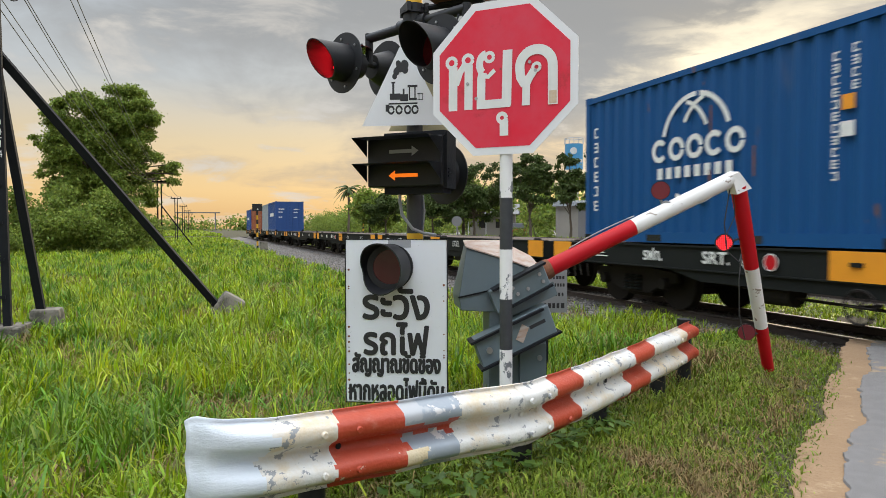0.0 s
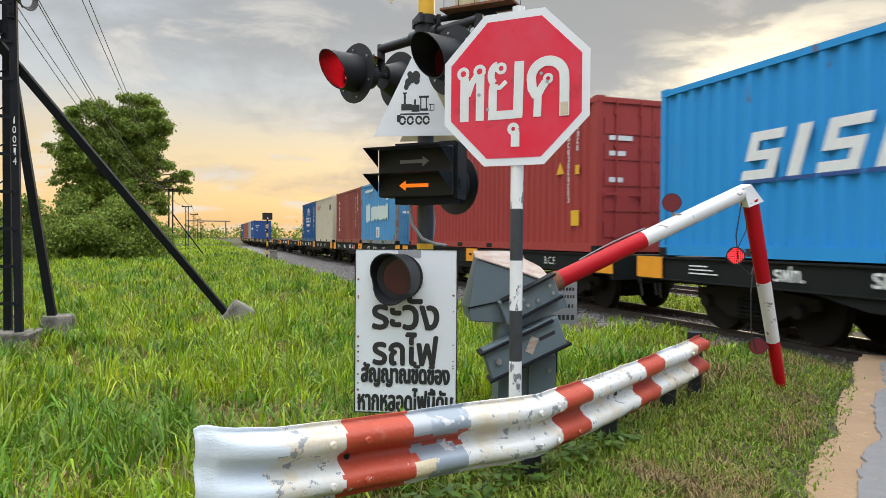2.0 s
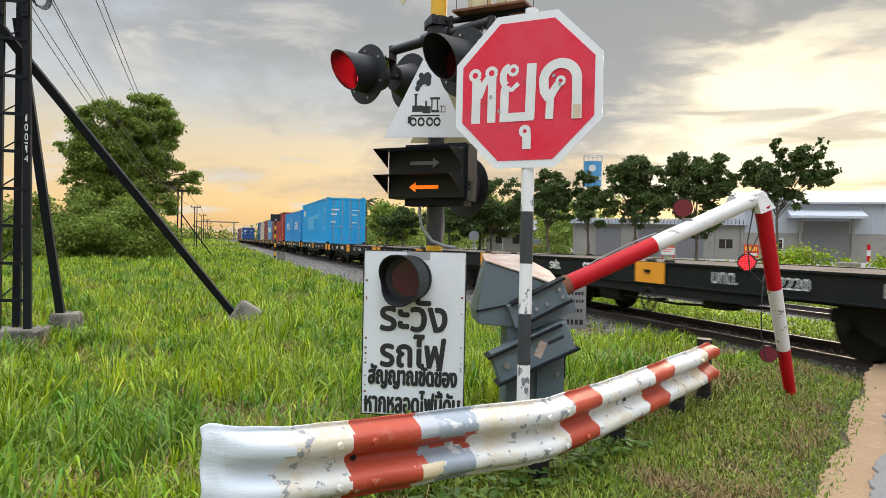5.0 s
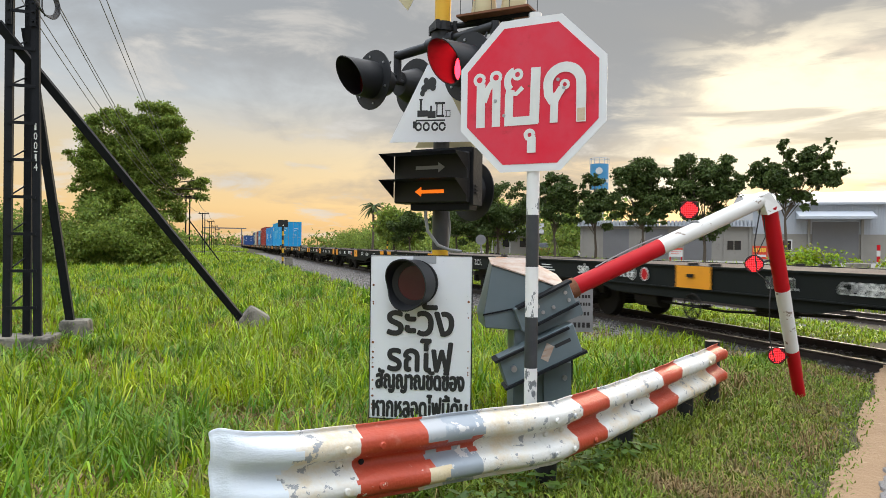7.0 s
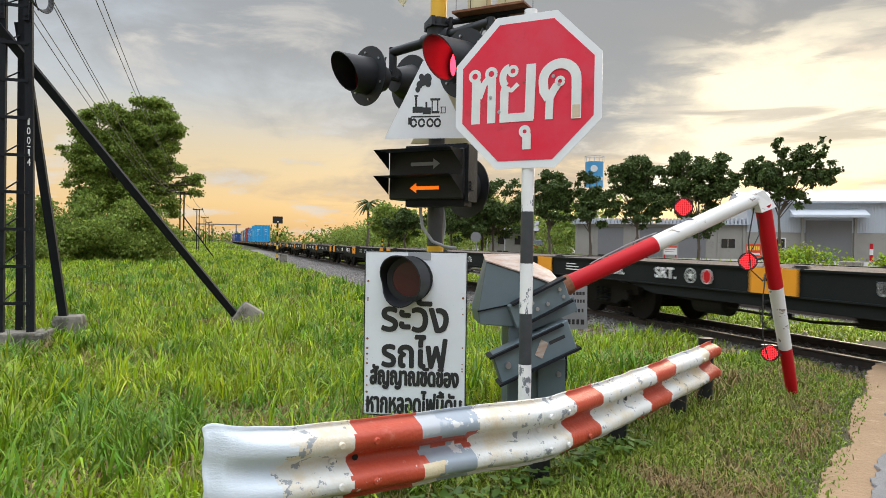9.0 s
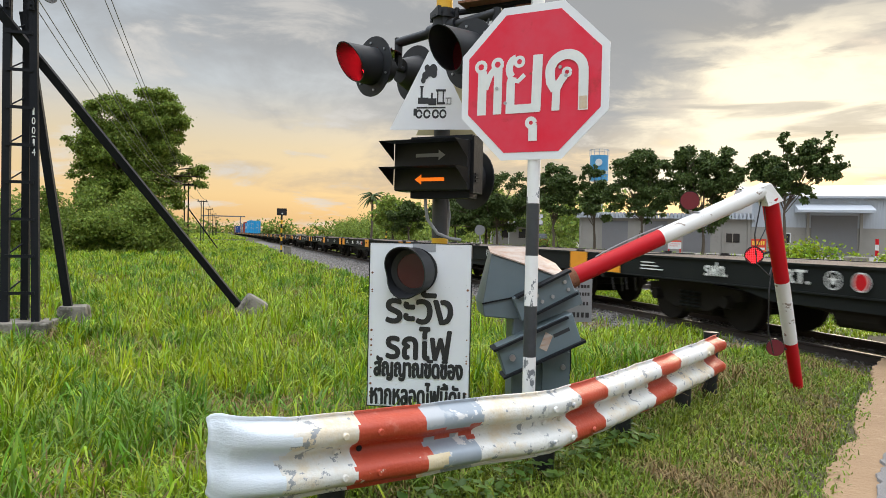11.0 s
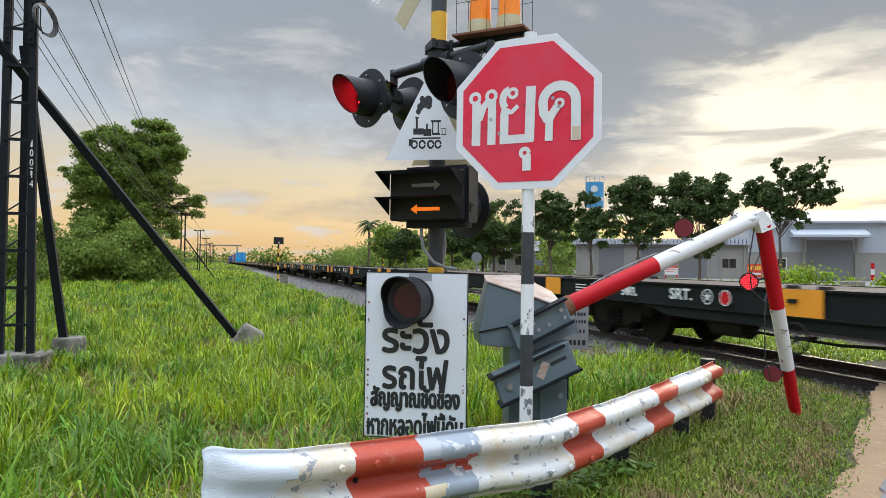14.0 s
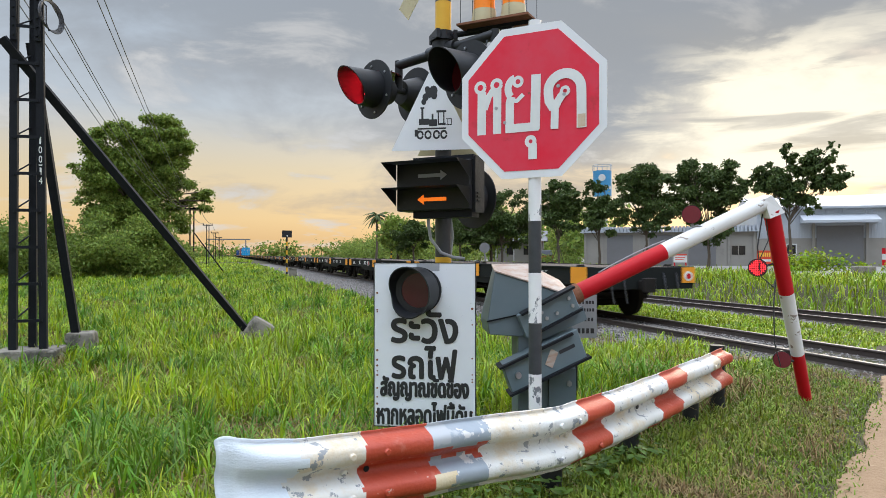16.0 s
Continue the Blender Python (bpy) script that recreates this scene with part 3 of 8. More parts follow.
# ---- ground, road, railway ----
def smooth(v, a, b):
    t = np.clip((np.asarray(v, float) - a) / (b - a), 0, 1)
    return t * t * (3 - 2 * t)


def lat_s(x, y):
    a = radians(RAIL_TURN)
    return x * math.cos(a) + y * math.sin(a), -x * math.sin(a) + y * math.cos(a)


def left_of_barrier(x, y):
    return (x - 0.47) * -0.46 + (y - 2.94) * 0.888


def left_of_road(x, y):
    """Distance left of the sandy edge of the road, which wavers."""
    d = (x - 2.86) * -0.62 + (y - 2.92) * 0.785
    return d + 0.04 + 0.035 * np.sin(x * 2.1 + y * 1.3) + 0.025 * np.sin(x * 5.3 - y * 3.1)


def ground_z(x, y):
    x, y = np.asarray(x, float), np.asarray(y, float)
    lat, s = lat_s(x, y)
    z = 0.20 - 0.28 * smooth(left_of_barrier(x, y), 0.3, 3.4) + 0.07 * smooth(np.abs(left_of_barrier(x, y) + 0.2), 1.3, 0.2) * smooth(left_of_road(x, y), 0.1, 0.7)
    z = z + 0.04 * np.sin(x * 0.9 + 1.3) * np.sin(y * 0.7) * smooth(left_of_barrier(x, y), 0.5, 4)
    bed = smooth(lat, 4.6 + 1.2 * smooth(s, 22, 10), 5.6 + 1.2 * smooth(s, 22, 10)) * (1 - smooth(lat, 14.6, 16.0))
    z = z * (1 - bed) + bed * np.where(left_of_road(x, y) < 1.4, 0.05, -0.08)
    z = z + smooth(lat, 15.0, 17.5) * (0.55 - z)
    return z


def make_ground():
    g = np.concatenate([-np.geomspace(3000, 12, 30), np.arange(-11.75, 45, 0.3), np.geomspace(46, 3000, 30)])
    h = np.concatenate([-np.geomspace(3000, 6, 24), np.arange(-5.75, 45, 0.3), np.geomspace(46, 3000, 34)])
    X, Y = np.meshgrid(g, h)
    Z = ground_z(X, Y)
    far = np.maximum(np.abs(X), np.abs(Y)) > 120
    Z = np.where(far, 0.3, Z)
    V = np.stack([X, Y, Z], -1).reshape(-1, 3)
    nx, ny = len(g), len(h)
    i = (np.arange(ny - 1)[:, None] * nx + np.arange(nx - 1)[None]).ravel()
    F = np.stack([i, i + 1, i + 1 + nx, i + nx], 1)
    ob = new("ground", bulk("ground", V, F, [M["soil"]], smooth=True))
    tagged(ob, "flat grassy earth beside the railway, brown soil between tufts", "ground", kind="structure")


def strip(name, d0, d1, y0, y1, mat, lift, label, kind="structure"):
    """A sheet that follows the road: d0..d1 metres left of its sandy edge (negative: on the road)."""
    n, k = 640, 26
    V, F = [], []
    for i in range(n + 1):
        along = y0 + (y1 - y0) * i / n
        for j in range(k + 1):
            u = 1 - (1 - j / k) ** 3
            d = d0 + (d1 - d0) * u
            if u > 0.9:
                d += 0.025 * math.sin(along * 3.1) + 0.05 * noise.noise(Vector((along * 2.6, d0, 3))) + 0.04 * noise.noise(Vector((along * 9, d0, 7))) + 0.02 * noise.noise(Vector((along * 31, d0, 9)))
            x, y = 2.86 + 0.785 * along - 0.62 * d, 2.92 + 0.62 * along + 0.785 * d
            edge = min(j, k - j)
            V.append((x, y, 0.205 + (lift if edge > 0 else -0.03)))
    for i in range(n):
        for j in range(k):
            a = i * (k + 1) + j
            F.append((a, a + 1, a + k + 2, a + k + 1))
    ob = new(name, bulk(name, np.array(V), np.array(F), [mat], smooth=True))
    tagged(ob, label, name.replace("_", " "), kind=kind)


TRACKS = (8.12, 12.87)


def make_railway():
    # ballast beds: one sheet with a raised crown under each track
    prof = [(3.9, -0.30), (4.5, -0.10), (5.0, -0.045), (5.6, -0.015), (6.3, 0.015), (6.9, 0.035), (7.5, 0.04), (8.7, 0.04), (9.4, 0.02), (9.9, -0.03), (11.0, -0.03), (11.6, 0.02), (12.3, 0.04), (13.5, 0.04), (14.2, 0.0), (15.0, -0.04)]
    ss = np.concatenate([np.arange(-40, 60, 0.5), np.geomspace(60, 900, 40)])
    V = [tuple(rail_point(l + 0.06 * math.sin(s * 2.3 + l), s, z + 0.012 * math.sin(s * 5 + l * 9))) for s in ss for l, z in prof]
    k = len(prof)
    i = (np.arange(len(ss) - 1)[:, None] * k + np.arange(k - 1)[None]).ravel()
    bed = new("track_bed", bulk("track_bed", np.array(V), np.stack([i, i + 1, i + 1 + k, i + k], 1), [M["ballast"]]))
    tagged(bed, "grey crushed-stone ballast bed under two tracks", "ballast", kind="structure")
    # loose stones on it
    rng = np.random.default_rng(5)
    n = 38000
    s = 3 + 75 * rng.random(n) ** 1.9
    band = rng.random(n)
    l = np.where(band < 0.68, rng.uniform(4.5, 7.55, n), np.where(band < 0.8, rng.uniform(7.65, 8.6, n), np.where(band < 0.9, rng.uniform(8.7, 9.6, n), rng.uniform(11.5, 14.4, n))))
    zz = np.interp(l, [p[0] for p in prof], [p[1] for p in prof])
    a = radians(RAIL_TURN)
    C = np.stack([l * math.cos(a) - s * math.sin(a), l * math.sin(a) + s * math.cos(a), zz + 0.008], 1)
    size = rng.uniform(0.018, 0.038, n) * (1 + s / 60)
    octa = np.array([(1, 0, 0), (0, 1, 0), (-1, 0, 0), (0, -1, 0), (0, 0, 0.75), (0, 0, -0.75)], float)
    V = C[:, None] + octa[None] * size[:, None, None] * rng.uniform(0.55, 1.25, (n, 6, 1)) + rng.normal(0, 0.004, (n, 6, 3))
    f = np.array([(0, 1, 4), (1, 2, 4), (2, 3, 4), (3, 0, 4), (1, 0, 5), (2, 1, 5), (3, 2, 5), (0, 3, 5)])
    F = (f[None] + 6 * np.arange(n)[:, None, None]).reshape(-1, 3)
    st = new("ballast_stones", bulk("ballast_stones", V.reshape(-1, 3), F, [M["ballast"]]))
    tagged(st, "loose grey crushed stones along the rails", "stones", kind="stuff")
    # tracks: two rails of the true section, and sleepers
    sec = [(-0.062, 0.0), (0.062, 0.0), (0.062, 0.011), (0.011, 0.028), (0.008, 0.095), (0.033, 0.108), (0.033, 0.128), (0.025, 0.134), (-0.025, 0.134), (-0.033, 0.128), (-0.033, 0.108), (-0.008, 0.095), (-0.011, 0.028), (-0.062, 0.011)]
    slp = B()
    box(slp, -1.0, 1.0, -0.12, 0.12, -0.16, 0.0, taper=0.94)
    slp_me = None
    for num, c in enumerate(TRACKS, 1):
        t = thing("railway_track", rail_pose(c, 0, RAIL_TOP - 0.134), "metre-gauge railway track with bright worn rail heads", "railway track", "parallel railway tracks", "structure")
        for x in (-0.533, 0.533):
            bm = B()
            ys = [-60, 0, 30, 80, 900]
            rows = [[bm.verts.new((x + px, y, pz)) for px, pz in sec] for y in ys]
            for r0, r1 in zip(rows, rows[1:]):
                for q in range(len(sec)):
                    fc = bm.faces.new((r0[q], r0[(q + 1) % len(sec)], r1[(q + 1) % len(sec)], r1[q]))
                    fc.material_index = 1 if q in (6, 7, 8) else 0
            part("rail", bm, [M["rail_side"], M["rail_head"]], t)
        for q in range(90):
            y = -6 + 0.62 * q
            if slp_me is None:
                ob = part("sleeper", slp, M["concrete"], t)
                slp_me = ob.data
            else:
                ob = new("sleeper", slp_me)
                ob.parent = t
            ob.location = (0, y, 0.004)


def blades(name, P, height, width, lean, mat, label, seed, kind="stuff", category="grass", th=None):
    """Arching grass blades at the points P (n x 3): three segments each, width and height per blade."""
    rng = np.random.default_rng(seed)
    n = len(P)
    th = rng.uniform(0, 2 * np.pi, n) if th is None else th
    d = np.stack([np.cos(th), np.sin(th), np.zeros(n)], 1)
    tw = th + rng.normal(0, 0.45, n)
    w = np.stack([-np.sin(tw), np.cos(tw), np.zeros(n)], 1) * width[:, None] * 0.5
    l = lean * rng.uniform(0.15, 1.35, n)
    up = np.array([0, 0, 1.0])
    h = height[:, None]
    a = P + d * h * (0.10 * l)[:, None] + up * h * 0.42
    b = P + d * h * (0.38 * l)[:, None] + up * h * (0.80 - 0.14 * l)[:, None]
    tip = P + d * h * (0.85 * l)[:, None] + up * h * (1.0 - 0.52 * l * l)[:, None]
    V = np.stack([P - w * 0.8, P + w * 0.8, a - w, a + w, b - w * 0.8, b + w * 0.8, tip], 1).reshape(-1, 3)
    f = np.array([(0, 1, 3), (0, 3, 2), (2, 3, 5), (2, 5, 4), (4, 5, 6)])
    F = (f[None] + 7 * np.arange(n)[:, None, None]).reshape(-1, 3)
    ob = new(name, bulk(name, V, F, [mat]))
    return tagged(ob, label, category, kind=kind)


def polar(rng, n, r0, r1, a0, a1, power):
    r = r0 + (r1 - r0) * rng.random(n) ** power
    a = np.radians(rng.uniform(a0, a1, n))
    return r * np.sin(a), r * np.cos(a), r


def make_grass():
    rng = np.random.default_rng(11)
    # the field: tufts whose blades arch outward from one root
    def sward(x, y):
        return np.sin(x * 1.7 + 2 * np.sin(y * 0.8)) + np.sin(y * 1.9 + x * 0.6) + 0.7 * np.sin(x * 4.3 + y * 1.1) * np.sin(y * 3.9 - x * 0.7)

    def bank(s, n):
        return 4.55 + 2.55 * smooth(s, 24, 12) + 0.3 * rng.random(n)
    x, y, r = polar(rng, 29000, 1.6, 90, -24, 52, 1.7)
    lat, s = lat_s(x, y)
    pile = sward(x, y)
    ok = (left_of_barrier(x, y) > 0.12 + 0.1 * rng.random(len(x))) & (lat < bank(s, len(x))) & (left_of_road(x, y) > 0.95 + 0.5 * rng.random(len(x))) & ((pile > -0.5) | (rng.random(len(x)) < 0.35))
    x, y, r, pile, lat = x[ok], y[ok], r[ok], pile[ok], lat[ok]
    k = 17
    n = len(x) * k
    sp = np.repeat((0.024 + 0.0022 * r) * rng.uniform(0.6, 1.7, len(x)), k)
    dx, dy = rng.normal(0, 1, n), rng.normal(0, 1, n)
    X, Y, R = np.repeat(x, k) + dx * sp, np.repeat(y, k) + dy * sp, np.repeat(r, k)
    tall = np.repeat(0.22 + 0.055 * pile + 0.26 * rng.random(len(x)) ** 2.4, k)
    shade = np.repeat(smooth(np.hypot(x - 3.2, y - 6.2), 2.2, 0.3) * 0.16 + smooth(np.hypot(x - 5.3, (y - 8.6) * 0.8), 2.4, 0.5) * 0.24, k)
    H = (tall + shade) * rng.uniform(0.5, 1.25, n) * (0.55 + 0.45 * smooth(left_of_barrier(X, Y), 0.8, 2.8)) * (1 - 0.4 * np.repeat(smooth(lat, 3.3, 4.6), k))
    H = np.clip(H, 0.08, 0.60)
    for bx, by, br in ((-2.8, 10.9, 0.9), (0.25, 12.5, 1.0), (-2.3, 12.0, 0.7)):
        H = H * (1 - 0.62 * smooth(np.hypot(X - bx, Y - by), br, 0.2))
    P = np.stack([X, Y, ground_z(X, Y) - 0.02], 1)
    wind = np.repeat(rng.uniform(0, 2 * np.pi, len(x)), k)
    th = np.where(rng.random(n) < 0.7, np.arctan2(dy, dx), wind) + rng.normal(0, 0.4, n)
    blades("field_grass", P, H, (0.0080 + 0.00072 * R) * rng.uniform(0.5, 1.6, n), np.repeat(rng.uniform(0.6, 1.35, len(x)), k) * rng.uniform(0.6, 1.3, n), M["grass"], "lush long green grass in a field, unmown and bending", 3, th=th)
    # low growth under and between the tufts, coloured darker for the shade there
    x, y, r = polar(rng, 150000, 1.6, 40, -24, 50, 1.5)
    lat, s = lat_s(x, y)
    ok = (left_of_barrier(x, y) > 0.0) & (lat < bank(s, len(x))) & (left_of_road(x, y) > 0.7 + 0.4 * rng.random(len(x))) & ((sward(x, y) > -1.2) | (rng.random(len(x)) < 0.5))
    x, y, r = x[ok], y[ok], r[ok]
    blades("low_grass", np.stack([x, y, ground_z(x, y) - 0.01], 1), rng.uniform(0.05, 0.19, len(x)), (0.007 + 0.0011 * r) * rng.uniform(0.6, 1.4, len(x)), rng.uniform(0.7, 1.5, len(x)), M["grass_under_shade"], "short green undergrowth between the tufts of the field", 33)
    # the field runs on toward the horizon
    x, y, r = polar(rng, 26000, 70, 420, -24, 20, 1.5)
    lat, s = lat_s(x, y)
    ok = lat < 4.3
    x, y, r = x[ok], y[ok], r[ok]
    X, Y, R = np.repeat(x, 6) + rng.normal(0, 0.5, len(x) * 6), np.repeat(y, 6) + rng.normal(0, 1.0, len(x) * 6), np.repeat(r, 6)
    far = np.maximum(np.abs(X), np.abs(Y)) > 115
    blades("far_grass", np.stack([X, Y, np.where(far, 0.28, ground_z(X, Y))], 1), rng.uniform(0.2, 0.5, len(X)), (0.05 + 0.0011 * R) * rng.uniform(0.6, 1.4, len(X)), rng.uniform(0.6, 1.4, len(X)), M["grass"], "green field grass running on into the distance", 34)
    # darker, coarser clumps standing among it
    x, y, r = polar(rng, 1000, 2.4, 60, -24, 45, 1.35)
    lat, s = lat_s(x, y)
    ok = (left_of_barrier(x, y) > 0.9) & (np.hypot(x - 1.1, y - 3.9) > 1.1) & (lat < 4.2) & (left_of_road(x, y) > 1.2) & (np.hypot(x - 0.3, y - 12.4) > 0.9)
    x, y, r = x[ok], y[ok], r[ok]
    k = 46
    big = np.repeat(rng.uniform(0.26, 0.52, len(x)), k)
    X = np.repeat(x, k) + rng.normal(0, 0.085, len(x) * k)
    Y = np.repeat(y, k) + rng.normal(0, 0.085, len(x) * k)
    R = np.repeat(r, k)
    blades("grass_clumps", np.stack([X, Y, ground_z(X, Y) - 0.02], 1), big * rng.uniform(0.7, 1.2, len(X)), (0.0085 + 0.0009 * R) * rng.uniform(0.7, 1.4, len(X)), rng.uniform(0.7, 1.6, len(X)), M["grass_dark"], "dark green arching clumps of coarse grass in the field", 12)
    # dry brown stalks between the tufts
    x, y, r = polar(rng, 90000, 1.8, 34, -24, 40, 1.5)
    lat, s = lat_s(x, y)
    pile = np.sin(x * 1.7 + 2 * np.sin(y * 0.8)) + np.sin(y * 1.9 + x * 0.6)
    spot = np.sin(x * 3.3 + 1.7 * np.sin(y * 1.1)) + np.sin(y * 2.7 - x * 1.3)
    ok = (left_of_barrier(x, y) > 0.05) & (lat < 4.5 + 1.9 * smooth(s, 24, 11)) & (left_of_road(x, y) > 0.7) & (((pile < 0.1) & (spot > -0.5)) | (rng.random(len(x)) < 0.16))
    x, y, r = x[ok], y[ok], r[ok]
    blades("dry_stalks", np.stack([x, y, ground_z(x, y) - 0.01], 1), rng.uniform(0.08, 0.30, len(x)), 0.005 + 0.0010 * r, np.full(len(x), 1.25), M["dry_grass"], "dry brown grass stalks between the green tufts", 8)
    # beside the road: short and patchy
    x, y, r = polar(rng, 560000, 1.6, 15, -45, 64, 1.25)
    lat, s = lat_s(x, y)
    edge = left_of_road(x, y)
    patch = np.sin(x * 4.1 + 1.5 * np.sin(y * 3.3)) + np.sin(y * 4.7 - x * 1.9)
    ok = (left_of_barrier(x, y) < 1.6) & ((left_of_barrier(x, y) < -0.1) | (rng.random(len(x)) < 0.45)) & (edge > -0.12 + 0.40 * rng.random(len(x)) ** 1.3) & (lat < 7.25) & ((patch > -1.1) | (rng.random(len(x)) < 0.6))
    x, y, r, edge = x[ok], y[ok], r[ok], edge[ok]
    H = rng.uniform(0.035, 0.12, len(x)) * (0.55 + 0.55 * smooth(edge, 0.1, 1.0))
    P = np.stack([x, y, ground_z(x, y) - 0.006], 1)
    blades("verge_grass", P, H, (0.0050 + 0.0008 * r) * rng.uniform(0.6, 1.5, len(x)), rng.uniform(0.8, 1.5, len(x)), M["verge_grass"], "short trodden grass beside the road, brown patches", 4)
    x, y, r = polar(rng, 70000, 1.8, 12, 5, 60, 1.3)
    lat, s = lat_s(x, y)
    spot = np.sin(x * 3.3 + 1.7 * np.sin(y * 2.1)) + np.sin(y * 3.7 - x * 1.3)
    ok = (left_of_barrier(x, y) < 0.4) & (left_of_road(x, y) > 0.1) & (lat < 6.6) & ((spot > 0.75) | (rng.random(len(x)) < 0.22))
    x, y, r = x[ok], y[ok], r[ok]
    blades("dead_grass", np.stack([x, y, ground_z(x, y) - 0.004], 1), rng.uniform(0.04, 0.13, len(x)), 0.004 + 0.0006 * r, np.full(len(x), 1.4), M["dry_grass"], "brown dead grass blades in the trodden verge", 9)
    # the rest of the verge and field round about
    x, y = rng.uniform(-22, 4, 110000), rng.uniform(-18, 14, 110000)
    ang = np.degrees(np.arctan2(x, y))
    edge = left_of_road(x, y)
    ok = (edge > 0.15) & ((ang < -23) | (ang > 52) | (np.hypot(x, y) < 1.9)) & (rng.random(len(x)) < np.clip(1.5 - np.hypot(x, y) / 22, 0.15, 1)) & (np.hypot(x, y) > 0.8)
    x, y, edge = x[ok], y[ok], edge[ok]
    H = np.where(np.hypot(x, y) < 2.2, 0.06, rng.uniform(0.10, 0.36, len(x))) * (0.35 + 0.65 * smooth(edge, 0.2, 1.6))
    blades("roadside_grass", np.stack([x, y, ground_z(x, y) - 0.01], 1), H, rng.uniform(0.012, 0.030, len(x)), np.full(len(x), 1.1), M["grass"], "rough green grass along the road and field edge", 15)
    # between and beyond the tracks
    x, y, r = polar(rng, 60000, 9, 70, 5, 62, 1.3)
    lat, s = lat_s(x, y)
    mid = (lat > 9.5) & (lat < 11.6) & (np.sin(s * 1.3 + lat * 2) > -0.5)
    beyond = (lat > 14.7) & (lat < 22.5)
    ok = mid | beyond
    x, y, r, beyond, lat = x[ok], y[ok], r[ok], beyond[ok], lat[ok]
    H = np.where(beyond, rng.uniform(0.2, 0.55, len(x)), rng.uniform(0.06, 0.2, len(x)))
    ml, ms = rng.uniform(9.35, 11.7, 70000), 2 + 48 * rng.random(70000) ** 1.4
    keep = np.sin(ms * 1.3 + ml * 2) + np.sin(ms * 3.1 - ml * 2.7) > -1.3
    mid = np.array([rail_point(a, b, -0.03) for a, b in zip(ml[keep], ms[keep])])
    P = np.concatenate([np.stack([x, y, np.where(beyond, ground_z(x, y), -0.03)], 1), mid])
    H = np.concatenate([H, rng.uniform(0.05, 0.20, len(mid))])
    r = np.hypot(P[:, 0], P[:, 1])
    blades("trackside_grass", P, H, 0.009 + 0.0010 * r, np.full(len(P), 0.9), M["grass"], "rough green grass between and beyond the tracks", 6)
    # broad-leaved weeds under the barrier
    n = 300
    t = rng.random(n) ** 0.8
    o = 0.10 + 0.22 * rng.random(n)
    x = 0.55 + 1.75 * t + 0.46 * o
    y = 2.99 + 0.91 * t - 0.888 * o
    V, F = [], []
    for i in range(n):
        z = float(ground_z(x[i], y[i])) + rng.uniform(0.02, 0.13)
        th, tl = rng.uniform(0, 6.28), rng.uniform(-0.5, 0.5)
        ln = rng.uniform(0.03, 0.075)
        d, w = np.array([math.cos(th), math.sin(th), tl]), np.array([-math.sin(th), math.cos(th), 0]) * 0.42
        c, b = np.array([x[i], y[i], z]), len(V)
        V += [c, c + ln * (d * 0.5 + w), c + ln * (d * 0.55 - [0, 0, 0.12]), c + ln * (d * 0.5 - w), c + ln * d * 1.15 - [0, 0, 0.006]]
        F += [(b, b + 1, b + 2), (b, b + 2, b + 3), (b + 1, b + 4, b + 2), (b + 2, b + 4, b + 3)]
    ob = new("broadleaf_weeds", bulk("broadleaf_weeds", np.array(V), np.array(F), [M["weed"]]))
    tagged(ob, "small broad-leaved green weeds growing under the crash barrier", "weeds", kind="stuff")


make_ground()
strip("sand_verge", -9.0, -0.05, -22.0, 5.3, M["sand"], 0.012, "sandy brown dirt along the road edge")
strip("road", -9.0, -0.29, -22.0, 5.2, M["asphalt"], 0.030, "worn grey asphalt road with sandy stains")
make_railway()


# ---- the goods train ----
SPEED = 19.85
SIDE = 1.22
MOVERS = []          # (thing, its place along the line at the start, height)


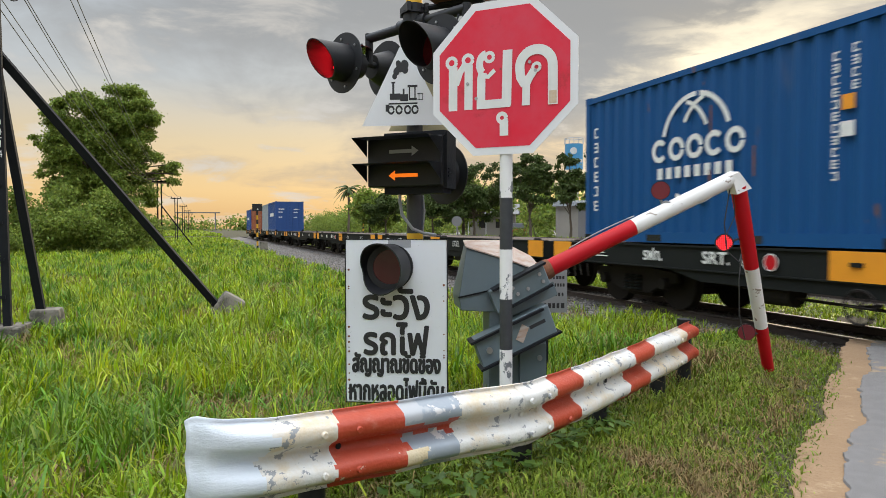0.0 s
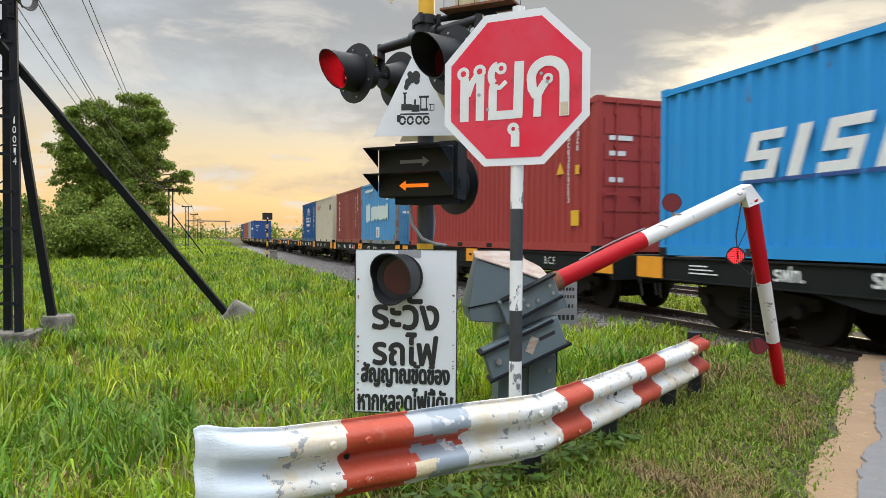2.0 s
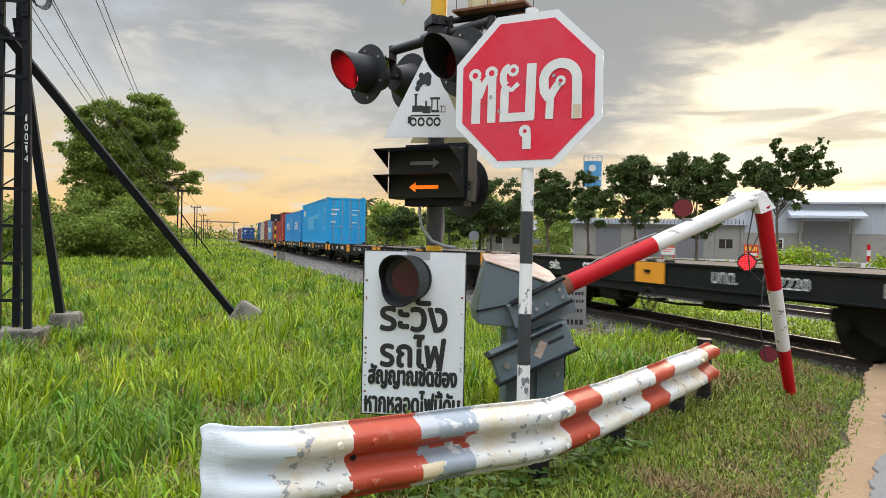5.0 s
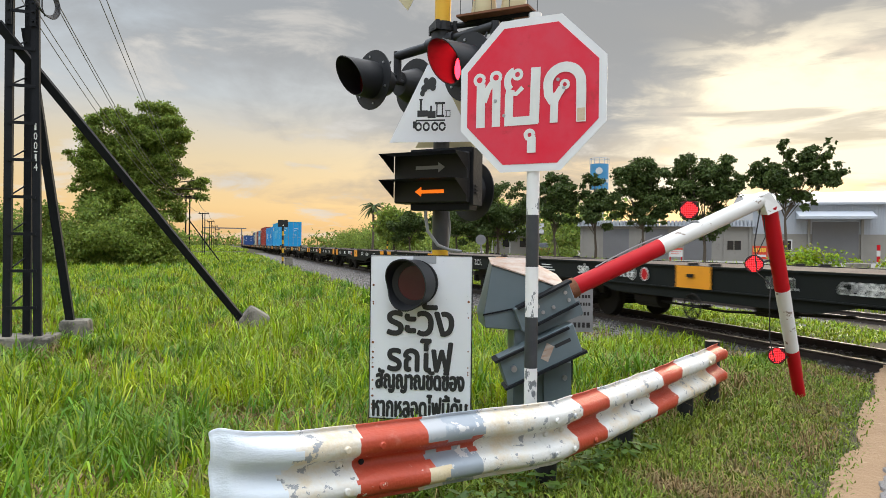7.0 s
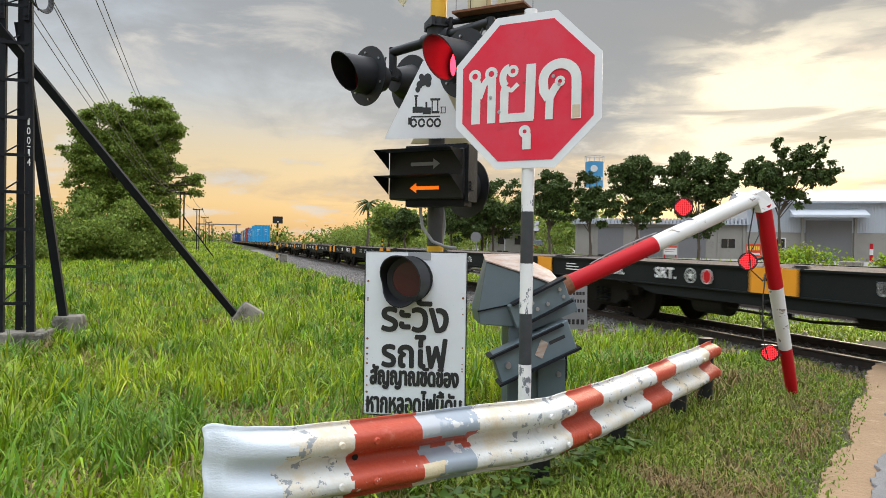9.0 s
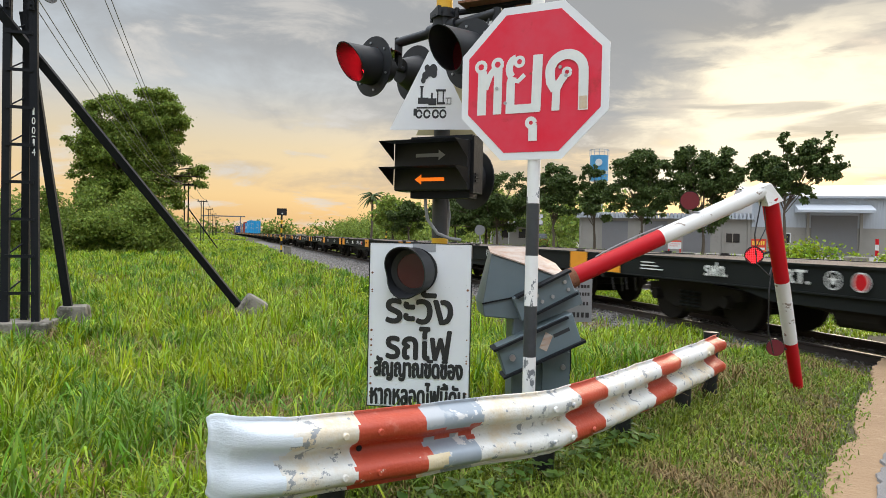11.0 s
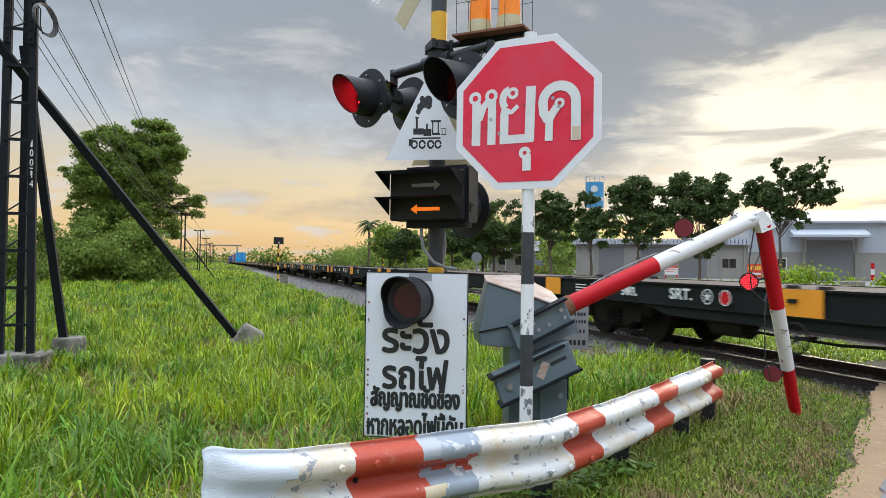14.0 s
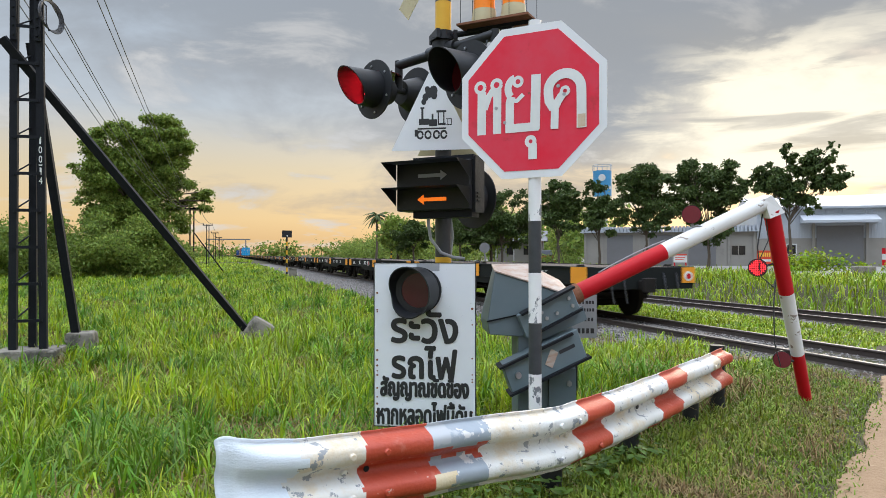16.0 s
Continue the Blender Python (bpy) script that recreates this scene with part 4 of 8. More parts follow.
def wagon_model(name, ln, label):
    t = thing(name, pose(0, 0, 0), label, "flat wagon", "wagons of the goods train")
    h = ln / 2
    for sx in (-1, 1):
        bm = B()
        x = sx * 1.22
        box(bm, min(x, x - sx * 0.02), max(x, x - sx * 0.02), -h, h, 0.735, 1.05)
        part("side_sill", bm, M["wagon_black"], t)
        bm = B()
        box(bm, min(x + sx * 0.03, x - sx * 0.10), max(x + sx * 0.03, x - sx * 0.10), -h, h, 1.05, 1.078)
        part("sill_flange", bm, M["wagon_black"], t)
        bm = B()
        box(bm, min(x + sx * 0.03, x - sx * 0.10), max(x + sx * 0.03, x - sx * 0.10), -h, h, 0.715, 0.735)
        part("sill_flange", bm, M["wagon_black"], t)
        bm = B()
        # the sill is deeper amidships
        pts = [(-h + 3.4, 0.72), (-h + 4.2, 0.56), (h - 4.2, 0.56), (h - 3.4, 0.72)]
        prism(bm, pts, 0, 0.02, Matrix(((0, 0, sx, x - sx * 0.03), (1, 0, 0, 0), (0, 1, 0, 0), (0, 0, 0, 1))))
        part("sill_apron", bm, M["wagon_black"], t)
    for sy in (-1, 1):
        bm = B()
        box(bm, -1.24, 1.24, min(sy * h, sy * (h - 0.10)), max(sy * h, sy * (h - 0.10)), 0.62, 1.07)
        part("end_beam", bevelled(bm, 0.012), M["wagon_black"], t)
        bm = B()
        box(bm, -0.09, 0.09, min(sy * (h + 0.30), sy * h), max(sy * (h + 0.30), sy * h), 0.62, 0.80)
        box(bm, -0.14, 0.14, min(sy * (h + 0.30), sy * (h + 0.18)), max(sy * (h + 0.30), sy * (h + 0.18)), 0.57, 0.86)
        part("coupler", bevelled(bm, 0.02), M["wheel_iron"], t)
        for x in (-0.75, -0.45, 0.5, 0.8):
            bm = bar(B(), [(x, sy * (h + 0.02), 0.95), (x, sy * (h + 0.08), 0.7), (x + 0.05, sy * (h + 0.10), 0.35)], 0.018)
            part("brake_hose", bm, M["wire"], t)
    for i in range(int(ln / 0.45)):
        y = -h + 0.1 + 0.45 * i
        part("deck_plank", box(B(), -1.16, 1.16, y, y + 0.40, 1.03, 1.066), M["wagon_deck"], t)
    bm = B()
    for x in (-0.28, 0.28):
        box(bm, x - 0.06, x + 0.06, -h + 0.1, h - 0.1, 0.60, 1.02)
    part("centre_sill", bm, M["wagon_black"], t)
    # container posts on the deck
    for y in (-h + 0.62, -0.25, 0.25, h - 0.62):
        for x in (-1.05, 1.05):
            bm = box(B(), x - 0.07, x + 0.07, y - 0.07, y + 0.07, 1.06, 1.115, taper=0.8)
            part("twistlock", bm, M["wheel_iron"], t)
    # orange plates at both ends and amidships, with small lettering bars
    for sx in (-1, 1):
        m = Matrix(((0, 0, sx, sx * 1.252), (1, 0, 0, 0), (0, 1, 0, 0), (0, 0, 0, 1)))
        for y0, y1 in ((-h, -h + 0.66), (-0.40, 0.40), (h - 0.66, h)):
            bm = prism(B(), [(y0, 0.735), (y1, 0.735), (y1, 1.074), (y0, 1.074)], -0.002, 0.004, m)
            part("orange_plate", bm, M["orange_paint"], t)
        bm = B()
        for y0, y1, z0, z1 in ((-0.03, 0.12, 0.90, 0.95),):
            prism(bm, [(y0, z0), (y1, z0), (y1, z1), (y0, z1)], 0.003, 0.03, m)
        part("label_holder", bm, M["wagon_black"], t)

        base = -h + 2.9
        for k in range(3):
            y, e = base - 1.6, 0.60 - 0.11 * k
            p = [(-y, 0.84 + 0.055 * k), (-y - e, 0.84 + 0.055 * k), (-y - e, 0.860 + 0.055 * k), (-y, 0.860 + 0.055 * k)]
            part("stencilled_mark", prism(B(), p, -0.001, 0.003, m), M["letter_white"], t)
        bm = cyl(B(), (sx * 1.25, 1.25 if ln < 13.8 else 1.5, 0.90), (sx * 1.256, 1.25 if ln < 13.8 else 1.5, 0.90), 0.10, n=20)
        part("red_disc", bm, M["arm_red"], t)
        for yy in ((1.25, 1.62) if ln < 13.8 else (1.5, 1.9)):
            part("white_ring", ring(B(), (sx * 1.2515, yy, 0.90), (sx, 0, 0), 0.098, 0.112, 24, 0.006), M["letter_white"], t)
        ys = 1.62 if ln < 13.8 else 1.9
        star = [(ys + (0.075, 0.031)[k % 2] * math.sin(k * math.pi / 5), 0.90 + (0.075, 0.031)[k % 2] * math.cos(k * math.pi / 5)) for k in range(10)]
        part("star_mark", prism(B(), star, -0.001, 0.004, m), M["letter_white"], t)
    face = Matrix(((0, 0, -1, -1.254), (-1, 0, 0, 0), (0, 1, 0, 0), (0, 0, 0, 1)))
    lettering("operator_letters", "\u0e23\u0e1f\u0e17.", M["letter_white"], t, -h + 3.15, 0.925, 0.46, 0.19, 0, face, 0.006)
    lettering("operator_letters", "SRT.", M["letter_white"], t, -h + 4.55, 0.915, 0.52, 0.165, 0, face, 0.006)
    # bogies
    for sy in (-1, 1):
        yc = sy * (h - 2.15)
        bg = new("bogie")
        bg.parent = t
        bg.location = (0, yc, 0)
        for sx in (-1, 1):
            bm = B()
            m = Matrix(((0, 0, 1, sx * 0.83 - 0.05), (1, 0, 0, 0), (0, 1, 0, 0), (0, 0, 0, 1)))
            prism(bm, [(-1.12, 0.46), (-1.12, 0.62), (-0.55, 0.66), (-0.3, 0.72), (0.3, 0.72), (0.55, 0.66), (1.12, 0.62), (1.12, 0.46), (0.75, 0.42), (0.42, 0.24), (-0.42, 0.24), (-0.75, 0.42)], 0, 0.10, m)
            part("side_frame", bevelled(bm, 0.012), M["wheel_iron"], bg)
            for dy in (-0.16, 0, 0.16):
                bm = B()
                for q in range(5):
                    torus(bm, (sx * 0.90, dy, 0.30 + q * 0.055), (0, 0, 1), 0.055, 0.018, 10, 5)
                part("spring", bm, M["wagon_black"], bg)
            for dy in (-0.85, 0.85):
                bm = cyl(B(), (sx * 0.84, dy, 0.43), (sx * 0.97, dy, 0.43), 0.11, 0.09, 12)
                part("axle_box", bm, M["wheel_iron"], bg)
                bm = B()
                cyl(bm, (sx * 0.50, dy, 0.43), (sx * 0.535, dy, 0.43), 0.46, n=28)
                cyl(bm, (sx * 0.535, dy, 0.43), (sx * 0.63, dy, 0.43), 0.43, n=28)
                cyl(bm, (sx * 0.63, dy, 0.43), (sx * 0.66, dy, 0.43), 0.12, n=14)
                part("wheel", bm, [M["wheel_iron"]], bg)
        bm = B()
        for dy in (-0.85, 0.85):
            cyl(bm, (-0.6, dy, 0.43), (0.6, dy, 0.43), 0.07, n=10)
        box(bm, -0.85, 0.85, -0.17, 0.17, 0.40, 0.66)
        part("bolster", bm, M["wheel_iron"], bg)
        bm = box(B(), -0.74, 0.74, -0.34, 0.34, 0.17, 0.40, taper=0.9)
        for dy in (-0.36, 0.36):
            bar(bm, [(-0.72, dy, 0.30), (0.72, dy, 0.30)], 0.035, 6)
        part("brake_rigging", bm, M["wheel_iron"], bg)
    # brake gear amidships
    bm = B()
    cyl(bm, (-0.95, 1.1, 0.50), (-0.95, 1.75, 0.50), 0.17, n=14)
    box(bm, -1.0, -0.7, -1.5, -1.0, 0.42, 0.75)
    bar(bm, [(-1.0, -2.6, 0.55), (-1.0, -0.4, 0.42), (-1.0, 1.0, 0.45), (-1.0, 2.4, 0.55)], 0.02)
    part("brake_gear", bm, M["wheel_iron"], t)
    bm = torus(B(), (-1.24, 0.02, 0.46), (1, 0, 0), 0.19, 0.018, 22, 6)
    for q in range(4):
        c, s = math.cos(q * math.pi / 4), math.sin(q * math.pi / 4)
        bar(bm, [(-1.24, 0.02 - 0.19 * c, 0.46 - 0.19 * s), (-1.24, 0.02 + 0.19 * c, 0.46 + 0.19 * s)], 0.011)
    cyl(bm, (-1.25, 0.02, 0.46), (-0.9, 0.02, 0.46), 0.025, n=8)
    part("handbrake_wheel", bm, M["wheel_iron"], t)
    return t


def container_model(name, ln, ht, col, label, marks=None, rear_doors=True):
    """Corrugated steel box; its doors look back along the train (-y)."""
    t = thing(name, pose(0, 0, 0), label, "shipping container", "containers on the goods train")
    p = PAINT[col]
    h = ln / 2
    nco = int((ln - 0.3) / 0.276)
    y0 = -h + 0.15
    st = (ln - 0.3) / nco
    for sx in (-1, 1):
        bm = B()
        ys = []
        for i in range(nco):
            a = y0 + i * st
            ys += [(a, 0.0), (a + st * 0.27, 0.0), (a + st * 0.46, 0.046), (a + st * 0.81, 0.046)]
        ys.append((h - 0.15, 0.0))
        x = sx * (SIDE - 0.012)
        lo = [bm.verts.new((x - sx * d, y, 0.15)) for y, d in ys]
        hi = [bm.verts.new((x - sx * d, y, ht - 0.10)) for y, d in ys]
        for i in range(len(ys) - 1):
            bm.faces.new((lo[i], lo[i + 1], hi[i + 1], hi[i]))
        part("side_wall", bm, p, t)
        bm = B()
        box(bm, min(sx * SIDE, sx * (SIDE - 0.07)), max(sx * SIDE, sx * (SIDE - 0.07)), -h + 0.1, h - 0.1, 0.0, 0.16)
        part("bottom_rail", bm, M["frame_worn"] if col == "sky" else p, t)
        bm = B()
        box(bm, min(sx * SIDE, sx * (SIDE - 0.07)), max(sx * SIDE, sx * (SIDE - 0.07)), -h + 0.1, h - 0.1, ht - 0.11, ht - 0.02)
        part("top_rail", bm, p, t)
        for yy in (-1.02, 1.02) if ln < 8 else (-1.05, 1.05):
            # no opening is cut: a dark plate paints the shade inside the pocket
            bm = box(B(), min(sx * (SIDE + 0.003), sx * (SIDE - 0.02)), max(sx * (SIDE + 0.003), sx * (SIDE - 0.02)), yy - 0.18, yy + 0.18, 0.02, 0.125)
            part("fork_pocket_dark", bm, M["glass_hole_dark"], t)
        for sy in (-1, 1):
            bm = B()
            a, b = sy * h, sy * (h - 0.13)
            box(bm, min(sx * SIDE, sx * (SIDE - 0.11)), max(sx * SIDE, sx * (SIDE - 0.11)), min(a, b), max(a, b), 0.11, ht - 0.11)
            part("corner_post", bm, M["frame_worn"] if col == "sky" else p, t)
            for z in (0.0, ht - 0.118):
                bm = box(B(), min(sx * (SIDE + 0.006), sx * (SIDE - 0.16)), max(sx * (SIDE + 0.006), sx * (SIDE - 0.16)), min(sy * (h + 0.006), sy * (h - 0.175)), max(sy * (h + 0.006), sy * (h - 0.175)), z, z + 0.118)
                part("corner_casting", bm, (M["frame_worn"] if col == "sky" else p) if z else M["wagon_black"], t)
    bm = box(B(), -SIDE + 0.05, SIDE - 0.05, -h + 0.05, h - 0.05, ht - 0.06, ht - 0.03)
    part("roof", bm, p, t)
    bm = box(B(), -SIDE + 0.05, SIDE - 0.05, -h + 0.05, h - 0.05, 0.11, 0.15)
    part("floor", bm, M["wagon_deck"], t)
    # forward end
    bm = B()
    xs = []
    for i in range(9):
        a = -1.1 + i * 0.2444
        xs += [(a, 0.0), (a + 0.07, 0.0), (a + 0.12, 0.04), (a + 0.19, 0.04)]
    lo = [bm.verts.new((x, h - 0.03 - d, 0.1)) for x, d in xs]
    hi = [bm.verts.new((x, h - 0.03 - d, ht - 0.1)) for x, d in xs]
    for i in range(len(xs) - 1):
        bm.faces.new((lo[i], lo[i + 1], hi[i + 1], hi[i]))
    box(bm, -1.12, 1.12, h - 0.1, h - 0.005, ht - 0.12, ht - 0.02)
    box(bm, -1.12, 1.12, h - 0.1, h - 0.005, 0.0, 0.12)
    part("front_wall", bm, p, t)
    if rear_doors:
        bm = box(B(), -1.12, 1.12, -h + 0.005, -h + 0.1, ht - 0.12, ht - 0.02)
        part("door_header", bm, p, t)
        bm = box(B(), -1.12, 1.12, -h + 0.005, -h + 0.1, 0.0, 0.13)
        part("door_sill", bm, p, t)
        for sx in (-1, 1):
            d = B()
            a, b = (0.006, 1.11) if sx > 0 else (-1.11, -0.006)
            box(d, a, b, -h + 0.035, -h + 0.075, 0.13, ht - 0.125)
            for q in range(5):
                z = 0.28 + q * (ht - 0.5) / 5
                box(d, a + 0.06, b - 0.06, -h + 0.020, -h + 0.04, z, z + (ht - 0.5) / 5 * 0.62)
            dr = part("door", d, p, t)
            for xr in (0.26, 0.80):
                bm = cyl(B(), (sx * xr, -h - 0.005, 0.08), (sx * xr, -h - 0.005, ht - 0.06), 0.018, n=8)
                for z in (0.3, ht * 0.36, ht * 0.68, ht - 0.3):
                    box(bm, sx * xr - 0.05, sx * xr + 0.05, -h - 0.01, -h + 0.02, z - 0.03, z + 0.03)
                box(bm, min(sx * xr, sx * (xr + 0.26)), max(sx * xr, sx * (xr + 0.26)), -h - 0.025, -h - 0.01, 1.06, 1.10)
                part("lock_rod", bm, M["steel"] if col in ("cyan", "azure") else p, dr)
            bm = B()
            for z, w in ((ht * 0.72, 0.5), (ht * 0.62, 0.35), (ht * 0.45, 0.3)):
                if sx > 0:
                    prism(bm, [(0.35, z), (0.35 + w, z), (0.35 + w, z + 0.06), (0.35, z + 0.06)], 0, 0.004, Matrix(((1, 0, 0, 0), (0, 0, -1, -h + 0.016), (0, 1, 0, 0), (0, 0, 0, 1))))
                else:
                    prism(bm, [(-0.95, z), (-0.95 + w, z), (-0.95 + w, z + 0.09), (-0.95, z + 0.09)], 0, 0.004, Matrix(((1, 0, 0, 0), (0, 0, -1, -h + 0.016), (0, 1, 0, 0), (0, 0, 0, 1))))
            part("door_marks", bm, M["letter_white"], dr)
    # marks on the side that the crossing sees: x forward along the train is -y of the page
    if marks:
        groups = {}
        for mat, pts in marks:
            groups.setdefault(mat, []).append(pts)
        m = Matrix(((0, 0, -1, -SIDE + 0.006), (-1, 0, 0, 0), (0, 1, 0, 0), (0, 0, 0, 1)))
        for mat, polys in groups.items():
            for pts in polys:
                part("painted_mark", prism(B(), pts, 0, 0.004, m), M[mat] if mat in M else PAINT[mat], t)
    return t


def rect(x0, x1, z0, z1, slant=0.0):
    return [(x0, z0), (x1, z0), (x1 + slant, z1), (x0 + slant, z1)]


def column(mat, x, z1, n, w=0.075, hh=0.10, gap=0.035):
    q = []
    for i in range(n):
        z, e = z1 - (i + 1) * (hh + gap), w * 0.27
        strokes = [rect(x, x + w, z, z + e), rect(x, x + w, z + hh - e, z + hh), rect(x, x + e, z + e, z + hh - e) if i % 3 != 1 else rect(x + w - e, x + w, z + e, z + hh - e)]
        if i % 2:
            strokes.append(rect(x + e, x + w, z + hh / 2 - e / 2, z + hh / 2 + e / 2) if i % 3 != 1 else rect(x, x + w - e, z + hh / 2 - e / 2, z + hh / 2 + e / 2))
        q += [(mat, k) for k in strokes]
    return q


def arc_band(cx, cz, r0, r1, a0, a1, n=10):
    o = [(cx + r1 * math.cos(radians(a0 + (a1 - a0) * i / n)), cz + r1 * math.sin(radians(a0 + (a1 - a0) * i / n))) for i in range(n + 1)]
    return o + [(cx + r0 * math.cos(radians(a1 - (a1 - a0) * i / n)), cz + r0 * math.sin(radians(a1 - (a1 - a0) * i / n))) for i in range(n + 1)]


def marks_navy():
    q = []
    cx = -0.10
    # an open globe of arcs over a row of round shapes and a row of bars
    q.append(("letter_white", arc_band(cx, 1.46, 0.68, 0.75, 18, 82, 14)))
    q.append(("letter_white", arc_band(cx, 1.46, 0.68, 0.75, 88, 166, 14)))
    q.append(("letter_white", arc_band(cx - 0.36, 1.46, 0.62, 0.68, 22, 74, 10)))
    q.append(("letter_white", arc_band(cx + 0.34, 1.50, 0.60, 0.66, 104, 152, 10)))
    for i in range(5):
        q.append(("letter_white", arc_band(cx - 0.80 + i * 0.40, 1.42, 0.10, 0.18, 40 if i in (0, 3) else 0, 320 if i in (0, 3) else 350, 14)))
    for i in range(8):
        q.append(("letter_white", rect(cx - 0.84 + i * 0.21, cx - 0.72 + i * 0.21, 0.98, 1.15)))
    q.append(("letter_white", arc_band(cx, 1.30, 0.66, 0.73, 235, 262)))
    q.append(("letter_white", arc_band(cx, 1.30, 0.66, 0.73, 278, 305)))
    q += [("rust", rect(cx + 0.30, cx + 0.34, 0.75, 1.05)), ("rust", rect(cx + 0.32, cx + 0.345, 1.55, 1.95)), ("rust", rect(1.02, 1.05, 0.9, 1.3))]
    q += column("letter_white", -2.75, 2.1, 6, 0.12, 0.18, 0.08)
    q += column("letter_white", 2.2, 2.25, 11)
    q += column("letter_white", 2.45, 2.3, 4)
    q += [("orange_paint", rect(2.32, 2.48, 1.55, 1.72)), ("letter_white", rect(2.3, 2.48, 1.25, 1.42))]
    return q


def worn_band(x0, x1, z0, z1, seed):
    """Paint rolled over old letters, one stripe to each fold of the wall, uneven above and below."""
    rng = random.Random(seed)
    n = max(1, round((x1 - x0) / 0.14))
    w = (x1 - x0) / n
    hh = z1 - z0
    return [("mark_worn", [(x0 + i * w, z0 + rng.uniform(-0.12, 0.10) * hh), (x0 + (i + 1) * w, z0 + rng.uniform(-0.12, 0.10) * hh), (x0 + (i + 1) * w, z1 + rng.uniform(-0.10, 0.12) * hh), (x0 + i * w, z1 + rng.uniform(-0.10, 0.12) * hh)]) for i in range(n)]


def marks_word(mat, x0, z0, n, w, hh, slant=0.0, gap=0.25, shadow=None):
    q = []
    for i in range(n):
        a = x0 + i * w * (1 + gap)
        if shadow:
            q.append((shadow, rect(a + 0.04, a + w + 0.04, z0 - 0.05, z0 - 0.0, slant * 0.1)))
        if i % 2 == 0:
            q += [(mat, rect(a + slant * 0.8, a + w + slant * 0.8, z0 + hh * 0.8, z0 + hh, slant * 0.2)), (mat, rect(a + slant * 0.4, a + w + slant * 0.4, z0 + hh * 0.4, z0 + hh * 0.6, slant * 0.2)), (mat, rect(a, a + w, z0, z0 + hh * 0.2, slant * 0.2)),
                  (mat, rect(a + slant * 0.6, a + w * 0.3 + slant * 0.6, z0 + hh * 0.6, z0 + hh * 0.8, slant * 0.2)), (mat, rect(a + w * 0.7 + slant * 0.2, a + w + slant * 0.2, z0 + hh * 0.2, z0 + hh * 0.4, slant * 0.2))]
        else:
            q += [(mat, rect(a + w * 0.3, a + w * 0.65, z0, z0 + hh, slant))]
    return q


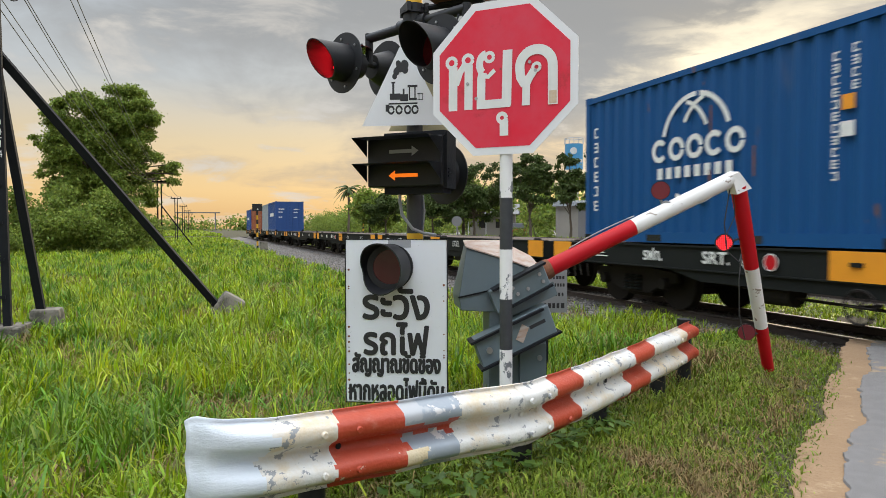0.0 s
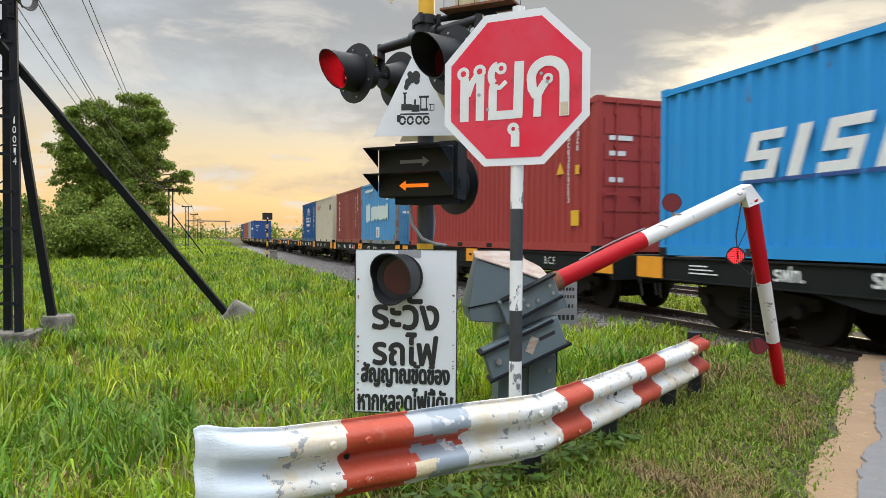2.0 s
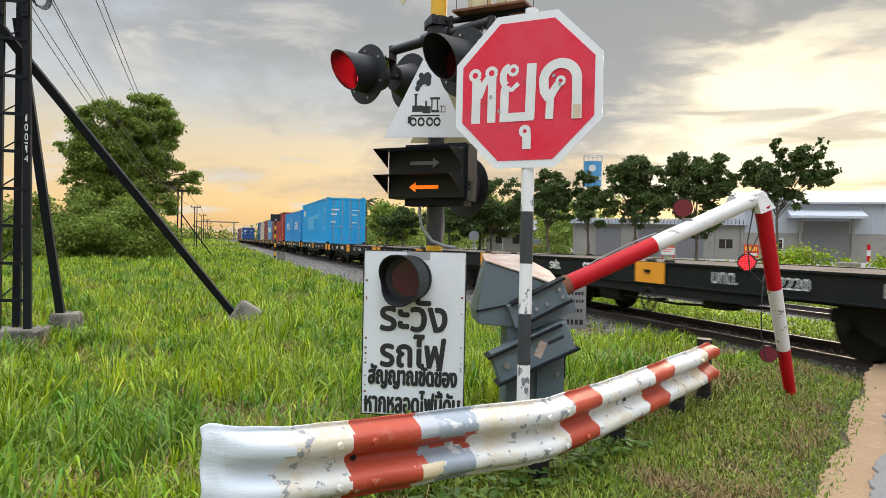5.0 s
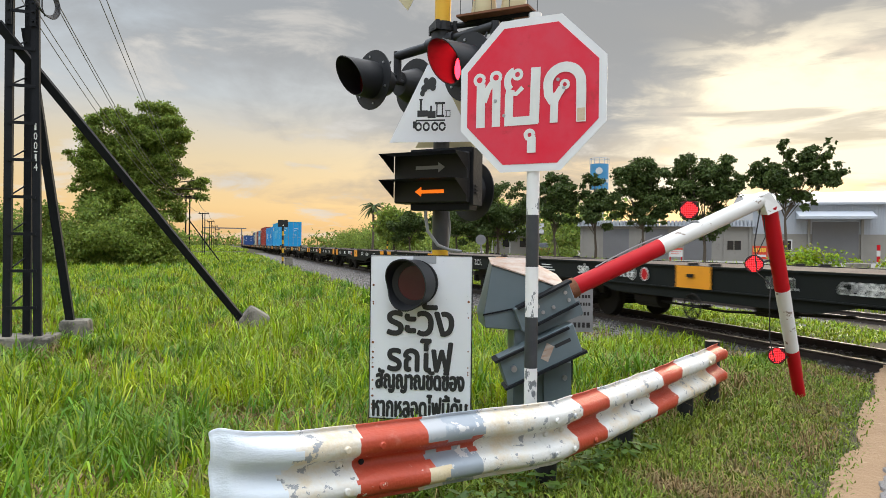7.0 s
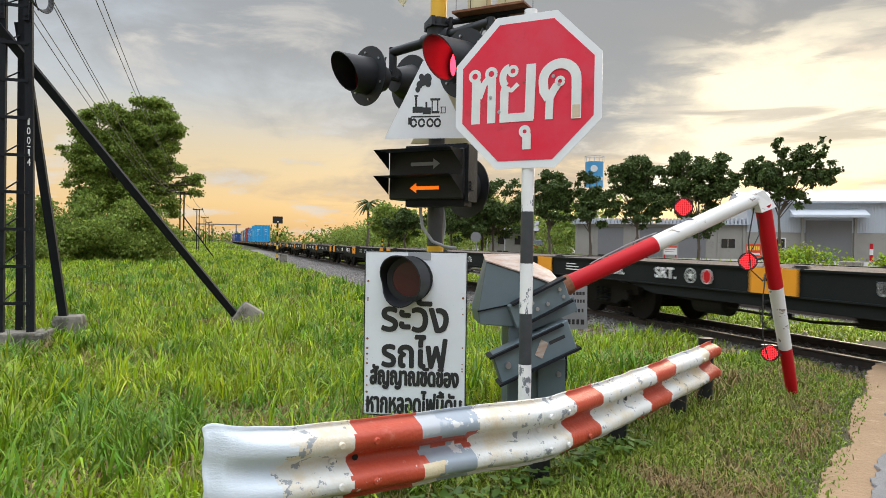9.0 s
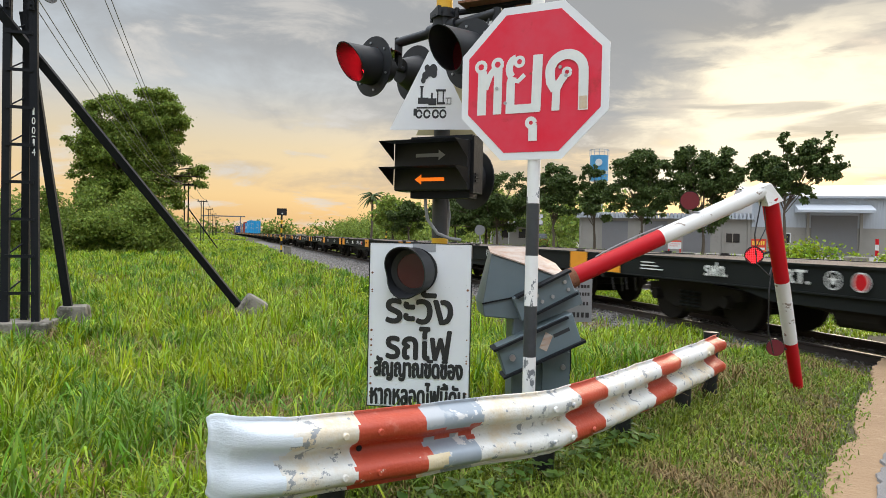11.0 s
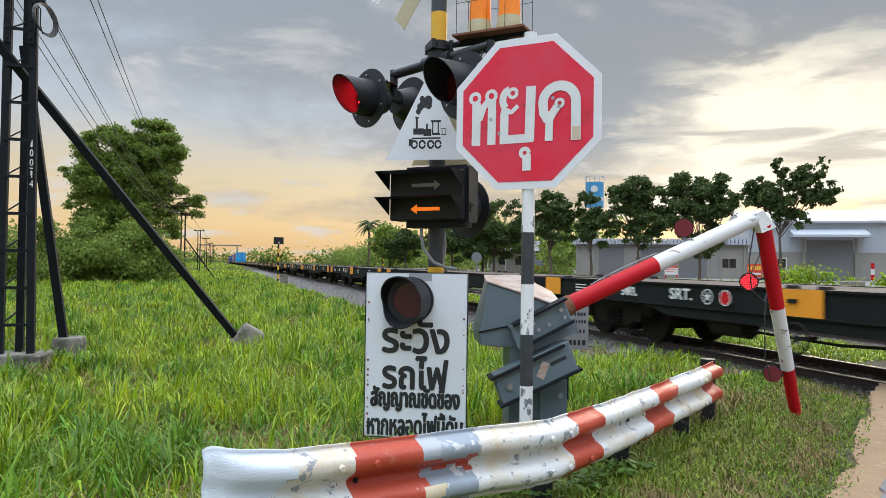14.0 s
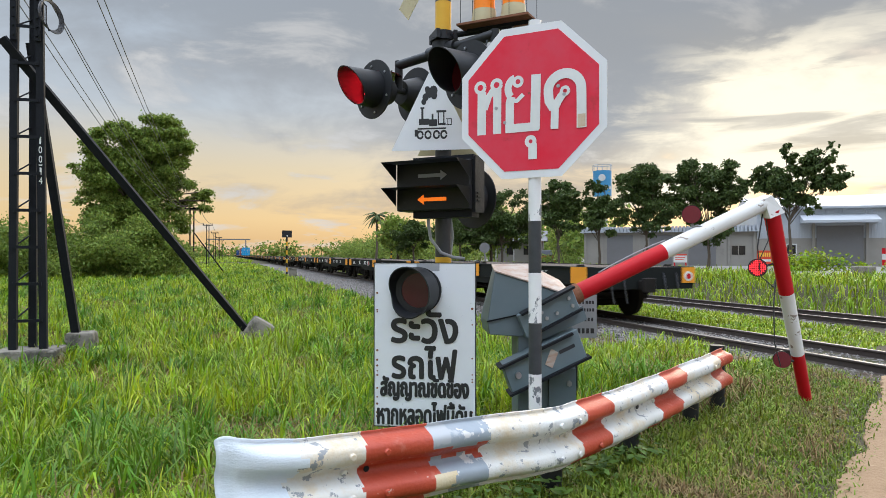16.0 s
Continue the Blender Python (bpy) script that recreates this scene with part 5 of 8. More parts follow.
def make_train():
    a = wagon_model("flat_wagon", 12.85, "black flat container wagon with orange end plates, running on bogies")
    b = wagon_model("flat_wagon", 13.55, "long black flat container wagon with orange end plates, on bogies")
    joints = [96.9, 82.9, 68.8, 54.7, 40.7, 26.6, 12.65, -1.45, -15.3, -29.3, -43.15, -56.6, -69.7, -82.7, -96.2, -109.7, -123.3, -136.8, -150.3, -164.4, -178.5, -192.5, -206.6, -220.6, -234.7, -249.2, -263.8, -278.3, -292.2, -305.7]
    numbers = {6: "62157", 7: "62291", 8: "48030", 9: "62220", 12: "62138", 16: "62093", 17: "62188", 18: "62276", 26: "48120", 27: "48188", 28: "48163"}
    used = {}
    for i, (q0, q1) in enumerate(zip(joints, joints[1:])):
        src = a if q0 - q1 < 13.85 else b
        ln = 12.85 if src is a else 13.55
        mid = (q0 + q1) / 2
        if src not in used:
            w = src
            used[src] = True
        else:
            w = copy_thing(src, pose(0, 0, 0))
        m = Matrix(((0, 0, -1, -1.254), (-1, 0, 0, 0), (0, 1, 0, 0), (0, 0, 0, 1)))
        if i in numbers:
            lettering("wagon_number", numbers[i], M["letter_white"], w, 2.9, 0.90, 0.62, 0.155, 0, m)
        lettering("class_letters", "B.C.F.", M["letter_white"], w, 4.45, 0.90, 0.50, 0.155, 0, m)
        lettering("type_letters", "\u0e1a\u0e17\u0e15.", M["letter_white"], w, 1.75, 0.905, 0.50, 0.165, 0, m)
        MOVERS.append((w, mid, RAIL_TOP))
        if i == len(joints) - 2:
            # tail lamp disc and orange corner of the last wagon
            y = -ln / 2
            bm = B()
            box(bm, 0.95, 1.26, y - 0.02, y, 0.74, 1.06)
            part("orange_corner", bm, M["orange_paint"], w)
            bm = cyl(B(), (1.1, y - 0.03, 0.88), (1.1, y - 0.018, 0.88), 0.10, n=20)
            pt = part("tail_disc", bm, M["letter_white"], w, "white disc with a red centre")
            bm = cyl(B(), (1.1, y - 0.036, 0.88), (1.1, y - 0.030, 0.88), 0.06, n=20)
            part("disc_centre", bm, M["arm_red"], pt)
    kinds = {
        "navy": container_model("shipping_container", 6.06, 2.59, "navy", "blue twenty-foot steel container with white painted emblem", marks_navy()),
        "cream": container_model("shipping_container", 6.06, 2.59, "cream", "cream twenty-foot steel container with rust stains and red mark",
                                 marks_word("red_sign", -2.35, 1.95, 4, 0.21, 0.26, 0.04) + column("letter_black", 2.0, 2.1, 2, 0.5, 0.08) + [("yellow_paint", rect(2.2, 2.35, 1.5, 1.65))]),
        "oxide": container_model("shipping_container", 6.06, 2.59, "oxide", "brown-red twenty-foot steel container with tall white letters",
                                 column("letter_white", -2.18, 2.22, 6, 0.17, 0.17, 0.10) + column("letter_white", 1.95, 2.2, 11) + column("letter_white", 2.3, 2.3, 4) + [("yellow_paint", rect(2.28, 2.42, 1.5, 1.66))]),
        "sky": container_model("shipping_container", 6.06, 2.59, "sky", "faded light blue container with patches of lighter paint",
                               worn_band(-2.0, -1.25, 0.95, 1.66, 3) + worn_band(-1.05, 1.85, 1.0, 1.54, 4) + worn_band(-2.2, -0.75, 2.22, 2.32, 6) + [ ("cast_white", rect(1.55, 2.1, 2.15, 2.35)), ("cast_white", rect(1.55, 2.5, 1.95, 2.1)), ("cast_white", rect(1.55, 1.95, 1.75, 1.9)), ("cast_white", rect(-0.1, 0.45, 0.25, 0.68)), ("rust", rect(0.04, 0.26, 0.30, 0.56))]),
        "maroon": container_model("shipping_container", 12.19, 2.90, "maroon", "dark red forty-foot high-cube steel container",
                                  [("letter_white", rect(-5.05, -4.55, 2.05, 2.6)), ("deep", rect(-5.0, -4.6, 2.1, 2.55)), ("yellow_paint", rect(-4.9, -4.7, 2.18, 2.48, 0.08))] + column("letter_white", 5.0, 2.45, 11) + column("letter_white", 5.35, 2.5, 4) +
                                  [("yellow_paint", [(4.55, 1.55), (4.85, 1.55), (4.70, 1.8)]), ("yellow_paint", rect(5.3, 5.45, 1.5, 1.68)), ("yellow_paint", rect(5.15, 5.45, 0.5, 0.8)), ("yellow_paint", rect(-5.75, -5.3, 2.72, 2.78)), ("yellow_paint", rect(5.2, 5.75, 2.72, 2.78))]),
        "azure": container_model("shipping_container", 6.06, 2.59, "azure", "bright blue twenty-foot container with large white slanted letters", marks_word("letter_white", -1.30, 1.04, 4, 0.56, 0.62, 0.20, 0.08, "deep") + column("letter_white", 2.2, 2.2, 11) + column("letter_white", 2.5, 2.2, 4) + [("orange_paint", rect(2.48, 2.62, 1.5, 1.66))]),
        "cyan": container_model("shipping_container", 12.19, 2.90, "cyan", "bright blue forty-foot high-cube container with a lighter repainted patch",
                                [("patch", rect(-2.75, 0.55, 0.92, 1.88)), ("patch", rect(0.55, 2.62, 1.62, 1.96)), ("cast_white", rect(-5.2, -4.7, 1.95, 2.4)), ("cast_white", rect(-4.6, -4.2, 2.0, 2.4)), ("yellow_paint", rect(5.2, 5.75, 2.72, 2.78))] + column("letter_white", 4.9, 2.35, 11) + column("letter_white", 5.3, 2.4, 4) + [("orange_paint", rect(5.28, 5.42, 1.5, 1.66))]),
        "deep": container_model("shipping_container", 6.06, 2.59, "deep", "dark blue container far along the train", [("letter_white", rect(-1.5, 1.5, 1.3, 1.6))]),
        "brick": container_model("shipping_container", 6.06, 2.59, "brick", "brick-red container far along the train"),
        "grey": container_model("shipping_container", 6.06, 2.59, "grey", "grey container far along the train"),
    }
    load = [("navy", 11.25, 6.06), ("cream", 5.05, 6.06), ("oxide", -2.22, 6.06), ("sky", -8.4, 6.06), ("maroon", -16.28, 12.19), ("azure", -30.35, 6.06), ("azure", -36.5, 6.06), ("cyan", -43.6, 12.19),
            ("deep", 68.0, 6.06), ("grey", 74.2, 6.06), ("brick", 81.5, 6.06), ("brick", 88.0, 6.06), ("deep", 96.0, 6.06)]
    seen = set()
    for kind, front, ln in load:
        src = kinds[kind]
        c = src if kind not in seen else copy_thing(src, pose(0, 0, 0))
        seen.add(kind)
        MOVERS.append((c, front - ln / 2, RAIL_TOP + 1.105))


make_train()


# ---- things at the crossing ----
ADDED_FLAPS = []           # flaps added to the lamps in place of switching them, and their phase
ROAD_RIGHT = (0.724, -0.690)      # along the faces turned to the road
CAM_RIGHT = (0.902, -0.432)
LAMP_AXIS = Vector((-0.9, -0.44, 0)).normalized()
ARM_AXIS = Vector((-0.44, 0.9, 0)).normalized()


def octagon(r):
    k = r / math.cos(math.pi / 8)
    return [(k * math.cos(math.pi / 8 + i * math.pi / 4), k * math.sin(math.pi / 8 + i * math.pi / 4)) for i in range(8)]


def make_stop_sign():
    px, py = 1.675, 3.80
    t = thing("stop_sign", pose(px, py, 0), "red octagonal stop sign with white Thai lettering on a banded pole", "road sign")
    k = 0
    edges = [2.85, 1.685, 1.385, 1.095, 0.80, 0.49, 0.0]
    for hi, lo in zip(edges, edges[1:]):
        bm = cyl(B(), (0, 0, lo), (0, 0, hi), 0.0375, n=20, caps=False)
        part("pole_band", bm, M["pole_white"] if k % 2 == 0 else M["pole_black"], t, smooth=True)
        k += 1
    m = pose(-px, -py, 0) @ facing((1.640, 3.776, 2.375), ROAD_RIGHT)
    bm = prism(B(), octagon(0.441), -0.004, 0.0, m)
    face = part("sign_plate", bm, M["sign_white"], t)
    bm = prism(B(), octagon(0.397), 0.0005, 0.002, m)
    part("red_field", bm, M["sign_red"], face)
    # heavy stroke lettering: each stroke is a ribbon along points
    bm = B()
    W = 0.056
    level = [0.0025]

    def ribbon(pts, w=W):
        pts = [Vector((*p, 0)) for p in pts]
        L, R = [], []
        for i, p in enumerate(pts):
            d = (pts[min(i + 1, len(pts) - 1)] - pts[max(i - 1, 0)]).normalized()
            n = Vector((-d.y, d.x, 0)) * w / 2
            L.append(p + n)
            R.append(p - n)
        for a, b, c, d in zip(L, L[1:], R[1:], R):
            lo = [bm.verts.new(m @ (v + Vector((0, 0, level[0])))) for v in (a, b, c, d)]
            bm.faces.new(lo)
        level[0] += 0.0003

    def loop(cx, cy, r=0.030, w=0.026):
        ribbon([(cx + r * math.cos(2 * math.pi * i / 16), cy + r * math.sin(2 * math.pi * i / 16)) for i in range(17)], w)

    def arc(cx, cy, rx, ry, a0, a1, n=14):
        return [(cx + rx * math.cos(radians(a0 + (a1 - a0) * i / n)), cy + ry * math.sin(radians(a0 + (a1 - a0) * i / n))) for i in range(n + 1)]
    bot = -0.172
    # first letter
    loop(-0.318, 0.112, 0.029, 0.022)
    ribbon([(-0.308, 0.085), (-0.310, bot)])
    ribbon([(-0.290, -0.02), (-0.262, 0.055), (-0.235, 0.088)], 0.040)
    loop(-0.213, 0.118, 0.029, 0.022)
    ribbon([(-0.208, 0.090), (-0.210, bot)], 0.052)
    # second letter
    loop(-0.078, 0.122, 0.025, 0.020)
    ribbon(arc(-0.095, 0.085, 0.045, 0.058, 95, 235, 10), 0.044)
    ribbon([(-0.132, 0.020), (-0.085, 0.010), (-0.045, 0.045)], 0.026)
    ribbon([(-0.118, 0.038), (-0.128, 0.005), (-0.130, -0.15)], 0.052)
    ribbon([(-0.157, -0.148), (0.05, -0.148)], 0.050)
    ribbon([(0.026, -0.165), (0.034, 0.152)], 0.058)
    # mark under it
    loop(0.0, -0.232, 0.024, 0.024)
    ribbon([(0.012, -0.245), (0.012, -0.335)], 0.052)
    # third letter
    ribbon([(0.143, bot), (0.146, -0.055), (0.165, -0.015), (0.190, 0.020)], 0.046)
    loop(0.205, 0.038, 0.021, 0.018)
    ribbon([(0.140, -0.055), (0.112, -0.01)] + arc(0.203, 0.045, 0.096, 0.092, 185, 5, 16) + [(0.300, 0.0), (0.300, bot - 0.005)], 0.056)
    part("lettering", bm, M["letter_white"], face)
    bm = B()
    ribbon([(0.300, bot), (0.300, -0.10)], 0.045)
    part("rust_stain", bm, M["sign_rust"], face)
    bm = B()
    for x, y in ((-0.215, -0.02), (0.165, 0.07), (0.20, 0.02), (-0.16, -0.11)):
        cyl(bm, m @ Vector((x, y, 0.001)), m @ Vector((x, y, 0.008)), 0.010, n=10)
    part("bolt", bm, M["steel"], face)


def make_lamp(t, base, centre, axis, front, phase, hooded=True, name="signal_lamp"):
    """Round target board with a hooded red lens; an added flap covers it in place of the lamp going dark."""
    c = Vector(centre) - Vector(base)
    ax = Vector(axis).normalized()
    bm = cyl(B(), c - ax * 0.004, c + ax * 0.004, 0.205, n=32)
    lamp = part(name, bm, M["black_paint"], t, smooth=True)
    bm = cyl(B(), c - ax * 0.14, c - ax * 0.004, 0.085, 0.135, 24)
    part("lamp_housing", bm, M["black_paint"], lamp, smooth=True)
    if hooded:
        bm = tube(B(), c, c + ax * 0.27, 0.128, 0.118, 0.006, 28, cut=lambda th: 0.72 + 0.28 * math.sin(th))
        part("hood", bm, M["black_paint"], lamp, smooth=True)
    glow = M["red_glow"] if front else M["lens_dusty"]
    bm = cyl(B(), c + ax * 0.004, c + ax * 0.014, 0.098, n=28)
    part("lens", bm, glow, lamp)
    bm = B()
    for q in range(6):
        a = q * math.pi / 3 + 0.4
        s = ax.cross(Vector((0, 0, 1))).normalized()
        p = c + (math.cos(a) * s + math.sin(a) * Vector((0, 0, 1))) * 0.165
        cyl(bm, p, p + ax * 0.012, 0.008, n=6)
    part("screw", bm, M["steel"], lamp)
    # added flap, no part of a real lamp: covering the glow makes the flashing
    if phase is not None:
        n = 24
        bm = B()
        prism(bm, [(0.119 * math.cos(2 * math.pi * i / n), -0.119 + 0.119 * math.sin(2 * math.pi * i / n)) for i in range(n)], -0.001, 0.002)
        bm.transform(Matrix.Rotation(radians(90), 4, "X"))
        fl = part("shutter", bm, M["flap_red"], lamp)
        s = ax.cross(Vector((0, 0, 1))).normalized()
        top = c + ax * 0.020 + Vector((0, 0, 0.119))
        fl.matrix_basis = Matrix(((s.x, -ax.x, 0, top.x), (s.y, -ax.y, 0, top.y), (0, 0, 1, top.z), (0, 0, 0, 1)))
        ADDED_FLAPS.append((fl, phase))
    return lamp


def make_mast():
    bx, by = 1.32, 4.48
    base = Vector((bx, by, 0))
    t = thing("crossing_signal", pose(bx, by, 0), "railway crossing signal mast with red lamps, arrows and warning boards", "crossing signal")
    off = pose(-bx, -by, 0)
    for lo, hi, mt in ((0.0, 1.30, "pole_black"), (1.30, 1.475, "yellow_paint"), (1.475, 2.93, "pole_black"), (2.93, 3.16, "yellow_paint"), (3.16, 3.5, "pole_black"), (3.5, 3.9, "yellow_paint")):
        part("mast_band", cyl(B(), (0, 0, lo), (0, 0, hi), 0.053, n=24, caps=hi > 3.8), M[mt], t, smooth=True)
    bm = box(B(), -0.25, 0.25, -0.25, 0.25, -0.1, 0.12, taper=0.9)
    part("footing", bm, M["concrete"], t)
    # cross arm with its joint
    zc = 2.84
    bm = B()
    e = ARM_AXIS * 0.47
    cyl(bm, (-e.x, -e.y, zc), (e.x, e.y, zc), 0.033, n=16)
    part("cross_arm", bm, M["black_paint"], t, smooth=True)
    bm = B()
    cyl(bm, (0, 0, zc - 0.07), (0, 0, zc + 0.07), 0.075, n=20)
    cyl(bm, (0, 0, zc + 0.06), (0, 0, zc + 0.075), 0.088, n=20)
    cyl(bm, tuple(ARM_AXIS * -0.13 + Vector((0, 0, zc))), tuple(ARM_AXIS * 0.13 + Vector((0, 0, zc))), 0.05, n=16)
    part("arm_joint", bm, M["black_paint"], t, smooth=True)
    bm = B()
    cyl(bm, (0, 0, 2.90), (0, 0, 2.965), 0.066, n=16)
    for s in (-1, 1):
        box(bm, s * 0.06 - 0.012, s * 0.06 + 0.012, -0.09, 0.09, 2.90, 2.96)
    part("clamp", bm, M["black_paint"], t)
    for side, ph in ((1, 0), (-1, 1)):
        # the arm has sagged: the far lamp sits higher than the near one
        c = base + ARM_AXIS * (0.51 if side > 0 else -0.43)
        make_lamp(t, base, c + LAMP_AXIS * 0.19 + Vector((0, 0, 2.605 + 0.04 * side)), LAMP_AXIS, True, ph)
        make_lamp(t, base, c - LAMP_AXIS * 0.19 + Vector((0, 0, 2.66)), -LAMP_AXIS, False, None)
        bm = B()
        p = ARM_AXIS * 0.47 * side
        cyl(bm, (p.x, p.y, zc + 0.03), (p.x, p.y, 2.66), 0.028, n=12)
        bar(bm, [(p.x - 0.05, p.y, 2.80), (p.x - 0.07, p.y, 2.74), (p.x - 0.02, p.y - 0.03, 2.70), (p.x - 0.06, p.y, 2.66)], 0.006)
        q0, q1 = p - LAMP_AXIS * 0.16 + Vector((0, 0, 2.66)), p + LAMP_AXIS * 0.16 + Vector((0, 0, 2.66))
        cyl(bm, tuple(q0), tuple(q1), 0.022, n=10)
        part("lamp_bracket", bm, M["black_paint"], t)
    # low lamp that looks away
    make_lamp(t, base, (1.578, 4.60, 1.878), (0.9, 0.44, 0), False, None, hooded=False)
    bm = cyl(B(), (0, 0, 1.90), (0.2, 0.08, 1.90), 0.02, n=8)
    part("bracket", bm, M["black_paint"], t)
    # arrow indicator
    m = off @ facing((1.19, 4.285, 1.925), ROAD_RIGHT)
    bm = B()
    box(bm, -0.262, 0.262, -0.155, 0.155, -0.16, 0.0, m)
    bx_ = part("arrow_box", bevelled(bm, 0.008), M["black_paint"], t)
    bm = B()
    box(bm, -0.15, 0.275, 0.155, 0.185, -0.155, -0.02, m)
    box(bm, 0.262, 0.285, -0.17, 0.175, -0.165, -0.03, m)
    box(bm, -0.16, 0.255, -0.20, -0.155, -0.15, -0.04, m)
    for q in range(3):
        box(bm, 0.262, 0.292, -0.10 + q * 0.022, -0.09 + q * 0.022, -0.10, -0.05, m)
    part("box_flange", bm, M["black_iron"], bx_)
    for yy in (0.145, -0.015):
        bm = B()
        pts = [(-0.255, 0.0), (0.255, 0.0), (0.255, 0.17), (-0.255, 0.17)]
        v = [m @ Vector(p) for p in ((-0.262, yy, 0), (0.262, yy, 0), (0.262, yy - 0.005, 0.19), (-0.262, yy - 0.005, 0.19), (-0.262, yy - 0.11, 0.002), (0.262, yy - 0.11, 0.002))]
        vs = [bm.verts.new(p) for p in v]
        bm.faces.new((vs[0], vs[1], vs[2], vs[3]))
        bm.faces.new((vs[0], vs[3], vs[4]))
        bm.faces.new((vs[1], vs[5], vs[2]))
        ex = bmesh.ops.solidify(bm, geom=bm.faces[:], thickness=0.004)
        part("visor", bm, M["black_paint"], bx_)

    def arrow(y, d, mat):
        pts = [(-0.10, -0.011), (0.06, -0.011), (0.06, -0.031), (0.105, 0.0), (0.06, 0.031), (0.06, 0.011), (-0.10, 0.011)]
        bm = prism(B(), [(0.0 + d * x, y + yy) for x, yy in (pts if d > 0 else pts[::-1])], 0.001, 0.004, m)
        part("arrow", bm, mat, bx_)
    arrow(0.065, 1, M["cable_grey"])
    arrow(-0.085, -1, M["amber_glow"])
    bm = bar(B(), [tuple(m @ Vector(p)) for p in ((-0.07, -0.18, -0.08), (-0.07, -0.24, -0.08), (-0.06, -0.33, -0.09), (0.0, -0.42, -0.12), (0.06, -0.45, -0.17), (0.12, -0.46, -0.22))], 0.011, 8)
    part("conduit", bm, M["cable_grey"], t, smooth=True)
    bm = bar(B(), [(0.06, 0.03, 1.73), (0.075, 0.035, 1.62), (0.06, 0.03, 1.5), (0.055, 0.03, 1.3)], 0.010, 8)
    part("conduit", bm, M["cable_grey"], t, smooth=True)
    # triangular train sign, and the one that looks the other way behind it
    tri = [(-0.275, 0.0), (0.275, 0.0), (0.028, 0.50), (-0.028, 0.50)]
    mt = off @ facing((1.230, 4.413, 2.17), CAM_RIGHT)
    plate = part("train_sign", prism(B(), tri, -0.003, 0.0, mt), M["sign_white"], t, "white triangular sign with a worn black steam engine")
    back = part("rear_sign", prism(B(), [(x + 0.13, y - 0.005) for x, y in tri], -0.22, -0.215, mt), M["beacon_base"], t, "bare back of a second triangular sign")
    mt = mt @ Matrix.Diagonal((0.80, 1, 1, 1))
    bm = B()
    for x0, x1, y0, y1 in ((-0.115, -0.03, 0.165, 0.205), (-0.03, 0.035, 0.155, 0.20), (0.04, 0.105, 0.16, 0.175), (0.04, 0.05, 0.175, 0.245), (0.085, 0.095, 0.175, 0.245), (0.03, 0.11, 0.243, 0.257), (-0.125, 0.11, 0.135, 0.145), (-0.095, -0.078, 0.205, 0.27), (-0.102, -0.07, 0.27, 0.28), (0.11, 0.155, 0.16, 0.165), (0.15, 0.155, 0.165, 0.20), (0.11, 0.155, 0.198, 0.203), (0.12, 0.125, 0.165, 0.2), (-0.15, -0.12, 0.09, 0.135), (-0.01, 0.005, 0.2, 0.235)):
        prism(bm, [(x0, y0), (x1, y0), (x1, y1), (x0, y1)], 0.0005, 0.0015, mt)
    for x in (-0.105, -0.04, 0.03, 0.09):
        prism(bm, arc_band(x, 0.10, 0.016, 0.030, 0, 350, 14), 0.0005, 0.0015, mt)
    for cx, cy, r in ((-0.075, 0.315, 0.02), (-0.06, 0.345, 0.026), (-0.03, 0.37, 0.032), (0.005, 0.385, 0.034), (-0.045, 0.395, 0.022), (0.01, 0.355, 0.026)):
        prism(bm, [(cx + r * math.cos(i * math.pi / 6), cy + r * math.sin(i * math.pi / 6)) for i in range(12)], 0.0005 + r * 0.01, 0.0015 + r * 0.01, mt)
    part("engine_picture", bm, M["letter_black"], plate)
    # crossbucks
    for o, r, mtname in (((1.29, 4.40, 3.72), CAM_RIGHT, "sign_white"), ((1.37, 4.56, 3.70), tuple(ARM_AXIS)[:2], "beacon_base")):
        m2 = off @ facing(o, r)
        for a in (45, -45):
            bm = box(B(), -0.66, 0.66, -0.075, 0.075, -0.003 if a > 0 else 0.001, 0.0005 if a > 0 else 0.004)
            bm.transform(m2 @ Matrix.Rotation(radians(a), 4, "Z"))
            part("crossbuck_board", bm, M[mtname], t)
    # beacon shelf
    ms = off @ facing((1.585, 4.185, 2.955), ROAD_RIGHT)
    bm = box(B(), -0.235, 0.245, -0.010, 0.004, -0.10, 0.10, ms)
    sh = part("beacon_shelf", bm, M["rust"], t)
    bm = bar(B(), [(0.0, 0.0, 2.935), tuple(ms @ Vector((0.1, -0.025, -0.02)))], 0.02, 8)
    bar(bm, [tuple(ms @ Vector((-0.2, -0.02, 0.0))), tuple(ms @ Vector((0.25, -0.02, 0.0)))], 0.014, 6)
    part("shelf_arm", bm, M["black_iron"], t)
    for x in (-0.085, 0.115):
        p = ms @ Vector((x, 0.006, 0.0))
        bm = cyl(B(), p, p + Vector((0, 0, 0.035)), 0.082, n=24)
        cyl(bm, p + Vector((0, 0, 0.035)), p + Vector((0, 0, 0.085)), 0.078, 0.074, 24)
        be = part("beacon", bm, M["beacon_base"], sh, "amber beacon on a cream base", smooth=True)
        bm = tube(B(), p + Vector((0.0001, 0, 0.085)), p + Vector((0, 0, 0.22)), 0.070, 0.066, 0.004, 24)
        cyl(bm, p + Vector((0, 0, 0.216)), p + Vector((0, 0, 0.224)), 0.066, 0.060, 24)
        part("dome", bm, M["beacon_amber"], be, smooth=True)
        bm = box(B(), -0.03, 0.03, -0.02, 0.02, 0.085, 0.20, Matrix.Translation(p))
        part("reflector", bm, M["steel"], be)
    bm = B()
    xs, zs = [-0.21, -0.11, 0.0, 0.12, 0.235], (-0.09, 0.09)
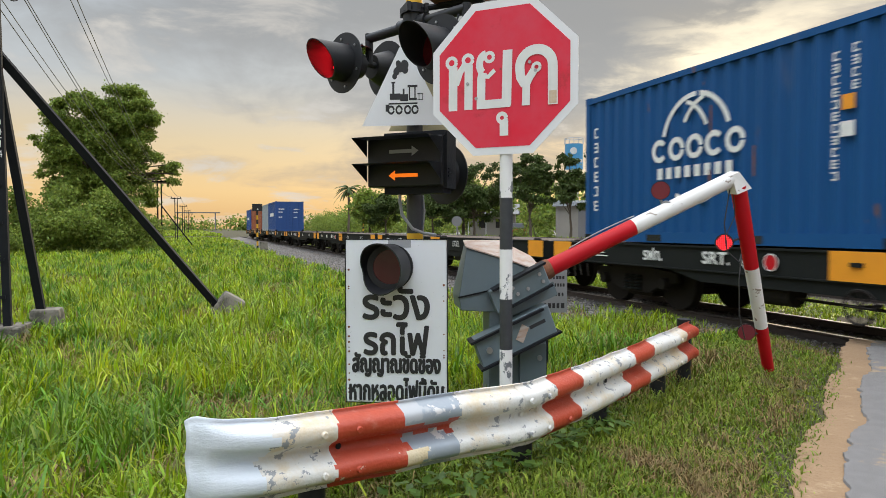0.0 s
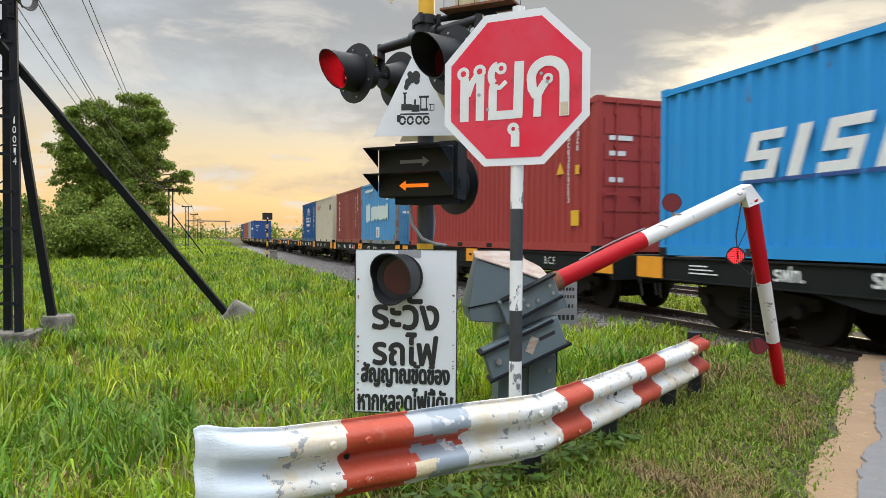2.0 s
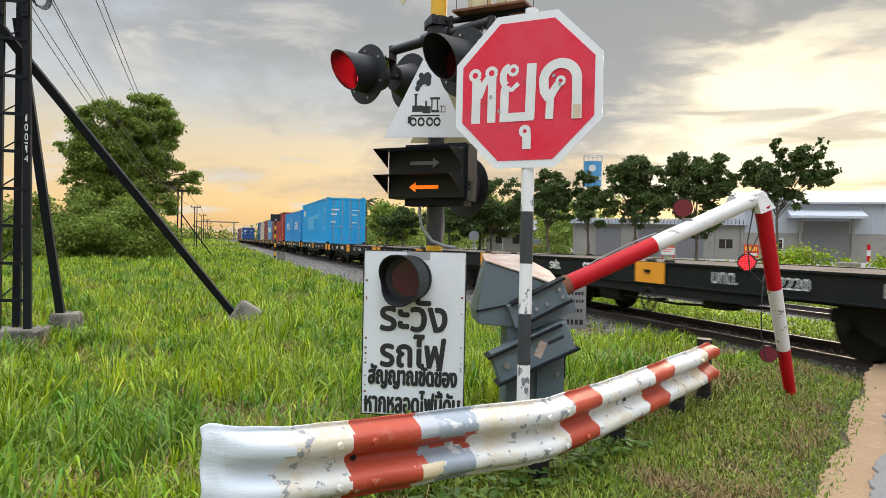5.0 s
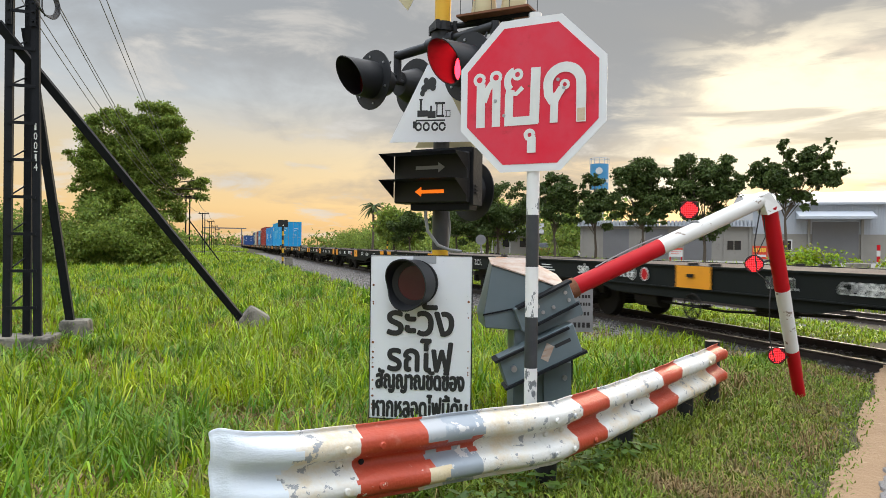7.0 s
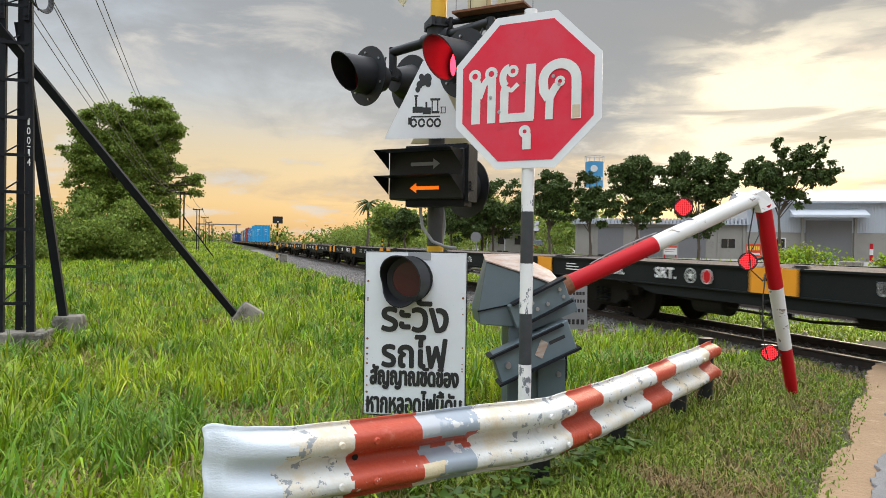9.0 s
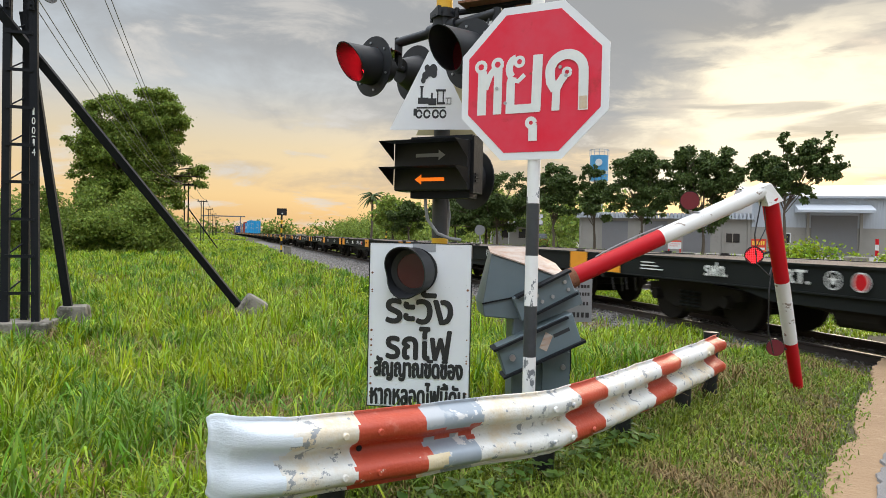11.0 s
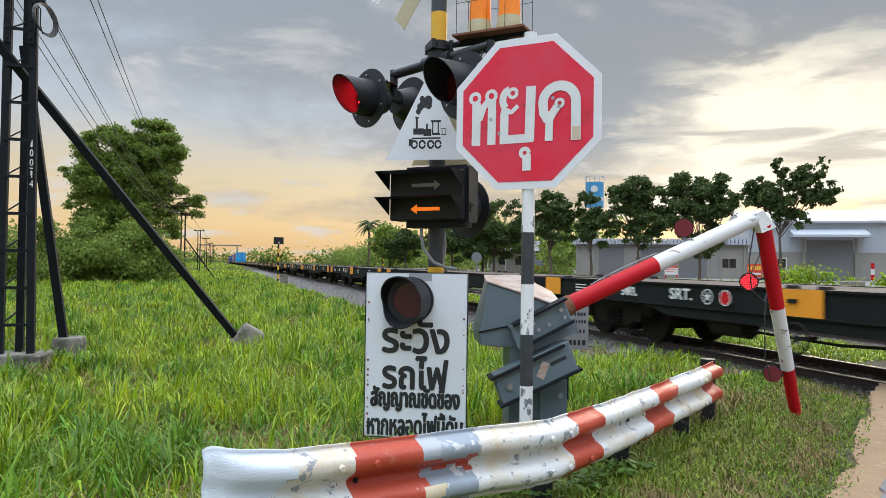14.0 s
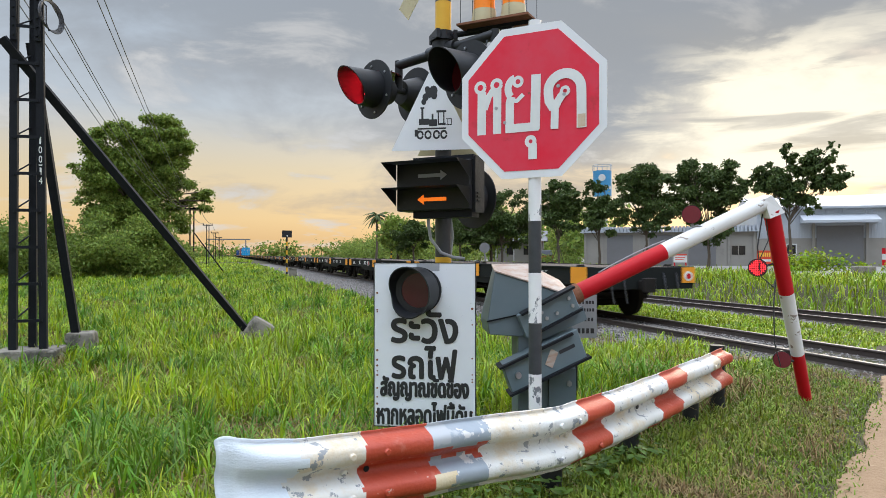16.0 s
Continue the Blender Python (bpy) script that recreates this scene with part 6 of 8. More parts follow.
    for z in zs:
        for x in xs:
            bar(bm, [tuple(ms @ Vector((x, 0.0, z))), tuple(ms @ Vector((x, 0.27, z)))], 0.0019, 5)
        for y in (0.27, 0.20):
            bar(bm, [tuple(ms @ Vector((xs[0], y, z))), tuple(ms @ Vector((xs[-1], y, z)))], 0.0019, 5)
    for x in xs:
        bar(bm, [tuple(ms @ Vector((x, 0.27, -0.09))), tuple(ms @ Vector((x, 0.27, 0.09)))], 0.0019, 5)
    part("beacon_cage", bm, M["black_iron"], sh)
    eye = Vector((0.035, 0.10, 1.505))
    t.matrix_world = Matrix.Translation(eye) @ Matrix.Scale(1.09, 4) @ Matrix.Translation(-eye) @ t.matrix_world


def make_board():
    m = facing((1.174, 4.42, 0.905), CAM_RIGHT)
    t = thing("warning_board", m, "white warning board with black Thai lettering and a round lamp", "warning sign")
    w, h = 0.332, 0.53
    bm = box(B(), -w, w, -h, h, -0.012, 0.0)
    bd = part("board", bevelled(bm, 0.004), M["board_white"], t)
    bm = B()
    for x0, x1, y0, y1 in ((-w - 0.004, w + 0.004, h, h + 0.004), (-w - 0.004, w + 0.004, -h - 0.004, -h), (-w - 0.004, -w, -h, h), (w, w + 0.004, -h, h)):
        box(bm, x0, x1, y0, y1, -0.014, 0.002)
    part("edge_trim", bm, M["black_iron"], bd)
    for body, cy, ww, hh, wt in (("\u0e23\u0e30\u0e27\u0e31\u0e07", 0.122, 0.43, 0.210, 0.007), ("\u0e23\u0e16\u0e44\u0e1f", -0.112, 0.42, 0.205, 0.007), ("\u0e2a\u0e31\u0e0d\u0e0d\u0e32\u0e13\u0e02\u0e31\u0e14\u0e02\u0e49\u0e2d\u0e07", -0.277, 0.575, 0.160, 0.006), ("\u0e2b\u0e32\u0e01\u0e2b\u0e25\u0e2d\u0e14\u0e44\u0e1f\u0e19\u0e35\u0e49\u0e14\u0e31\u0e1a", -0.440, 0.615, 0.150, 0.005)):
        lettering("lettering", body, M["letter_black"], bd, 0.0, cy, ww, hh, 0.001, None, wt)
    bm = tube(B(), Vector((-0.035, 0.355, 0.0)), Vector((-0.085, 0.345, 0.15)), 0.148, 0.166, 0.008, 30, cut=lambda th: 0.55 + 0.45 * abs(math.cos(th)) if math.sin(th) < 0 else 1.0)
    lamp = part("lamp_hood", bm, M["black_paint"], t, smooth=True)
    bm = cyl(B(), (-0.035, 0.355, 0.001), (-0.035, 0.355, 0.012), 0.118, n=28)
    part("lens", bm, M["lens_dusty"], lamp)
    bm = ring(B(), (-0.035, 0.355, 0.0), (0, 0, 1), 0.112, 0.15, 30, 0.02)
    part("lens_ring", bm, M["black_paint"], lamp)
    bm = B()
    rng = random.Random(4)
    for _ in range(26):
        x = rng.choice((-w + 0.02, w - 0.02, rng.uniform(-w, w)))
        y = rng.uniform(-h + 0.02, h - 0.02)
        part("rivet", cyl(B(), (x, y, 0.0), (x, y, 0.003), rng.uniform(0.004, 0.008), n=8), M["rust"], bd)
    bm = box(B(), -0.05, 0.10, h - 0.05, h - 0.001, 0.0005, 0.0025)
    part("tape_patch", bm, M["cable_grey"], bd)
    bm = B()
    for y in (0.40, -0.35):
        box(bm, 0.06, 0.24, y - 0.02, y + 0.02, -0.45, -0.012)
    part("bracket", bm, M["black_iron"], t)


def make_gate():
    o = (1.66, 4.58, 0)
    m = facing(o, (0.975, -0.222)) @ Matrix.Translation((0.045, 0, 0)) @ Matrix.Diagonal((0.88, 1, 1, 1))
    t = thing("barrier_machine", m, "grey level-crossing barrier machine with rust-streaked top, tilted", "barrier machine")
    # pedestal
    bm = box(B(), 0.20, 0.66, -0.02, 0.96, -0.30, -0.02)
    part("pedestal", bevelled(bm, 0.01), M["machine_grey"], t)
    bm = box(B(), 0.44, 0.655, 0.05, 0.70, -0.018, 0.006)
    d = part("service_door", bm, M["machine_grey"], t)
    bm = cyl(B(), (0.60, 0.60, 0.006), (0.60, 0.60, 0.02), 0.02, n=10)
    part("lock", bm, M["steel"], d)
    # housing
    def loft(front, back, d0, d1):
        bm = B()
        f, b = [bm.verts.new((x, z, d1)) for x, z in front], [bm.verts.new((x, z, d0)) for x, z in back]
        bm.faces.new(f)
        bm.faces.new(b[::-1])
        for i in range(len(f)):
            bm.faces.new((f[i], f[(i + 1) % len(f)], b[(i + 1) % len(f)], b[i]))
        bmesh.ops.recalc_face_normals(bm, faces=bm.faces)
        return bm
    foot = [(-0.03, 0.94), (-0.045, 1.03)]
    tail = [(0.62, 1.06), (0.22, 0.925)]
    bm = loft((foot + [(0.015, 1.372), (0.33, 1.285), (0.62, 1.195)] + tail)[::-1], (foot + [(0.06, 1.405), (0.36, 1.405), (0.62, 1.290)] + tail)[::-1], -0.40, 0.0)
    hs = part("housing", bevelled(bm, 0.006), M["machine_grey"], t)
    bm = loft([(0.005, 1.376), (0.33, 1.288), (0.635, 1.195), (0.637, 1.203), (0.33, 1.297), (0.005, 1.385)], [(0.05, 1.411), (0.36, 1.411), (0.635, 1.292), (0.637, 1.300), (0.36, 1.420), (0.05, 1.420)], -0.42, 0.010)
    part("lid", bm, M["machine_top"], hs)
    bm = prism(B(), [(-0.05, 1.025), (-0.05, 1.035), (0.22, 1.085), (0.22, 1.075)], -0.005, 0.012)
    part("seam", bm, M["black_iron"], hs)

    # arm holder and counterweight box, both on the arm's slope
    def slanted(x0, z0, x1, z1, half, d0, d1):
        a = Vector((x1 - x0, z1 - z0)).normalized()
        n = Vector((-a.y, a.x)) * half
        return prism(B(), [(x0 - n.x, z0 - n.y), (x1 - n.x, z1 - n.y), (x1 + n.x, z1 + n.y), (x0 + n.x, z0 + n.y)], d0, d1)
    hold = part("arm_holder", bevelled(slanted(0.21, 1.00, 0.63, 1.193, 0.085, 0.02, 0.10), 0.006), M["machine_grey"], t)
    part("holder_flange", slanted(0.20, 1.085, 0.61, 1.273, 0.008, 0.015, 0.14), M["black_iron"], hold)
    part("holder_flange", slanted(0.27, 0.94, 0.67, 1.123, 0.008, 0.015, 0.14), M["black_iron"], hold)
    for x, z in ((0.36, 1.10), (0.57, 1.195), (0.40, 1.06), (0.60, 1.145), (0.48, 1.095)):
        part("bolt", cyl(B(), (x, z, 0.10), (x, z, 0.115), 0.014, n=6), M["steel"], hold)
    cw = part("counterweight_box", bevelled(slanted(0.085, 0.66, 0.66, 0.895, 0.105, 0.0, 0.16), 0.006), M["machine_grey"], t)
    part("cover_edge", slanted(0.02, 0.735, 0.58, 0.965, 0.008, 0.0, 0.20), M["black_iron"], cw)
    part("cover_edge", slanted(0.10, 0.555, 0.72, 0.81, 0.008, 0.0, 0.20), M["black_iron"], cw)
    bm = B()
    cyl(bm, (0.165, 0.69, 0.16), (0.165, 0.69, 0.19), 0.022, n=12)
    part("pivot_bolt", bm, M["steel"], cw)
    part("rusty_plate", slanted(0.40, 0.745, 0.445, 0.85, 0.03, 0.16, 0.165), M["machine_top"], cw)
    # raised dark bar that paints the shaded inside of a slot
    part("slot_dark", slanted(0.48, 0.835, 0.60, 0.885, 0.012, 0.16, 0.1625), M["glass_hole_dark"], cw)
    part("strap", slanted(0.30, 0.93, 0.72, 1.09, 0.05, 0.01, 0.03), M["machine_grey"], cw)
    # small notice plate behind
    mp = facing((2.635, 5.02, 1.0), (0.95, -0.31))
    n = thing("notice_plate", mp, "small grey notice plate with unreadable dark writing on a post", "notice plate")
    bm = box(B(), -0.10, 0.10, -0.165, 0.175, -0.004, 0)
    pl = part("plate", bm, M["cable_grey"], n)
    bm = B()
    rng = random.Random(2)
    for y, k, hh in ((0.115, 7, 0.025), (0.055, 8, 0.025), (-0.02, 6, 0.028), (-0.11, 5, 0.04)):
        for i in range(k):
            x = -0.085 + 0.17 * i / k
            box(bm, x, x + 0.17 / k * rng.uniform(0.5, 0.85), y - hh / 2, y + hh / 2, 0.0005, 0.0015)
    part("writing_bars", bm, M["letter_black"], pl)
    bm = box(B(), -0.08, -0.05, -1.1, 0.15, -0.04, -0.005)
    part("post", bm, M["black_iron"], n)

    # the broken arm
    a0, bend, tip = Vector((2.33, 4.585, 1.205)), Vector((3.845, 4.43, 1.885)), Vector((4.60, 4.83, 0.285))
    t = thing("crossing_boom", pose(*a0), "red and white crossing barrier arm, snapped and hanging down", "barrier arm")
    d = bend - a0

    def seg(p, q, r0, r1, mat):
        part("arm_section", cyl(B(), p, q, r0, r1, 20, caps=True), M[mat], t, smooth=True)
    k1 = 0.452
    seg(Vector(), d * k1, 0.064, 0.062, "arm_red")
    seg(d * k1, d * 0.985, 0.062, 0.059, "arm_white")
    h = tip - a0
    kx = d + Vector((0.055, 0.0, -0.055))
    seg(kx, kx.lerp(h, 0.415), 0.060, 0.056, "arm_red")
    seg(kx.lerp(h, 0.415), kx.lerp(h, 0.745), 0.056, 0.052, "arm_white")
    seg(kx.lerp(h, 0.745), h, 0.052, 0.047, "arm_red")
    bm = B()
    v = [bm.verts.new(p) for p in (d * 0.965 + Vector((0, -0.055, 0.045)), d * 1.0 + Vector((0.02, -0.05, 0.05)), kx + Vector((0.085, -0.05, -0.02)), kx + Vector((-0.06, -0.06, -0.07)))]
    w = [bm.verts.new(x.co + Vector((0.0, 0.10, 0.01))) for x in v]
    bm.faces.new(v)
    bm.faces.new(w[::-1])
    for i in range(4):
        bm.faces.new((v[i], v[(i + 1) % 4], w[(i + 1) % 4], w[i]))
    part("torn_end", bm, M["arm_white"], t)
    bm = cyl(B(), d * -0.05, d * 0.022, 0.078, 0.072, 18)
    part("rusty_collar", bm, M["rust"], t, smooth=True)
    toward = Vector((-0.62, -0.78, 0))
    specs = (((3.262, 4.52, 1.79), 1, True), ((3.885, 4.56, 1.39), None, True), ((4.295, 4.76, 0.635), 1, True))
    for (x, y, z), ph, on in specs:
        c = Vector((x, y, z)) - a0
        ax = toward.normalized()
        bm = cyl(B(), c - ax * 0.05, c + ax * 0.02, 0.064, 0.070, 22)
        lamp = part("arm_lamp", bm, M["black_paint"], t, "round red lamp on the barrier arm", smooth=True)
        bm = B()
        s = ax.cross(Vector((0, 0, 1))).normalized()
        cyl(bm, c + ax * 0.020, c + ax * 0.023, 0.064, n=22)
        for i in range(-4, 5):
            for j in range(-4, 5):
                if i * i + j * j <= 17:
                    p = c + ax * 0.023 + s * 0.0135 * i + Vector((0, 0, 0.0135 * j))
                    cyl(bm, p, p + ax * 0.004, 0.0052, 0.003, 6, mi=1)
        part("led_lens", bm, [M["lamp_off"], M["red_led"]], lamp)
        # the arm lamps get the same added flap to blink
        if ph is not None:
            n2 = 22
            bm = B()
            prism(bm, [(0.066 * math.cos(2 * math.pi * i / n2), -0.066 + 0.066 * math.sin(2 * math.pi * i / n2)) for i in range(n2)], -0.001, 0.002)
            bm.transform(Matrix.Rotation(radians(90), 4, "X"))
            fl = part("shutter", bm, M["lamp_off"], lamp)
            top = c + ax * 0.031 + Vector((0, 0, 0.064))
            fl.matrix_basis = Matrix(((s.x, -ax.x, 0, top.x), (s.y, -ax.y, 0, top.y), (0, 0, 1, top.z), (0, 0, 0, 1)))
            ADDED_FLAPS.append((fl, ph))
    bm = B()
    bar(bm, sag(tuple(d * 0.12 + Vector((0, 0, 0.075))), tuple(d * 0.46 + Vector((0, 0, 0.08))), -0.012), 0.005, 5)
    bar(bm, [tuple(Vector((3.262, 4.52, 1.72)) - a0), tuple(Vector((3.27, 4.50, 1.68)) - a0), tuple(Vector((3.31, 4.48, 1.68)) - a0), tuple(Vector((3.34, 4.46, 1.62)) - a0)], 0.012, 6)
    torus(bm, Vector((3.30, 4.49, 1.685)) - a0, (0.4, 0.2, 0.6), 0.035, 0.008, 14, 5)
    part("wiring", bm, M["cable_grey"], t)
    bm = B()
    bar(bm, [tuple(Vector(p) - a0) for p in ((3.83, 4.44, 1.80), (3.80, 4.46, 1.55), (3.86, 4.50, 1.33), (3.98, 4.50, 1.24), (4.02, 4.52, 1.30), (4.00, 4.52, 1.1), (4.06, 4.58, 0.8), (4.19, 4.66, 0.6))], 0.005, 5)
    bar(bm, [tuple(Vector(p) - a0) for p in ((3.86, 4.44, 1.80), (3.90, 4.46, 1.6), (3.87, 4.52, 1.45))], 0.004, 5)
    bar(bm, [tuple(Vector(p) - a0) for p in ((3.95, 4.56, 1.40), (4.03, 4.56, 1.42), (4.08, 4.55, 1.36))], 0.010, 5)
    bar(bm, [tuple(Vector(p) - a0) for p in ((4.33, 4.76, 0.62), (4.40, 4.74, 0.62), (4.44, 4.74, 0.66))], 0.010, 5)
    part("wiring", bm, M["wire"], t)


def make_barrier():
    """W-beam crash barrier: two beams that overlap, on short posts."""
    t = thing("crash_barrier", pose(0, 0, 0), "dented red and white steel crash barrier with peeling paint", "crash barrier")
    path = [(-0.045, 2.698, 0.846), (-0.005, 2.719, 0.834), (0.084, 2.754, 0.809), (0.230, 2.802, 0.786), (0.457, 2.875, 0.773), (0.789, 2.983, 0.765), (1.082, 3.080, 0.755), (1.425, 3.191, 0.741), (1.535, 3.232, 0.737), (1.696, 3.335, 0.733), (2.249, 3.694, 0.735), (2.856, 4.093, 0.754), (3.579, 4.580, 0.777)]
    P = np.array(path)
    seg = np.concatenate([[0], np.cumsum(np.linalg.norm(np.diff(P[:, :2], axis=0), axis=1))])
    prof = [(0.0, 0.012), (-0.010, 0.004), (-0.024, 0.036), (-0.040, 0.070), (-0.058, 0.083), (-0.092, 0.083), (-0.108, 0.070), (-0.132, 0.024), (-0.148, 0.004), (-0.164, 0.004), (-0.180, 0.024), (-0.204, 0.070), (-0.220, 0.083), (-0.254, 0.083), (-0.272, 0.070), (-0.288, 0.036), (-0.302, 0.004), (-0.312, 0.012)]

    def where(a):
        return np.array([np.interp(a, seg, P[:, i]) for i in range(3)])

    def coat(a, j):
        """Which paint lies at a metres along, on fold j counted from the top: 0 old white, 1 fresh white, 2 red, 3 bare grey, 4 cream undercoat."""
        w = a + 0.012 * noise.noise(Vector((a * 7, j * 0.6, 1))) + 0.006 * noise.noise(Vector((a * 25, j * 1.7, 3)))
        if w < 0.29 + 0.06 * noise.noise(Vector((j * 0.9, a * 9, 2))) - 0.03 * (j > 8):
            return 1
        if w < 0.575 - 0.0015 * j:
            return 0
        if w < 0.882:
            return 2
        if w < 1.192 - 0.001 * j:
            rag = noise.noise(Vector((a * 9, j * 0.35, 5)))
            if j < 5 + 2 * rag:
                return 3
            if j < 9 + 3 * rag - 3 * (a - 0.88):
                return 2
            return 4 if a < 1.03 + 0.22 * rag and j > 10 else 3
        if w < 1.875 - 0.004 * j:
            return 0
        if w < 2.144 - 0.001 * j:
            return 2
        if w < 2.90 - 0.010 * j:
            return 0
        if w < 3.24 - 0.011 * j:
            return 2
        return 0 if w < 3.85 else 2

    def beam(a0, a1, lift):
        n = int((a1 - a0) / 0.012)
        V, fm, F = [], [], []
        k = len(prof)
        for i in range(n + 1):
            a = a0 + (a1 - a0) * i / n
            c, e = where(a), where(a + 0.04) - where(a - 0.04)
            e /= np.linalg.norm(e[:2])
            out = np.array([e[1], -e[0], 0])
            flat = 1 - 0.80 * float(smooth(a, 0.24, 0.015))          # the near end is hammered flat and flared
            tall = 1 + 0.05 * float(smooth(a, 0.30, 0.0))
            nip = 0.5 * max(0.0, 1 - a / 0.045) ** 2 * 0.16         # rounded corners
            dent = 0.005 * math.sin(a * 9) + 0.003 * math.sin(a * 23)
            curl = -0.05 * float(smooth(a, 0.07, 0.0))
            for q, (z, o) in enumerate(prof):
                bent = 0.006 * noise.noise(Vector((a * 4, q * 0.5, 8)))
                V.append(c + out * (o * flat + lift + dent + bent + curl + 0.03 * (1 - flat)) + np.array([0, 0, -0.155 * tall + (z + 0.155) * tall * (1 - 2 * nip) + 0.5 * bent]))
        for i in range(n):
            for j in range(k - 1):
                q = i * k + j
                F.append((q, q + 1, q + k + 1, q + k))
                fm.append(coat(a0 + (a1 - a0) * (i + 0.5) / n, j))
        me = bulk("beam", np.array(V), np.array(F), [M["rail_white"], M["rail_fresh"], M["rail_red"], M["rail_grey"], M["rail_cream"]], np.array(fm), True)
        ob = new("beam", me)
        ob.parent = t
        so = ob.modifiers.new("thickness", "SOLIDIFY")
        so.thickness, so.offset = 0.004, -1
        return ob
    beam(0.0, 1.575, 0.0)
    beam(1.36, seg[-1], -0.008)
    for a, zs in ((0.505, (-0.075, -0.156, -0.237)), (0.66, (-0.075, -0.237)), (1.625, (-0.075, -0.156, -0.237)), (1.76, (-0.075, -0.156, -0.237)), (1.98, (-0.237,)), (2.80, (-0.156,)), (3.70, (-0.075, -0.237))):
        for z in zs:
            c, e = where(a), where(a + 0.04) - where(a - 0.04)
            e /= np.linalg.norm(e[:2])
            out = np.array([e[1], -e[0], 0])
            o = 0.083 if z != -0.156 else 0.002
            p = Vector(c + out * o + np.array([0, 0, z]))
            bm = cyl(B(), p, p + Vector(out) * 0.010, 0.016, 0.011, 12)
            part("bolt", bm, M[("rail_white", "rail_fresh", "rail_red", "rail_grey", "rail_cream")[coat(a, 3)]], t)
    p = where(0.60)
    e = where(0.64) - where(0.56)
    e /= np.linalg.norm(e[:2])
    out = Vector((e[1], -e[0], 0))
    q = Vector(p) + out * 0.012 + Vector((0, 0, -0.150))
    # black disc on the beam: the dark of an empty hole as colour
    part("bolt_hole_dark", cyl(B(), q, q + out * 0.003, 0.013, n=10), M["black_iron"], t)
    for a, h in ((0.53, -0.04), (1.72, -0.04), (2.60, -0.04), (3.60, -0.04), (4.17, 0.04)):
        c = where(min(a, seg[-1]))
        e = where(2.0) - where(1.9)
        e /= np.linalg.norm(e[:2])
        back = -np.array([e[1], -e[0], 0]) * 0.06 + e * max(0, a - seg[-1])
        p = Vector(c + back)
        bm = cyl(B(), (p.x, p.y, -0.2), (p.x, p.y, c[2] - 0.03 + h), 0.056, n=18)
        part("post", bm, M["black_paint"], t, smooth=True)


def make_tower():
    t = thing("telegraph_mast", pose(-2.86, 11.26, 0), "black lattice telegraph mast made of old rails on concrete", "mast")

    tops = 8.6
    for x0, x1, d in ((-0.205, -0.205, 0.0), (0.185, 0.060, 0.0), (-0.02, -0.03, 0.26)):
        bm = B()
        lo, hi = Vector((x0, d, 0.1)), Vector((x1, d, tops))
        for hw, dd in ((0.05, -0.03),):
            v = [bm.verts.new(p) for p in (lo + Vector((-hw, dd - 0.012, 0)), lo + Vector((hw, dd - 0.012, 0)), hi + Vector((hw, dd - 0.012, 0)), hi + Vector((-hw, dd - 0.012, 0)))]
            w = [bm.verts.new(p.co + Vector((0, 0.09, 0))) for p in v]
            bm.faces.new(v)
            bm.faces.new(w[::-1])
            for i in range(4):
                bm.faces.new((v[i], v[(i + 1) % 4], w[(i + 1) % 4], w[i]))
        part("leg", bm, M["black_iron"], t)
    for i in range(16):
        z = 0.55 + 0.525 * i
        xr = 0.185 - 0.125 * z / tops
        bm = box(B(), -0.205, xr, -0.06, -0.045, z - 0.022, z + 0.022)
        part("rung", bm, M["black_iron"], t)
        bm = bar(B(), [(-0.2, -0.02, z), (-0.03, 0.26, z + 0.2)], 0.012, 5)
        part("lacing", bm, M["black_iron"], t)
    bm = box(B(), -0.42, 0.40, -0.24, 0.45, -0.25, 0.14)
    part("foundation", bevelled(bm, 0.03, 2), M["concrete"], t)
    # splice plates
    for x in (-0.205, 0.10):
        bm = box(B(), x - 0.04, x + 0.04, -0.075, -0.06, 4.55, 5.2)
        for q in range(5):
            cyl(bm, (x, -0.075, 4.62 + q * 0.13), (x, -0.095, 4.62 + q * 0.13), 0.016, n=8)
        part("splice_plate", bm, M["black_iron"], t)
    # number painted on the leg
    for i, (c, dz) in enumerate((("1", 0), ("0", 0.135), ("0", 0.27), ("-", 0.355), ("1", 0.44), ("4", 0.575))):
        z = 3.13 - dz
        lettering("digit", c, M["letter_white"], t, 0.185 - 0.125 * z / tops + 0.0, z, 0.045 if c != "1" else 0.024, 0.10 if c != "-" else 0.016, 0.0, Matrix(((1, 0, 0, 0), (0, 0, -1, -0.046), (0, 1, 0, 0), (0, 0, 0, 1))))
    # stays made of rail
    for a, b, nm in (((-0.34, -0.08, 4.55), (3.05, 1.55, 0.10), "long_stay"), ((-0.07, 0.28, 4.6), (0.43, 0.95, 0.10), "back_stay")):
        a, b = Vector(a), Vector(b)
        bm = bar(B(), [a, b], 0.082, 4)
        part(nm, bm, M["black_iron"], t)
    for x, y, w in ((3.15, 1.58, 0.25), (0.48, 1.0, 0.25)):
        bm = box(B(), x - w, x + w, y - w, y + w, -0.2, 0.27, taper=0.8)
        if x > 2:
            bm.transform(Matrix.Translation((x, y, 0)) @ Matrix.Translation((0.03, 0, 0.08)) @ Matrix.Rotation(radians(32), 4, "Y") @ Matrix.Translation((-x, -y, 0)))
        part("anchor_block", bevelled(bm, 0.05, 2), M["concrete"], t)
    # coil of spare wire and bracket
    bm = B()
    for q in range(5):
        torus(bm, (0.27 + 0.008 * q, -0.15 + 0.012 * q, 4.90), (0.90, -0.42, 0.12), 0.21 + 0.006 * q, 0.009, 30, 5)
    part("wire_coil", bm, M["wire"], t)
    bm = B()
